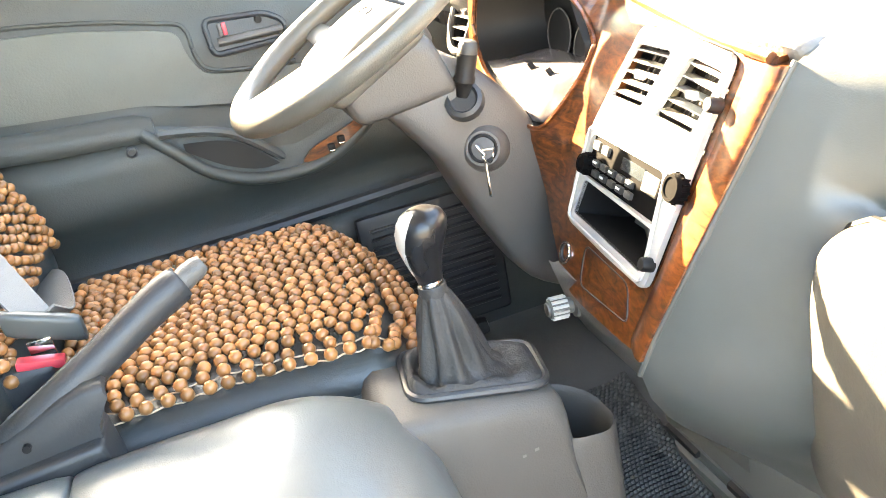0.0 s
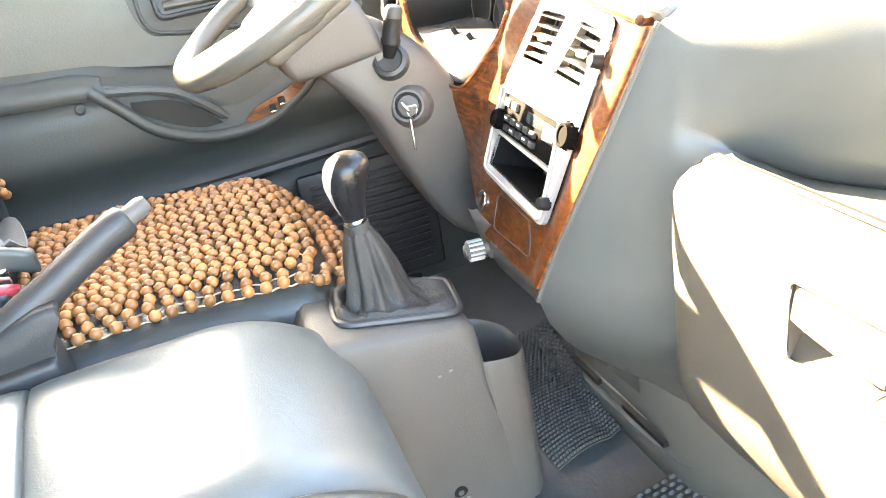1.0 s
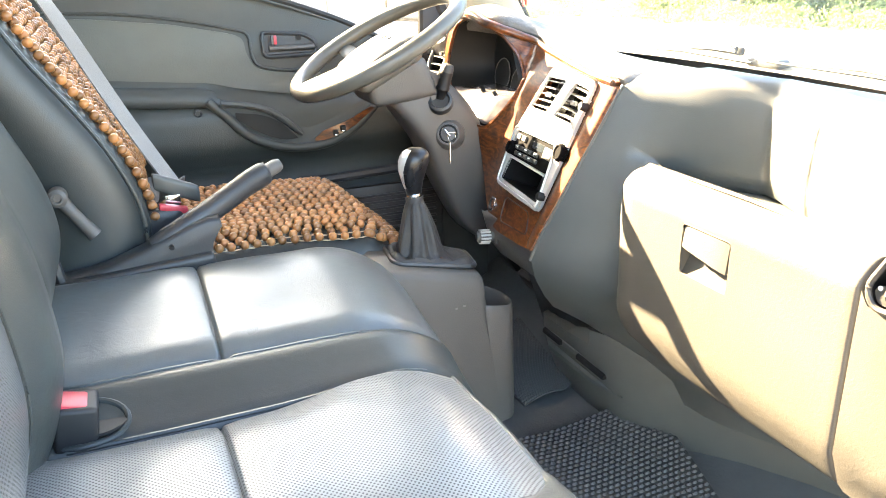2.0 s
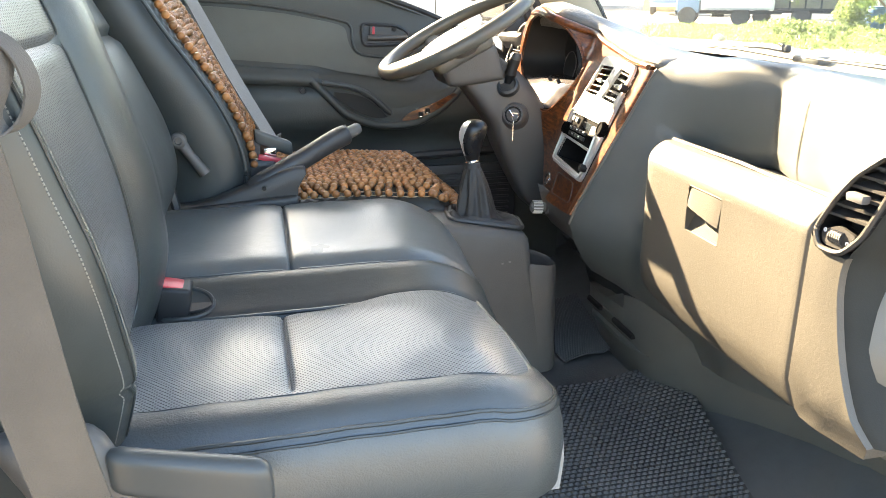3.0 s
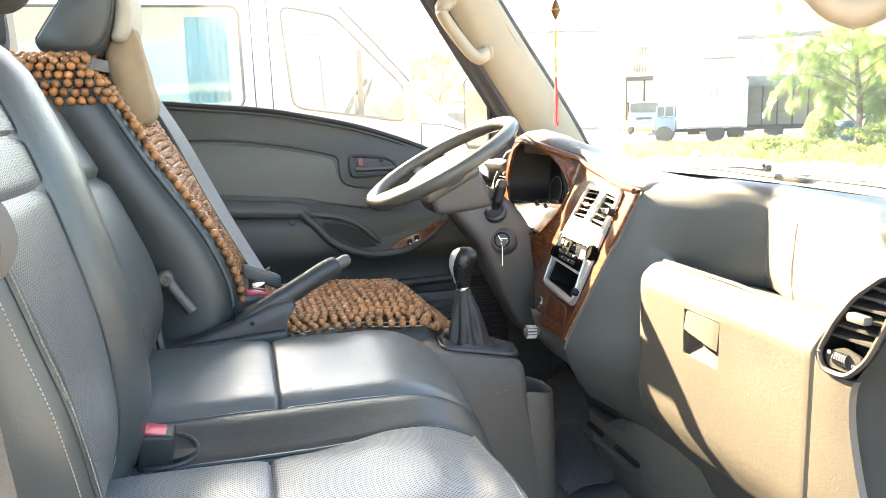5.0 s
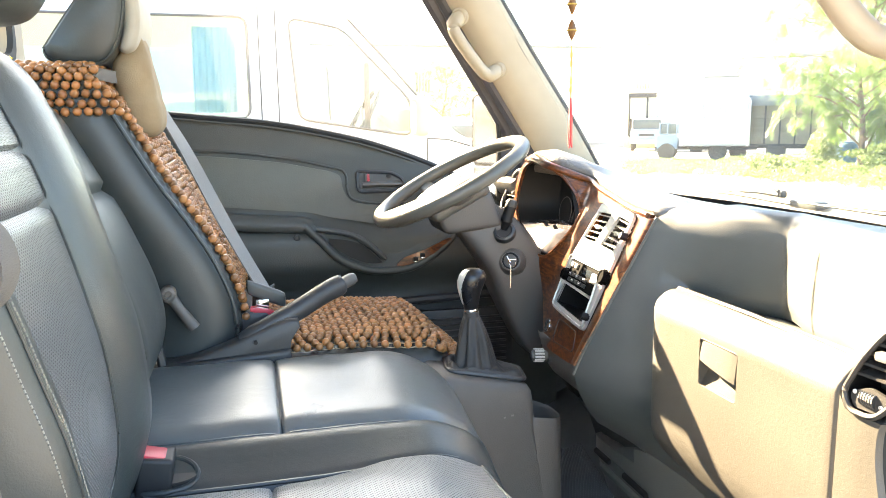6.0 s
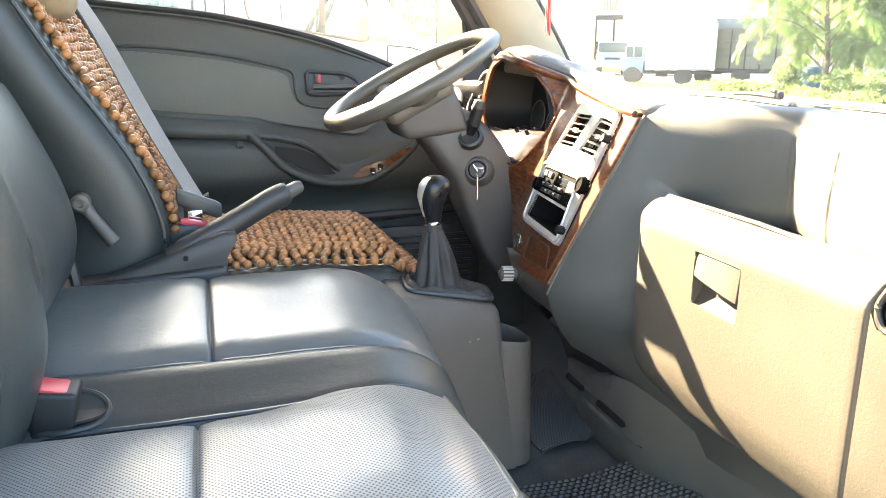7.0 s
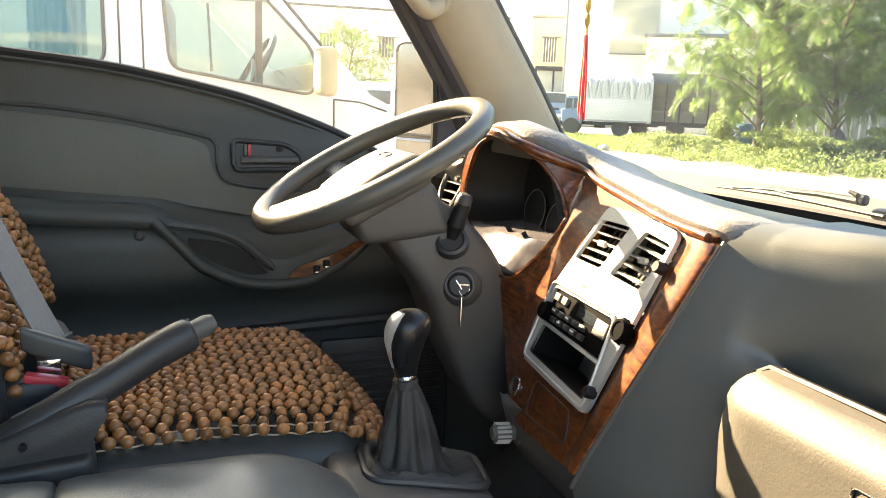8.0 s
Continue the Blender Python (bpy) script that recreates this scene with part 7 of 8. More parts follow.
def build_mirror():
    m = thing("door_mirror", (0.58, 1.50, 1.15), "tall dark-cased door mirror outside the window", "mirror")

    def turn(p):
        return (p.x - 0.62 * (p.y - 1.6), p.y, p.z)
    part("housing", soft(B(), (0.592, 1.60, 1.222), (0.030, 0.070, 0.142), 0.024, 10, turn), M_dark, m, "dark plastic housing")
    g = part("mirror_glass", soft(B(), (0.561, 1.60, 1.240), (0.003, 0.056, 0.104), 0.003, 6, turn), M_mirror, m, "reflecting glass")
    part("glass_rim", tube(B(), [turn(V((0.560, 1.6 + a, 1.240 + b))) for a, b in rounded_loop([(-0.058, -0.106), (0.058, -0.106), (0.058, 0.106), (-0.058, 0.106)], 0.022, 5)], 0.004, 6, loop=True), M_dark, g, "dark rim")
    part("lower_glass", soft(B(), (0.561, 1.60, 1.104), (0.003, 0.054, 0.022), 0.003, 6, turn), M_mirror, m, "small convex glass below")
    part("arm", tube(B(), [(0.595, 1.56, 1.11), (0.60, 1.45, 1.09), (0.61, 1.36, 1.07)], 0.014, 8), M_dark, m)


build_door()
build_mirror()

# ---- belts and small things ----
def strap(bm, pts, wdir, w, t=0.0014):
    rings = []
    pts = [V(p) for p in pts]
    for i, p in enumerate(pts):
        wd = V(wdir[i] if isinstance(wdir, list) else wdir).normalized() * w / 2
        d = (pts[min(len(pts) - 1, i + 1)] - pts[max(0, i - 1)]).normalized()
        n = d.cross(wd).normalized() * t
        rings.append([p + wd + n, p - wd + n, p - wd - n, p + wd - n])
    loft(bm, rings)
    bmesh.ops.recalc_face_normals(bm, faces=bm.faces[:])
    return bm


def build_belts():
    b = thing("driver_seat_belt", (-0.16, 0.79, 0.90), "grey webbing driver's seat belt fastened into its buckle", "seat belt")
    pts = sample([(-0.43, 1.235, 1.46), (-0.37, 1.11, 1.33), (-0.30, 1.0, 1.215), (-0.22, 0.885, 1.06), (-0.155, 0.80, 0.945)], 30)
    part("webbing", strap(B(), pts, (0.75, 0.30, -0.55), 0.047), M_belt, b)
    pts = sample([(-0.155, 0.80, 0.942), (-0.16, 0.90, 0.895), (-0.19, 1.05, 0.885), (-0.25, 1.20, 0.84)], 16)
    part("lap_webbing", strap(B(), pts, (0.8, 0, 0.4), 0.047), M_belt, b)
    part("tongue", soft(B(), (-0.150, 0.795, 0.936), (0.036, 0.008, 0.015), 0.006, 6, lambda p: (p.x, p.y, p.z - 0.42 * (p.x + 0.15))), M_bluegrey, b, "grey plastic tongue")
    part("tongue_plate", box(B(), (-0.158, 0.787, 0.915), (0.024, 0.003, 0.022), 0.001), M_chrome, b, "steel tongue plate")
    k = thing("belt_buckle", (-0.17, 0.775, 0.84), "dark belt buckle with a red release button", "buckle", "belt buckles")
    part("housing", soft(B(), (-0.175, 0.775, 0.865), (0.030, 0.013, 0.045), 0.01, 8, lambda p: (p.x + 0.3 * (p.z - 0.9), p.y, p.z)), M_dark, k)
    part("button", box(B(), (-0.160, 0.772, 0.908), (0.045, 0.016, 0.010), 0.003, 2, Matrix.Rotation(radians(14), 4, "Y")), M_red, k, "red button")
    # bench buckle in its moulded well
    k = thing("belt_buckle", (-0.30, 0.355, 0.80), "dark upright belt buckle with a red button between the cushions", "buckle", "belt buckles")
    part("housing", box(B(), (-0.316, 0.338, 0.796), (0.046, 0.050, 0.056), 0.006, 3, Matrix.Rotation(radians(8), 4, "Y")), M_buckle, k)
    part("button", box(B(), (-0.318, 0.338, 0.819), (0.035, 0.038, 0.016), 0.004, 2, Matrix.Rotation(radians(14), 4, "Y")), M_red, k, "red button")
    part("well", tube(B(), [(-0.312 + 0.040 * math.cos(j * math.tau / 28) * (1.25 if math.cos(j * math.tau / 28) > 0 else 0.9), 0.341 + 0.030 * math.sin(j * math.tau / 28), z_strip(-0.3, 0.341 + 0.030 * math.sin(j * math.tau / 28)) - 0.001) for j in range(28)], 0.004, 8, loop=True), M_leather, k, "dark moulded rim of the well")
    part("well_floor", lathe(B(), [(0.03, 0.0), (0.03, 0.003), (0.002, 0.004)], Matrix.Translation((-0.30, 0.342, z_strip(-0.30, 0.342) - 0.003)) @ Matrix.Diagonal((1.25, 0.95, 1, 1)), 20), M_buckle, k)
    # passenger's belt hanging by the door pillar
    p = thing("passenger_seat_belt", (-0.40, -0.22, 0.7), "brown-tan passenger seat belt hanging by the door pillar", "seat belt")
    pts = sample([(-0.405, -0.235, 1.50), (-0.385, -0.245, 1.30), (-0.357, -0.258, 1.14), (-0.346, -0.26, 1.04), (-0.337, -0.262, 0.96), (-0.322, -0.262, 0.86), (-0.302, -0.26, 0.72)], 40)
    part("webbing", strap(B(), [p + V((0.0, 0.0035 * noise.noise(V((p.z * 9, 0.3, 0))), 0)) for p in pts], [V((0.95, 0.15 + 0.5 * noise.noise(V((p.z * 6, 2.0, 0))), 0.25)) for p in pts], 0.049), M_belttan, p)
    loop = sample([(-0.40, -0.15, 1.225), (-0.372, -0.135, 1.206), (-0.356, -0.13, 1.196), (-0.346, -0.127, 1.180), (-0.343, -0.125, 1.158), (-0.351, -0.125, 1.138), (-0.364, -0.13, 1.128), (-0.370, -0.136, 1.140), (-0.362, -0.135, 1.160), (-0.357, -0.13, 1.180), (-0.366, -0.14, 1.200), (-0.40, -0.15, 1.215)], 36)
    part("loose_strap", strap(B(), loop, (0.5, 1, 0.1), 0.017, 0.001), M_buckstrap, p, "grey looped strap")


def build_pillow():
    p = thing("neck_pillow", (-0.36, 0.93, 1.30), "tan cloth neck pillow tied in front of the headrest", "pillow")
    bm = B()

    def f(q):
        t = (q.z - 1.342) / 0.10
        k = lerp(1.0, 0.60, smooth01(0.05, 1.0, t)) * (1 - 0.07 * math.exp(-((t + 0.22) / 0.10) ** 2))
        fold = 0.0022 * math.sin(7 * math.atan2(q.y - 0.93, q.x + 0.362) + 5 * t) * math.exp(-((t + 0.3) / 0.35) ** 2)
        return (-0.376 + (q.x + 0.362) * (k + fold * 12) + 0.012 * smooth01(0.3, -0.6, t) + 0.003 * noise.noise(q * 22), 0.93 + (q.y - 0.93) * k + 0.003 * noise.noise(q * 24), q.z - 0.006)
    soft(bm, (-0.362, 0.93, 1.342), (0.037, 0.080, 0.102), 0.036, 26, f)
    part("stuffing", bm, M_cloth, p, sharp=80)
    part("strap", strap(B(), sample([(-0.39, 0.868, 1.345), (-0.43, 0.848, 1.352), (-0.47, 0.842, 1.366), (-0.51, 0.855, 1.37)], 12), (0, 0, 1), 0.022), M_belt, p, "grey elastic strap")
    k = thing("ribbon", (-0.56, 0.77, 1.36), "small yellow knotted ribbon on the seat cover", "ribbon")
    rnd = random.Random(8)
    for j in range(6):
        d = V((rnd.uniform(-1, 1), rnd.uniform(-1, 0.2), rnd.uniform(-0.2, 1))).normalized()
        part("ribbon_loop", strap(B(), [V((-0.565, 0.765, 1.362)) + d * t * 0.02 + V((0, 0, 0.006 * math.sin(t * 3))) for t in (0, 0.4, 0.8, 1.2)], (0.3, 0.5, 0.4), 0.008, 0.0006), M_yellow, k)


def build_pendant():
    p = thing("hanging_charm", (0.389, 0.594, 1.70), "red tassel charm with brown beads hanging by the windscreen", "charm")
    x, y = 0.389, 0.594
    part("cord", tube(B(), [(x + 0.0006 * math.sin(k * 2), y, lerp(1.68, 1.29, k / 20)) for k in range(21)], 0.0012, 5), M_gold, p, "gold cord")
    for z, r in ((1.462, 0.0085), (1.418, 0.0088)):
        bm = B()
        lathe(bm, [(0.002, -0.017), (r * 0.7, -0.009), (r, -0.001), (r * 0.75, 0.008), (0.002, 0.017)], Matrix.Translation((x, y, z)), 10)
        bd = part("bead", bm, M_charm, p, "carved brown bead")
        part("bead_band", tube(B(), [(x + (r + 0.0008) * math.cos(k * math.tau / 12), y + (r + 0.0008) * math.sin(k * math.tau / 12), z - 0.001) for k in range(12)], 0.0014, 4, loop=True), M_gold, bd)
    for z in (1.375, 1.36, 1.33, 1.315):
        part("small_bead", lathe(B(), [(0.001, -0.008), (0.003, -0.003), (0.003, 0.003), (0.001, 0.008)], Matrix.Translation((x, y, z)), 8), M_gold, p)
    bm = B()
    rnd = random.Random(2)
    for k in range(16):
        a, r = rnd.uniform(0, math.tau), rnd.uniform(0.0005, 0.0032)
        tube(bm, [(x + 0.001 * math.cos(a), y + 0.001 * math.sin(a), 1.30), (x + r * math.cos(a), y + r * math.sin(a), 1.26), (x + 1.2 * r * math.cos(a), y + 1.2 * r * math.sin(a), 1.217 + rnd.uniform(-0.006, 0.006))], 0.0009, 4)
    part("tassel", bm, M_tassel, p, "red silk tassel")


build_belts()
build_pillow()
build_pendant()


# ---- floor mats ----
def rubber_mat(name, label, corners, curl, n, m):
    """A woven rubber mat: rows of raised cells on a thin sheet, over four corner points."""
    a, b, c, d = [V(p) for p in corners]

    def base(u, v):
        p = lerp(lerp(a, b, u), lerp(d, c, u), v)
        return p + V((0, 0, curl(u, v)))
    t = thing(name, (a + c) / 2, label, "floor mat", "rubber mats")
    bm = B()
    sheet(bm, base, 24, 24, (0, 0, -0.003))
    part("backing", bm, M_rubber, t)
    verts, faces = [], []
    for i in range(n):
        for j in range(m):
            u, v = (i + 0.5 + 0.5 * (j % 2)) / (n + 0.5), (j + 0.5) / m
            if u > 0.995:
                continue
            p = base(u, v)
            e1, e2 = (base(min(1, u + 0.02), v) - base(u - 0.02, v)).normalized(), (base(u, min(1, v + 0.02)) - base(u, v - 0.02)).normalized()
            nn = e1.cross(e2).normalized()
            if nn.z < 0:
                nn = -nn
            w, h = (b - a).length / n * 0.42, (d - a).length / m * 0.36
            s = len(verts)
            for x, y, z in ((-1, -0.5, 0.0008), (0, -1, 0.0008), (1, -0.5, 0.0008), (1, 0.5, 0.0008), (0, 1, 0.0008), (-1, 0.5, 0.0008), (0.45, 0, 0.0042), (-0.45, 0, 0.0042)):
                verts.append(p + e1 * x * w + e2 * y * h + nn * z)
            for q in ((0, 1, 7), (1, 6, 7), (1, 2, 6), (2, 3, 6), (3, 4, 6), (4, 7, 6), (4, 5, 7), (5, 0, 7)):
                faces.append([s + k for k in q])
    me = bpy.data.meshes.new("tread")
    me.from_pydata([tuple(v) for v in verts], [], faces)
    me.materials.append(M_rubber)
    ob = new("tread", me)
    ob.parent = t
    ob.matrix_parent_inverse = Matrix.Translation(-t.location)
    tagged(ob, kind="stuff")


rubber_mat("floor_mat", "dusty black woven rubber floor mat with one corner turned up", [(0.20, 0.56, 0.456), (0.632, 0.530, 0.456), (0.525, 0.02, 0.456), (0.18, 0.0, 0.456)],
           lambda u, v: 0.035 * smooth01(0.45, 1.0, u) ** 1.3 * smooth01(0.75, 0.0, v), 34, 50)
rubber_mat("floor_mat", "narrow black woven rubber mat strip beside the console", [(0.42, 0.98, 0.458), (0.60, 0.98, 0.458), (0.545, 0.655, 0.458), (0.43, 0.64, 0.458)],
           lambda u, v: 0.012 * math.sin(math.pi * u) * v + 0.012 * smooth01(0.8, 1.0, u), 20, 40)


# grille of the under-dash speaker or vent on the far kick wall
def build_far_panel():
    g = thing("footwell_grille", (0.40, 1.22, 0.62), "black ribbed footwell grille beyond the gear lever", "grille")
    part("backing", box(B(), (0.38, 1.24, 0.64), (0.26, 0.012, 0.26), 0.01), M_dark, g)
    for k in range(13):
        part("rib", box(B(), (0.38, 1.231, 0.54 + 0.017 * k), (0.22, 0.008, 0.006), 0.002, 1), M_dark, g)


build_far_panel()

# ---- outside ----
def build_wipers():
    for p0, p1 in (((0.872, 0.645, 1.096), (0.846, 0.90, 1.097)), ((0.86, 0.10, 1.092), (0.862, 0.56, 1.100))):
        w = thing("wiper", p0, "black windscreen wiper with a capped pivot resting below the glass", "wiper", "wipers")
        a, b = V(p0), V(p1)
        part("arm", tube(B(), [a + V((0, 0, 0.012)), lerp(a, b, 0.25) + V((0.004, 0, 0.013)), lerp(a, b, 0.62) + V((0.002, 0, 0.009))], [0.0055, 0.0042, 0.003], 8), M_rubberblk, w)
        bl = part("blade", tube(B(), [a + V((-0.02, -0.06, 0.0)), lerp(a, b, 0.5) + V((-0.006, 0, 0.004)), b], [0.003, 0.0034, 0.002], 6), M_rubberblk, w)
        part("bridge", tube(B(), [lerp(a, b, 0.3) + V((-0.006, 0, 0.005)), lerp(a, b, 0.55) + V((-0.003, 0, 0.010)), lerp(a, b, 0.85) + V((-0.004, 0, 0.004))], 0.0018, 6), M_palerubber, bl)
        pv = part("pivot", soft(B(), a + V((0.004, -0.004, 0.014)), (0.007, 0.008, 0.008), 0.005, 7), M_rubberblk, w, "black pivot cap")
        part("lug", tube(B(), [a + V((-0.002, 0.0, 0.020)), a + V((-0.004, 0.012, 0.024))], [0.004, 0.003], 8), M_rubberblk, pv)
        part("mount", soft(B(), a + V((0.03, -0.05, -0.004)), (0.018, 0.04, 0.009), 0.007, 7), M_bluegrey, w, "grey moulded mount")


def build_van():
    """A white van parked alongside, seen through the driver's window."""
    v = thing("parked_van", (0.0, 3.3, GROUND), "white van with dusty side windows parked alongside", "van")
    Y, Y2 = 2.62, 4.25
    # the unseen roofline is shaped to stop or pass sun into the cab
    side = [(-3.4, -0.05), (-3.4, 1.2), (-3.36, 2.0), (-3.25, 2.3), (-2.9, 2.38), (-1.25, 2.46), (-1.08, 2.46), (-0.87, 2.42), (-0.78, 2.22), (-0.62, 2.02), (-0.45, 1.93), (0.05, 1.86),
            (0.28, 1.70), (0.43, 1.535), (0.56, 1.38), (0.65, 1.31), (0.74, 1.215), (0.82, 1.175), (1.25, 1.07), (1.38, 0.9), (1.42, 0.2), (1.40, -0.05)]

    def lean(z):
        return 0.10 * smooth01(1.15, 1.86, z)

    def yy(z, d):
        return Y + lean(z) - d
    wins = [[(-2.9, 1.30), (-1.75, 1.29), (-1.75, 1.70), (-2.9, 1.70)], [(-1.55, 1.29), (-0.14, 1.285), (-0.14, 1.70), (-1.55, 1.70)],
            [(0.058, 1.280), (0.335, 1.238), (0.535, 1.206), (0.538, 1.355), (0.395, 1.505), (0.25, 1.66), (0.03, 1.70)]]
    loops = [rounded_loop(w, 0.045, 4) for w in wins]
    body = part("side_panel", plate(B(), side, lambda a, b, d: (a, yy(b, -d), b), 0.03, holes=loops, cuts=0), M_white, v, sharp=35)
    part("side_panel", plate(B(), side, lambda a, b, d: (a, Y2 - lean(b) - d, b), 0.03, holes=loops, cuts=0), M_white, v, sharp=35)
    # roof, screen surround, bonnet and tail between the two sides
    for nm, i0, i1, mat in (("tail", 0, 3, M_white), ("roof", 3, 11, M_white), ("windscreen", 11, 15, M_vanglass), ("bonnet", 15, 18, M_white), ("nose", 18, 21, M_white)):
        bm = B()
        loft(bm, [[(x, lerp(Y + lean(z) + 0.004, Y2 - lean(z) - 0.004, k / 6), z + 0.02 * math.sin(math.pi * k / 6)) for x, z in side[i0:i1 + 1]] for k in range(7)], closed=False, caps=False)
        part(nm, bm, mat, v, sharp=40)
    part("cabin_floor", box(B(), (-1.0, 3.43, 0.45), (4.6, 1.5, 0.06), 0.01), M_grey2, v)
    for k, w in enumerate(loops):
        bm = B()
        plate(bm, w, lambda a, b, d: (a, yy(b, -0.008 + d), b), 0.005)
        wn_ = part("side_window", bm, M_vanglass, v, "dusty side window")
        wn_.visible_shadow = False
        bm = B()
        tube(bm, [(p.x, yy(p.y, 0.003), p.y) for p in w], 0.006, 6, loop=True)
        part("rubber", bm, M_palerubber, wn_, "rubber surround, paled for the bright haze over the van")
        bm = B()
        plate(bm, w, lambda a, b, d: (a, Y2 - lean(b) - 0.02 + d, b), 0.005)
        far = part("side_window", bm, M_vanglass, v)
        far.visible_shadow = False
    part("window_divider", box(B(), (0.346, yy(1.37, 0.004), 1.375), (0.024, 0.012, 0.28), 0.003), M_palerubber, v, "dark window divider")
    part("sash", tube(B(), [(0.19, yy(1.28, -0.02), 1.275), (0.185, yy(1.5, -0.02), 1.5)], 0.004, 6), M_palerubber, v, "thin sliding sash edge")
    for y in (2.98, 3.75):
        s = part("van_seat", soft(B(), (0.02, y, 1.22), (0.07, 0.22, 0.30), 0.06, 8), M_grey2, v, "grey seat backrest inside")
        part("headrest", soft(B(), (0.0, y, 1.60), (0.05, 0.13, 0.09), 0.04, 8), M_grey2, s)
    part("van_dash", soft(B(), (0.52, 3.43, 1.12), (0.12, 0.72, 0.10), 0.05, 8), M_grey, v, "grey dashboard inside")
    sw = part("van_wheel", tube(B(), [V((0.36, 3.0, 1.26)) + V((0.09 * math.sin(k * math.tau / 28), 0.19 * math.cos(k * math.tau / 28), 0.16 * math.sin(k * math.tau / 28))) for k in range(28)], 0.013, 8, loop=True), M_dark, v, "dark steering wheel inside")
    for a in (0.5, 2.6, 4.7):
        part("spoke", tube(B(), [(0.375, 3.0, 1.245), V((0.36, 3.0, 1.26)) + V((0.09 * math.sin(a), 0.19 * math.cos(a), 0.16 * math.sin(a)))], 0.011, 6), M_dark, sw)
    for x in (-1.65, -0.094, -0.024):
        bm = B()
        tube(bm, [(x, yy(z, 0.001), z) for z in (0.1, 0.6, 1.15, 1.25, 1.35, 1.45, 1.55, 1.65, 1.75)], 0.003, 6)
        part("panel_gap", bm, M_dark, body, "dark door gap")
    part("panel_gap", tube(B(), [(0.604, yy(z, 0.0), z) for z in (0.1, 0.6, 1.1, 1.195)], 0.003, 4), M_dark, body, "dark wing gap")
    part("panel_gap", tube(B(), [(0.604, yy(1.195, 0.0), 1.195), (0.70, yy(1.19, 0), 1.188), (0.80, yy(1.16, 0), 1.158)], 0.003, 4), M_dark, body, "dark bonnet gap")
    bm = B()
    tube(bm, [(0.565, yy(1.375, 0), 1.378), (0.43, yy(1.535, 0), 1.537), (0.28, yy(1.7, 0), 1.702)], 0.006, 6)
    part("pillar_edge", bm, M_palerubber, v, "dark screen seal")
    for z in (0.55, 1.02):
        part("crease", tube(B(), [(-3.35, Y - 0.001, z), (1.2, Y - 0.001, z)], 0.008, 5), M_white, body)
    m = part("mirror", soft(B(), (0.548, Y - 0.11, 1.288), (0.030, 0.07, 0.082), 0.024, 8), M_cream, v, "cream mirror housing")
    part("mirror_arm", tube(B(), [(0.553, Y - 0.09, 1.23), (0.575, Y - 0.02, 1.225), (0.58, Y + 0.03, 1.235)], 0.012, 8), M_cream, m)
    part("curtain", sheet(B(), lambda a, b: (lerp(-0.36, -0.19, a), yy(lerp(1.31, 1.66, b), -0.03) + 0.004 * math.sin(a * 40), lerp(1.31, 1.66, b)), 24, 2, (0, 0.0012, 0)), M_teal, v, "teal curtain in the window")
    for x in (-2.6, 0.75):
        ty = part("tyre", tube(B(), [(x + 0.27 * math.cos(k * math.tau / 24), Y + 0.05, GROUND + 0.33 + 0.27 * math.sin(k * math.tau / 24)) for k in range(24)], 0.075, 8, loop=True), M_rubberblk, v)
        part("hub", lathe(B(), [(0.2, 0.0), (0.2, 0.05), (0.08, 0.07), (0.03, 0.07)], axis_m((x, Y + 0.03, GROUND + 0.33), (0, -1, 0)), 16), M_silver, ty)


def blocks(t, m0):
    """A function that adds bevelled blocks as parts of t, in the frame m0."""
    def blk(nm, c, s, mat, bev=0.03, parent=t, label=""):
        bm = B()
        box(bm, (0, 0, 0), s, bev, 2)
        bmesh.ops.transform(bm, matrix=m0 @ Matrix.Translation(c), verts=bm.verts[:])
        return part(nm, bm, mat, parent, label)
    return blk


def truck_wheel(t, m0, x, y, r=0.38):
    bm = B()
    m = m0 @ Matrix.Translation((x, y, r)) @ Matrix.Rotation(radians(90), 4, "X")
    lathe(bm, [(r * 0.62, 0.11), (r * 0.9, 0.11), (r, 0.07), (r, -0.07), (r * 0.9, -0.11), (r * 0.62, -0.11)], m, 24)
    w = part("tyre", bm, M_tyre, t)
    bm = B()
    lathe(bm, [(r * 0.64, 0.10), (r * 0.5, 0.03), (r * 0.25, 0.05), (r * 0.12, 0.09), (r * 0.02, 0.09)], m, 18)
    lathe(bm, [(r * 0.64, -0.10), (r * 0.5, -0.03), (r * 0.25, -0.05), (r * 0.02, -0.05)], m, 18)
    part("rim", bm, M_grey2, w, "dusty steel rim")


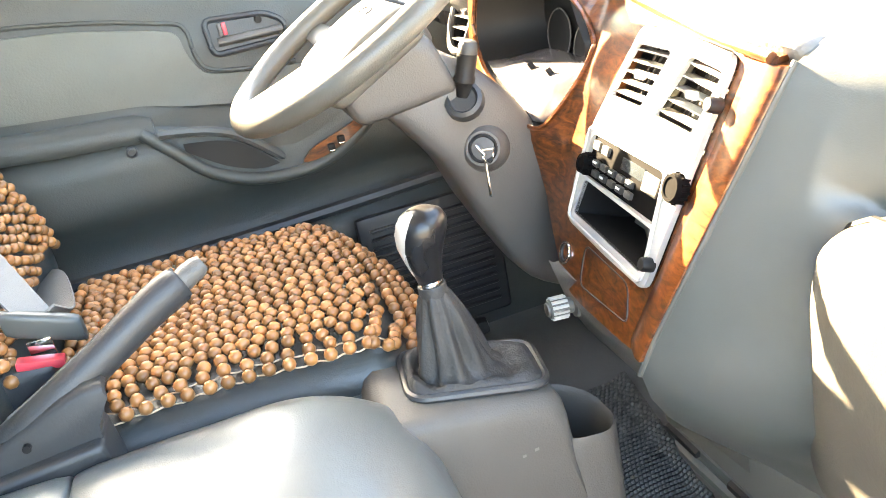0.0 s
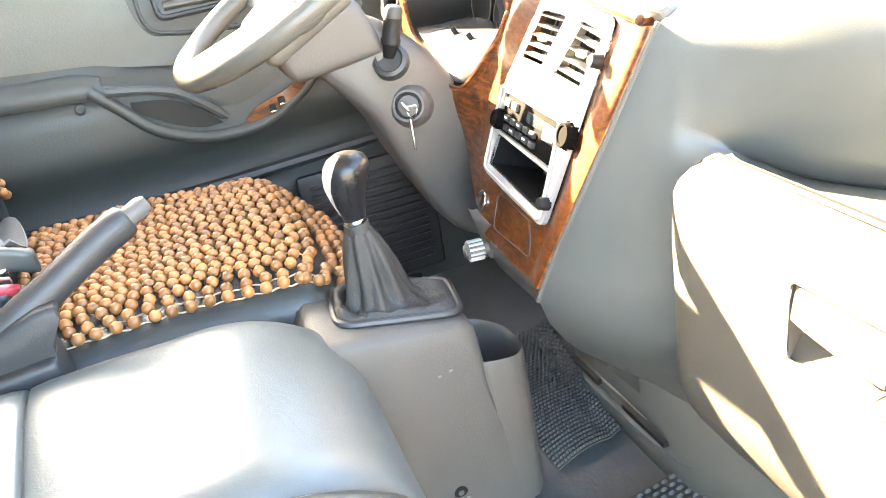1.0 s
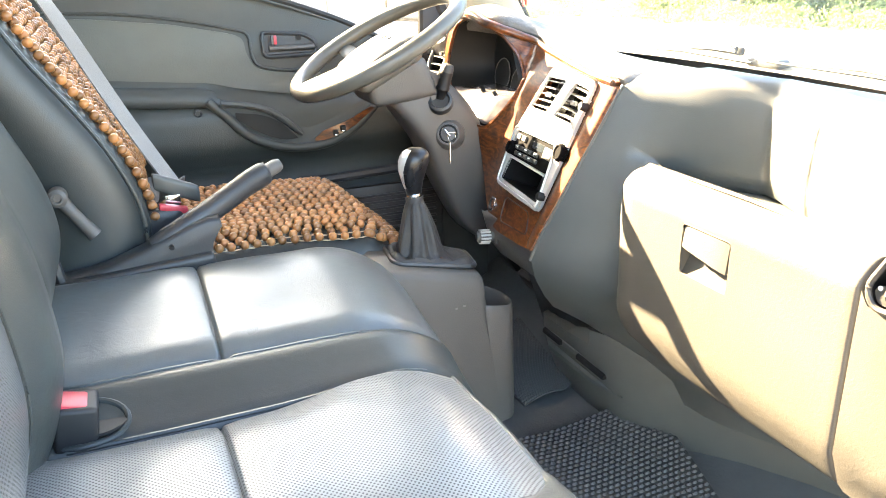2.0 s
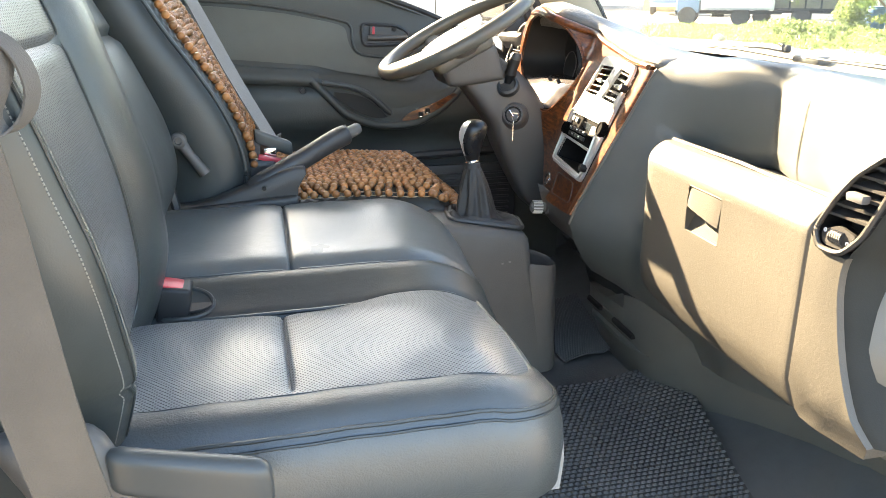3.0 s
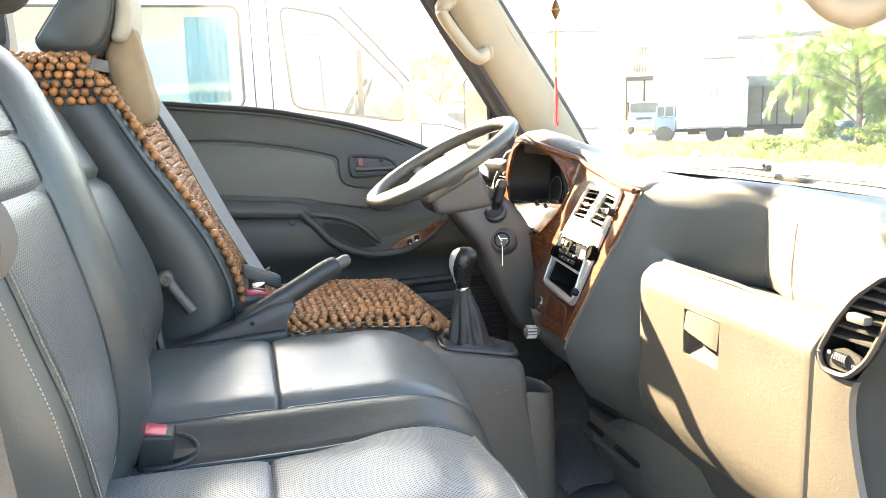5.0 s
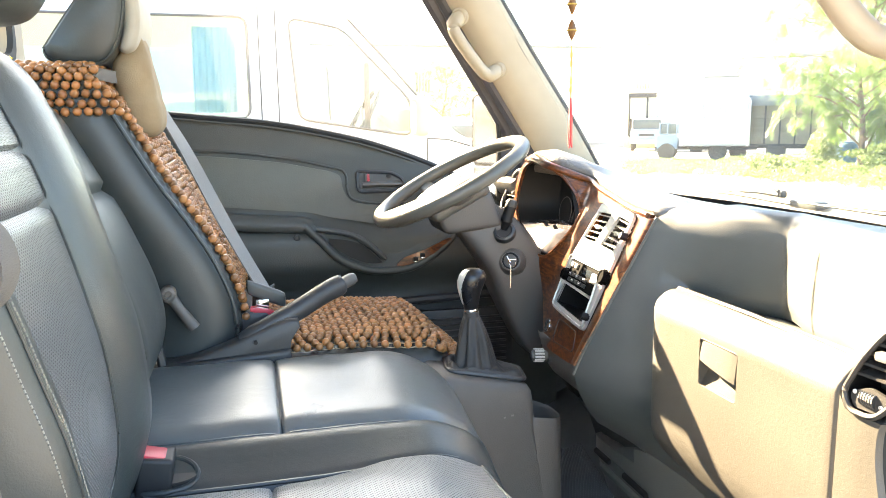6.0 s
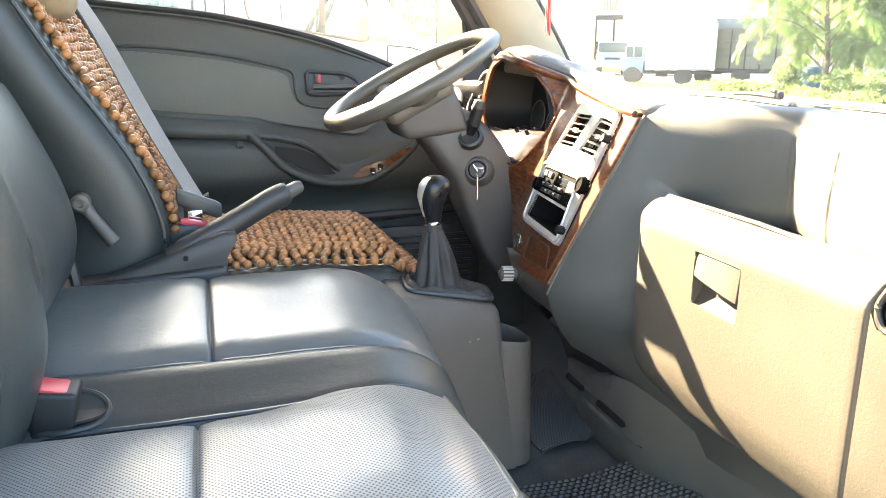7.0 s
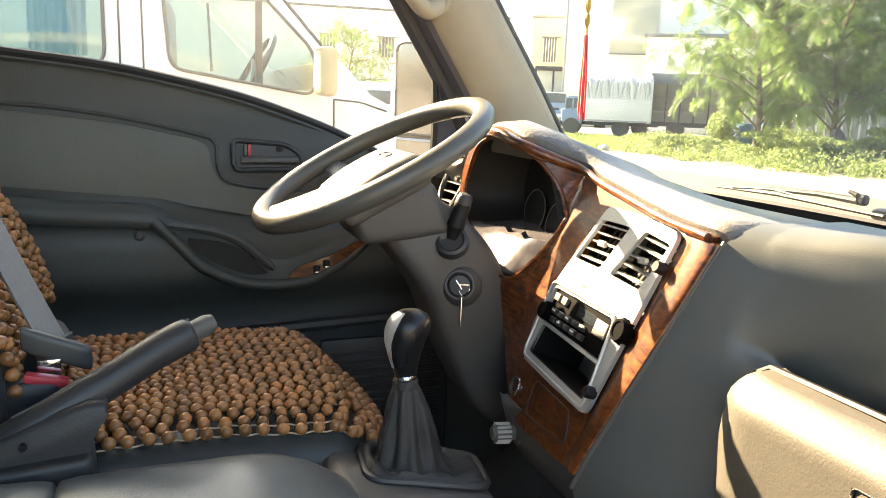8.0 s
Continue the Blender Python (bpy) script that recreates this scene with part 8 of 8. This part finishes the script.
def build_tarp_truck(at, yaw):
    t = thing("tarp_truck", at, "small blue-cabbed truck with a white bed under a creased tarpaulin", "truck", "parked trucks")
    m0 = Matrix.Translation(at) @ Matrix.Rotation(radians(yaw), 4, "Z")
    blk = blocks(t, m0)
    L, z0, z1, h = 2.75, 0.64, 1.64, 2.50
    for y in (-0.9, 0.9):
        sd = blk("side_board", (0, y, (z0 + z1) / 2), (L, 0.05, z1 - z0), M_white, 0.012)
        blk("rail", (0, y * 1.02, z0 + 0.03), (L, 0.05, 0.07), M_grey2, 0.01, sd)
        for x in (-1.3, 1.3):
            blk("stanchion", (x, y * 1.03, (z0 + z1) / 2), (0.06, 0.05, z1 - z0), M_white, 0.01, sd)
    for x in (-L / 2, L / 2):
        blk("end_board", (x, 0, (z0 + z1) / 2), (0.05, 1.76, z1 - z0), M_white, 0.012)
    blk("bed_floor", (0, 0, z0 + 0.05), (L - 0.06, 1.7, 0.06), M_dark, 0.01)

    def tarp(u, v):
        x = lerp(-L / 2 - 0.02, L / 2 + 0.02, u)
        p = curve_at([(-0.94, z1 - 0.04, 0), (-0.94, z1 + 0.35, 0), (-0.90, h - 0.14, 0), (-0.45, h, 0), (0, h + 0.05, 0), (0.45, h, 0), (0.9, h - 0.14, 0), (0.94, z1 + 0.3, 0), (0.94, z1 - 0.04, 0)], v)
        a = math.sin(math.pi * smooth01(0.0, 0.36, v)) if v < 0.5 else math.sin(math.pi * smooth01(1.0, 0.64, v))
        k = 0
        for q, (f, ph, sl) in enumerate(((3.3, 0.2, 2.2), (5.1, 1.7, -3.1), (7.7, 0.9, 4.0), (12.3, 2.2, -1.4))):
            k += (1 - abs(math.sin(math.pi * (f * u + ph + sl * 0.35 * v)))) ** 7 * (0.10, 0.085, 0.06, 0.04)[q]
        dip = 0.05 * math.sin(u * 19 + 1) + 0.03 * math.sin(u * 41)
        return m0 @ V((x, p.x * (1 - k * (0.25 + a)), p.y + dip * smooth01(z1 + 0.1, h, p.y) - k * 0.4))
    bm = B()
    sheet(bm, tarp, 170, 48, (0, 0, -0.01))
    part("tarpaulin", bm, M_tarp, t, "creased pale tarpaulin", sharp=60)
    for x in (-1.0, 0.0, 1.0):
        bm = B()
        tube(bm, [m0 @ V(p) for p in ((x, -0.86, z1 - 0.3), (x, -0.86, h - 0.32), (x, 0, h - 0.16), (x, 0.86, h - 0.32), (x, 0.86, z1 - 0.3))], 0.02, 6)
        part("hoop", bm, M_dark, t)
    blk("chassis_rail", (0.3, -0.4, 0.52), (L + 1.3, 0.09, 0.12), M_dark, 0.01)
    blk("chassis_rail", (0.3, 0.4, 0.52), (L + 1.3, 0.09, 0.12), M_dark, 0.01)
    for x in (-0.9, 0.45, 1.1):
        blk("cross_member", (x, 0, 0.58), (0.08, 1.7, 0.08), M_dark, 0.01)
    blk("tool_box", (0.75, -0.7, 0.42), (0.5, 0.3, 0.22), M_dark, 0.02)
    blk("side_guard", (0.55, -0.88, 0.36), (0.95, 0.03, 0.05), M_grey2, 0.008)
    blk("side_guard", (0.15, -0.88, 0.50), (0.05, 0.03, 0.3), M_grey2, 0.008)
    fl = blk("mud_flap", (-0.72, -0.72, 0.36), (0.03, 0.42, 0.5), M_tyre, 0.006)
    blk("mud_guard", (-0.45, -0.90, 0.60), (0.3, 0.03, 0.12), M_white, 0.01, fl)
    # cab
    c0 = L / 2 + 0.55
    cab = blk("cab_lower", (c0, 0, 0.80), (0.92, 1.62, 0.62), M_cab, 0.10)
    blk("cab_roof", (c0 - 0.12, 0, 1.62), (0.62, 1.46, 0.08), M_cab, 0.035)
    for x in (c0 - 0.40, c0 - 0.02, c0 + 0.30):
        for y in (-0.74, 0.74):
            blk("pillar", (x, y, 1.35), (0.06, 0.06, 0.52), M_cab, 0.015, cab)
    for y in (-0.745, 0.745):
        blk("cab_window", (c0 - 0.06, y, 1.36), (0.64, 0.02, 0.42), M_truckglass, 0.006)
    blk("windscreen", (c0 + 0.33, 0, 1.36), (0.03, 1.4, 0.44), M_truckglass, 0.01)
    blk("door_mirror", (c0 + 0.42, -0.95, 1.38), (0.06, 0.14, 0.26), M_dark, 0.02, cab)
    blk("bumper", (c0 + 0.44, 0, 0.52), (0.10, 1.6, 0.16), M_dark)
    for x in (-0.16, c0):
        for y in (-0.72, 0.72):
            truck_wheel(t, m0, x, y)
    truck_wheel(t, m0, -0.98, -0.55, 0.36)


def build_stake_truck(at, yaw):
    t = thing("stake_truck", at, "truck with a dark-covered slatted stake bed behind the tree", "truck", "parked trucks")
    m0 = Matrix.Translation(at) @ Matrix.Rotation(radians(yaw), 4, "Z")
    blk = blocks(t, m0)
    L, h = 4.2, 2.86
    blk("bed_floor", (0, 0, 0.66), (L, 1.75, 0.10), M_dark, 0.01)
    for y in (-0.86, 0.86):
        blk("drop_side", (0, y, 0.93), (L, 0.05, 0.46), M_stake, 0.012)
        for k in range(3):
            blk("slat", (0, y, 1.32 + 0.24 * k), (L, 0.035, 0.10), M_stake, 0.01)
        for k in range(8):
            blk("post", (lerp(-L / 2 + 0.05, L / 2 - 0.05, k / 7), y * 1.04, 1.70), (0.07, 0.05, 2.0), M_dark, 0.01)
    bm = B()
    sheet(bm, lambda u, v: m0 @ (V((lerp(-L / 2 - 0.05, L / 2 + 0.05, u), 0, 0)) + curve_at([(0, -0.92, 2.28 - 0.08 * math.sin(u * 15)), (0, -0.92, 2.55), (0, -0.86, h - 0.1), (0, 0, h + 0.03 * math.sin(u * 21)), (0, 0.86, h - 0.1), (0, 0.92, 2.3)], v)), 60, 16, (0, 0, -0.012))
    part("cover", bm, M_slate, t, "dark weathered cover")
    blk("end_curtain", (L / 2 - 0.03, 0, 1.9), (0.03, 1.66, 1.7), M_slate, 0.01)
    blk("lining", (0, 0.80, 1.6), (L - 0.1, 0.02, 1.6), M_stake, 0.004)
    blk("chassis_rail", (0, 0, 0.55), (L, 0.8, 0.12), M_dark, 0.01)
    for x in (1.0, -1.5):
        for y in (-0.72, 0.72):
            truck_wheel(t, m0, x, y)


def build_covered_truck(at, yaw):
    t = thing("covered_truck", at, "grey light truck with a dark-framed covered bed, facing the yard", "truck", "parked trucks")
    m0 = Matrix.Translation(at) @ Matrix.Rotation(radians(yaw), 4, "Z")
    blk = blocks(t, m0)
    # bed with a dark frame, a rounded black cap and dull panes, behind the cab
    blk("bed_floor", (-1.2, 0, 0.85), (3.2, 2.0, 0.12), M_dark, 0.01)
    cap = blk("cap", (-1.1, 0, 3.18), (3.3, 2.2, 0.26), M_dark, 0.10)
    for x in (0.38, -2.7):
        for y in (-1.02, -0.02, 1.02):
            blk("post", (x, y, 2.0), (0.08, 0.09, 2.3), M_dark, 0.01)
        blk("cross_bar", (x, 0, 1.80), (0.06, 2.0, 0.10), M_dark, 0.01)
        for y in (-0.52, 0.50):
            blk("pane", (x - 0.02, y, 2.45), (0.02, 0.92, 1.25), M_dullpane, 0.004, t, "dull yellowed pane")
    for y in (-1.05, 1.05):
        blk("side_cloth", (-1.15, y, 2.0), (3.0, 0.02, 2.1), M_slate, 0.004)
    cab = blk("cab", (0.95, 0, 0.92), (0.95, 1.75, 0.70), M_cab, 0.12)
    blk("cab_roof", (0.86, 0, 1.82), (0.8, 1.6, 0.08), M_white, 0.03)
    blk("windscreen", (1.22, 0, 1.52), (0.06, 1.55, 0.5), M_truckglass, 0.02)
    for y in (-0.78, 0.78):
        blk("pillar", (1.2, y, 1.52), (0.08, 0.07, 0.56), M_white, 0.015, cab)
        blk("headlight", (1.42, y * 0.82, 0.86), (0.04, 0.24, 0.16), M_silver, 0.02, cab)
    blk("grille", (1.42, 0, 0.92), (0.03, 0.85, 0.12), M_dark, 0.01, cab)
    blk("bumper", (1.44, 0, 0.55), (0.10, 1.75, 0.2), M_white, 0.03)
    blk("chassis_rail", (-0.8, 0, 0.62), (3.8, 0.8, 0.14), M_dark, 0.01)
    for x in (0.95, -1.9):
        for y in (-0.76, 0.76):
            truck_wheel(t, m0, x, y)


def build_far_car(at, yaw, mat, label):
    t = thing("parked_car", at, label, "car", "cars beyond the van")
    m0 = Matrix.Translation(at) @ Matrix.Rotation(radians(yaw), 4, "Z")
    prof = [(-2.0, 0.35), (-2.05, 0.8), (-1.98, 1.15), (-1.75, 1.70), (-1.5, 1.82), (0.3, 1.84), (0.75, 1.62), (1.15, 1.18), (1.95, 0.98), (2.1, 0.7), (2.08, 0.35)]
    bm = B()
    loft(bm, [[m0 @ V((x * k, y * (1 - 0.14 * smooth01(1.1, 1.8, z)), z)) for x, z in prof] for y, k in ((-0.86, 0.97), (-0.80, 1.0), (0.80, 1.0), (0.86, 0.97))])
    bmesh.ops.recalc_face_normals(bm, faces=bm.faces[:])
    part("body", bm, mat, t, sharp=30)
    blk = blocks(t, m0)
    for y in (-0.80, 0.80):
        blk("side_window", (-0.35, y, 1.44), (2.1, 0.06, 0.40), M_truckglass, 0.02)
    bm = B()
    box(bm, (0, 0, 0), (0.05, 1.35, 0.5), 0.02)
    bmesh.ops.transform(bm, matrix=m0 @ pose(0.98, 0, 1.42, 0, -42, 0), verts=bm.verts[:])
    part("windscreen", bm, M_truckglass, t)
    blk("rear_window", (-1.90, 0, 1.42), (0.06, 1.3, 0.38), M_truckglass, 0.02)
    for x in (-1.3, 1.35):
        for y in (-0.78, 0.78):
            truck_wheel(t, m0, x, y, 0.32)


def leaf_cloud(bm, rnd, centre, size, count, leaf):
    for _ in range(count):
        while True:
            p = V((rnd.uniform(-1, 1), rnd.uniform(-1, 1), rnd.uniform(-1, 1)))
            if 0.25 < p.length < 1:
                break
        p = V(centre) + V((p.x * size[0], p.y * size[1], p.z * size[2]))
        a = V((rnd.uniform(-1, 1), rnd.uniform(-1, 1), rnd.uniform(-1.2, 0.3))).normalized()
        b = a.cross(V((rnd.uniform(-1, 1), rnd.uniform(-1, 1), rnd.uniform(-1, 1)))).normalized()
        s = leaf * rnd.uniform(0.6, 1.3)
        vs = [bm.verts.new(q) for q in (p - a * s, p + b * s * 0.35, p + a * s, p - b * s * 0.35)]
        bm.faces.new(vs)


def frond(vs, fs, rnd, p, d, length, leaf):
    """A drooping feathered leaf: pairs of narrow leaflets along an arched stalk."""
    side = d.cross(V((0, 0, 1)))
    side = side.normalized() if side.length > 0.01 else V((1, 0, 0))
    q = p.copy()
    n = 7
    step = d.normalized() * (length / n)
    for k in range(n):
        step = (step + V((0, 0, -0.16 * length / n))).normalized() * (length / n)
        q = q + step
        for s in (-1, 1):
            w = (side * s + step.normalized() * 0.55 + V((0, 0, rnd.uniform(-0.55, 0.05)))).normalized() * leaf * (1.1 - 0.5 * k / n) * rnd.uniform(0.8, 1.2)
            u = step.normalized() * leaf * 0.20
            i = len(vs)
            vs += [q, q + w * 0.5 + u, q + w, q + w * 0.5 - u]
            fs.append((i, i + 1, i + 2, i + 3))


def build_tree(at, height, spread, seed, label, limbs=26, fronds=70, low=0.22, leaf=0.085, reach=0.34):
    rnd = random.Random(seed)
    t = thing("tree", at, label, "tree", "yard trees")
    base = V(at)
    trunk = [base + V((0.0, 0.0, -0.05)), base + V((0.10, 0.05, height * 0.2)), base + V((-0.06, 0.1, height * 0.42)), base + V((0.15, 0, height * 0.7)), base + V((0.1, 0, height * 0.95))]
    line = sample([tuple(p) for p in trunk], 14)
    bm = B()
    tube(bm, line, [0.10 * (1 - 0.062 * k) for k in range(14)], 9)
    part("trunk", bm, M_bark, t)
    vs, fs = [], []
    for k in range(limbs):
        z = lerp(low * 0.6, 0.92, (k + rnd.random()) / limbs)
        a = k * 2.4 + rnd.uniform(-0.5, 0.5)
        s = V(curve_at([tuple(p) for p in trunk], z))
        w = spread * (0.45 + 0.65 * math.sin(math.pi * min(1, z * 0.95 + 0.05))) * rnd.uniform(0.65, 1.1)
        tip = s + V((math.cos(a) * w, math.sin(a) * w, height * rnd.uniform(0.08, 0.22)))
        mid = lerp(s, tip, 0.5) + V((rnd.uniform(-0.15, 0.15), rnd.uniform(-0.15, 0.15), height * 0.05))
        pts = sample([tuple(s), tuple(lerp(s, mid, 0.5) + V((0, 0, 0.05))), tuple(mid), tuple(tip)], 9)
        bm = B()
        tube(bm, pts, [0.034 * (1 - z * 0.5) * (1 - 0.1 * j) + 0.003 for j in range(9)], 6)
        for j in range(3, 9):
            p = V(pts[j])
            for b in range(3):
                d = V((rnd.uniform(-1, 1), rnd.uniform(-1, 1), rnd.uniform(-0.5, 0.7))).normalized() * spread * rnd.uniform(0.14, 0.34)
                q = p + d
                tube(bm, [p, p + d * 0.5 + V((0, 0, 0.04)), q], [0.008, 0.006, 0.003], 4)
                for f in range(max(1, fronds // 18)):
                    e = p + d * rnd.uniform(0.35, 1.05) + V((rnd.uniform(-0.08, 0.08), rnd.uniform(-0.08, 0.08), rnd.uniform(-0.08, 0.08)))
                    frond(vs, fs, rnd, e, (d.normalized() + V((rnd.uniform(-1, 1), rnd.uniform(-1, 1), rnd.uniform(-0.6, 0.3)))), reach * rnd.uniform(0.7, 1.3), leaf)
        part("limb", bm, M_bark, t)
    me = bpy.data.meshes.new("crown")
    me.from_pydata([tuple(q) for q in vs], [], fs)
    me.materials.append(M_leaf)
    me.transform(Matrix.Translation(-base))
    ob = new("crown", me)
    ob.parent = t
    tagged(ob, "feathery drooping light green foliage")


def polar(az, dist):
    return -0.06 + dist * math.cos(radians(az)), -0.14 + dist * math.sin(radians(az))


def build_bushes():
    rnd = random.Random(11)
    bm = B()
    for k in range(760):
        az = rnd.uniform(38.0, 62.0)
        near = lerp(21.3, 26.0, smooth01(43, 60, az))
        d = near + 0.6 * math.sin(az * 5.1) + 0.5 * math.sin(az * 11.7) + rnd.random() ** 1.3 * (34.5 - near)
        if rnd.random() < 0.5 * smooth01(0.1, 0.8, math.sin(az * 2.3 + d * 1.1)):
            continue
        x, y = polar(az, d)
        s = rnd.uniform(0.25, 0.7)
        tall = 0.10 + 0.30 * smooth01(57, 52, az) * rnd.random() + 0.12 * smooth01(46, 42, az) * rnd.random()
        leaf_cloud(bm, rnd, (x, y, GROUND + tall * 0.5), (s, s, tall), 120, rnd.choice((0.035, 0.05, 0.065)))
    solo("undergrowth", bm, M_grass, "low yellow-green weeds and creepers on the verge", "weeds", kind="stuff", sharp=180)
    spots = ((49.0, 26.5, 0.62, 1.72, "tall green bush overgrown with creepers"), (52.2, 25.2, 0.9, 0.75, "low leafy green bush on the verge"), (50.3, 24.6, 0.8, 0.62, "low leafy green bush on the verge"), (46.4, 24.4, 1.0, 0.85, "low leafy green bush on the verge"),
             (44.0, 22.8, 1.1, 0.95, "yellow-green leafy bush at the verge"), (42.0, 22.6, 0.8, 0.8, "yellow-green leafy bush at the verge"), (45.3, 26.5, 0.9, 1.15, "leafy green bush beside the tree"), (39.8, 24.0, 0.9, 1.1, "leafy green bush beside the tree"))
    for az, d, s, h, lab in spots:
        bm = B()
        x, y = polar(az, d)
        for j in range(16):
            z = rnd.random() ** 0.8
            r = s * math.sqrt(max(0.05, 1 - z * z)) * rnd.uniform(0.3, 0.9)
            a = rnd.uniform(0, math.tau)
            leaf_cloud(bm, rnd, (x + r * math.cos(a), y + r * math.sin(a), GROUND + h * (0.10 + 0.82 * z)), (s * 0.34, s * 0.34, h * 0.13), 190, 0.06)
        solo("bush", bm, M_grass, lab, "bush", "yard bushes", sharp=180)
    for az, d, s in ((52.6, 25.0, 0.17), (47.5, 25.6, 0.22), (42.9, 23.4, 0.2), (57.0, 25.4, 0.14)):
        x, y = polar(az, d)
        bm = soft(B(), (x, y, GROUND + s * 0.5), (s, s * 0.8, s * 0.6), s * 0.4, 6, lambda p: (p.x + 0.03 * math.sin(p.y * 31), p.y, p.z + 0.03 * math.sin(p.x * 27)))
        solo("stone", bm, M_concrete, "pale broken stone among the weeds", "stone", "stones on the verge")


def build_buildings():
    def house(name, label, az, dist, s, mat, wins=(), roof=M_concrete, lip=0.2):
        cx, cy = polar(az, dist + s[1] / 2)
        h = thing(name, (cx, cy, GROUND), label, "building")
        m = Matrix.Translation((cx, cy, GROUND)) @ Matrix.Rotation(radians(az - 90), 4, "Z")
        blk = blocks(h, m)
        wall = blk("wall", (0, 0, s[2] / 2), s, mat, 0.03)
        blk("roof", (0, 0, s[2] + 0.09), (s[0] + 2 * lip, s[1] + 2 * lip, 0.16), roof, 0.03)
        for wx, wz, ww, wh in wins:
            w = blk("window", (wx, -s[1] / 2 - 0.01, wz), (ww, 0.08, wh), M_truckglass, 0.01, h, "dark barred window")
            for k in range(6):
                blk("bar", (wx - ww / 2 + ww * k / 5, -s[1] / 2 - 0.06, wz), (0.05, 0.03, wh), M_concrete, 0.005, w)
            blk("lintel", (wx + 0.06, -s[1] / 2 - 0.10, wz + wh / 2 + 0.06), (ww + 0.35, 0.2, 0.09), M_slate, 0.01, w)
            blk("sill", (wx, -s[1] / 2 - 0.06, wz - wh / 2 - 0.04), (ww + 0.15, 0.14, 0.07), M_concrete, 0.01, w)
        return h, wall, blk, m
    h, wall, blk, m = house("house", "pale yellow rendered house behind the trucks", 61.1, 52.0, (2.5, 4.0, 6.5), M_yellowwall, [(-0.12, 4.5, 0.85, 1.5)], M_slate, 0.08)
    blk("side_strip", (1.06, -2.02, 3.25), (0.34, 0.06, 6.4), M_grey2, 0.01)
    h, wall, blk, m = house("warehouse", "large white rendered warehouse with an olive shutter", 54.3, 46.0, (9.6, 6.0, 13.0), M_whitewall)
    blk("shutter", (-0.95, -3.04, 6.55), (2.55, 0.08, 4.9), M_olive, 0.01, h, "pale olive metal panel")
    blk("shutter_sill", (-0.95, -3.08, 4.07), (2.75, 0.14, 0.07), M_slate, 0.01)
    blk("side_strip", (-4.72, -3.02, 6.0), (0.12, 0.05, 12.0), M_grey2, 0.01)
    h, wall, blk, m = house("annexe", "low white annexe beside the warehouse", 48.2, 42.0, (9.4, 3.0, 4.75), M_whitewall, [(-1.3, 3.2, 1.4, 1.2), (1.6, 3.2, 1.4, 1.2)], M_slate, 0.15)
    h, wall, blk, m = house("workshop", "white metal-clad workshop behind the trees", 40.5, 34.0, (9.0, 3.0, 2.9), M_grey2, [], M_slate, 0.2)
    for k in range(30):
        blk("cladding_rib", (-4.35 + 0.3 * k, -1.53, 1.45), (0.07, 0.05, 2.8), M_whitewall, 0.008, wall)
    # extra width is an added pale backdrop that brightens the van's windows
    h, wall, blk, m = house("far_house", "pale rendered building beyond the van, widened to brighten its windows", 86.0, 60.0, (48.0, 5.0, 7.5), M_whitewall, [(9.5, 4.8, 1.2, 1.4), (14.0, 4.8, 1.2, 1.4)], M_slate, 0.2)
    for az, d in ((47.7, 27.6), (46.3, 28.4), (45.8, 27.9)):
        x, y = polar(az, d)
        b = thing("barrel", (x, y, GROUND), "blue plastic barrel among the bushes", "barrel", "blue barrels")
        part("drum", lathe(B(), [(0.27, 0), (0.29, 0.05), (0.3, 0.3), (0.29, 0.33), (0.3, 0.36), (0.3, 0.62), (0.29, 0.65), (0.3, 0.68), (0.28, 0.92), (0.24, 0.95)], Matrix.Translation((x, y, GROUND)), 16), M_blue, b)
        part("lid", lathe(B(), [(0.25, 0.94), (0.25, 0.98), (0.05, 0.99)], Matrix.Translation((x, y, GROUND)), 16), M_blue, b)
    x, y = polar(41.9, 24.6)
    m = Matrix.Translation((x, y, GROUND + 0.62)) @ Matrix.Rotation(radians(20), 4, "Z") @ Matrix.Rotation(radians(80), 4, "X")
    ty = thing("old_tyre", (x, y, GROUND), "worn black tyre leaning among the weeds", "tyre")
    part("casing", lathe(B(), [(0.22, 0.08), (0.34, 0.10), (0.40, 0.06), (0.40, -0.06), (0.34, -0.10), (0.22, -0.08), (0.22, 0.08)], m, 22), M_tyre, ty)
    part("wall_inner", lathe(B(), [(0.21, 0.02), (0.06, 0.03), (0.02, 0.03)], m, 16), M_dark, ty)
    part("prop", box(B(), (x, y, GROUND + 0.14), (0.3, 0.4, 0.28), 0.04), M_dark, ty, "dark block under the tyre")


build_wipers()
build_van()
tx, ty_ = polar(56.2, 35.3)
build_tarp_truck((tx, ty_, GROUND), 146)
tx, ty_ = polar(50.6, 36.2)
build_stake_truck((tx, ty_, GROUND), 141)
tx, ty_ = polar(60.85, 47.0)
build_covered_truck((tx, ty_, GROUND), 240)
build_far_car((5.9, 21.5, GROUND), 78, M_white, "white car parked beyond the van")
build_far_car((7.6, 26.5, GROUND), 70, M_silver, "silver car parked beyond the van")
for az, d, h, s, seed, lab, limbs, fr in ((46.9, 24.6, 6.6, 2.4, 21, "slender feathery light-leaved tree beside the yard", 30, 200), (42.3, 26.0, 7.2, 2.9, 22, "tall light-leaved tree with drooping foliage", 34, 250),
                                           (37.6, 26.5, 7.0, 2.9, 23, "bushy light green yard tree", 32, 270), (45.0, 31.0, 7.4, 2.8, 25, "leafy tree at the back of the yard", 28, 200), (75.5, 40.0, 4.6, 2.6, 24, "leafy tree beyond the parked van", 26, 100)):
    tx, ty_ = polar(az, d)
    build_tree((tx, ty_, GROUND), h, s, seed, lab, limbs, fr)
build_bushes()
build_buildings()
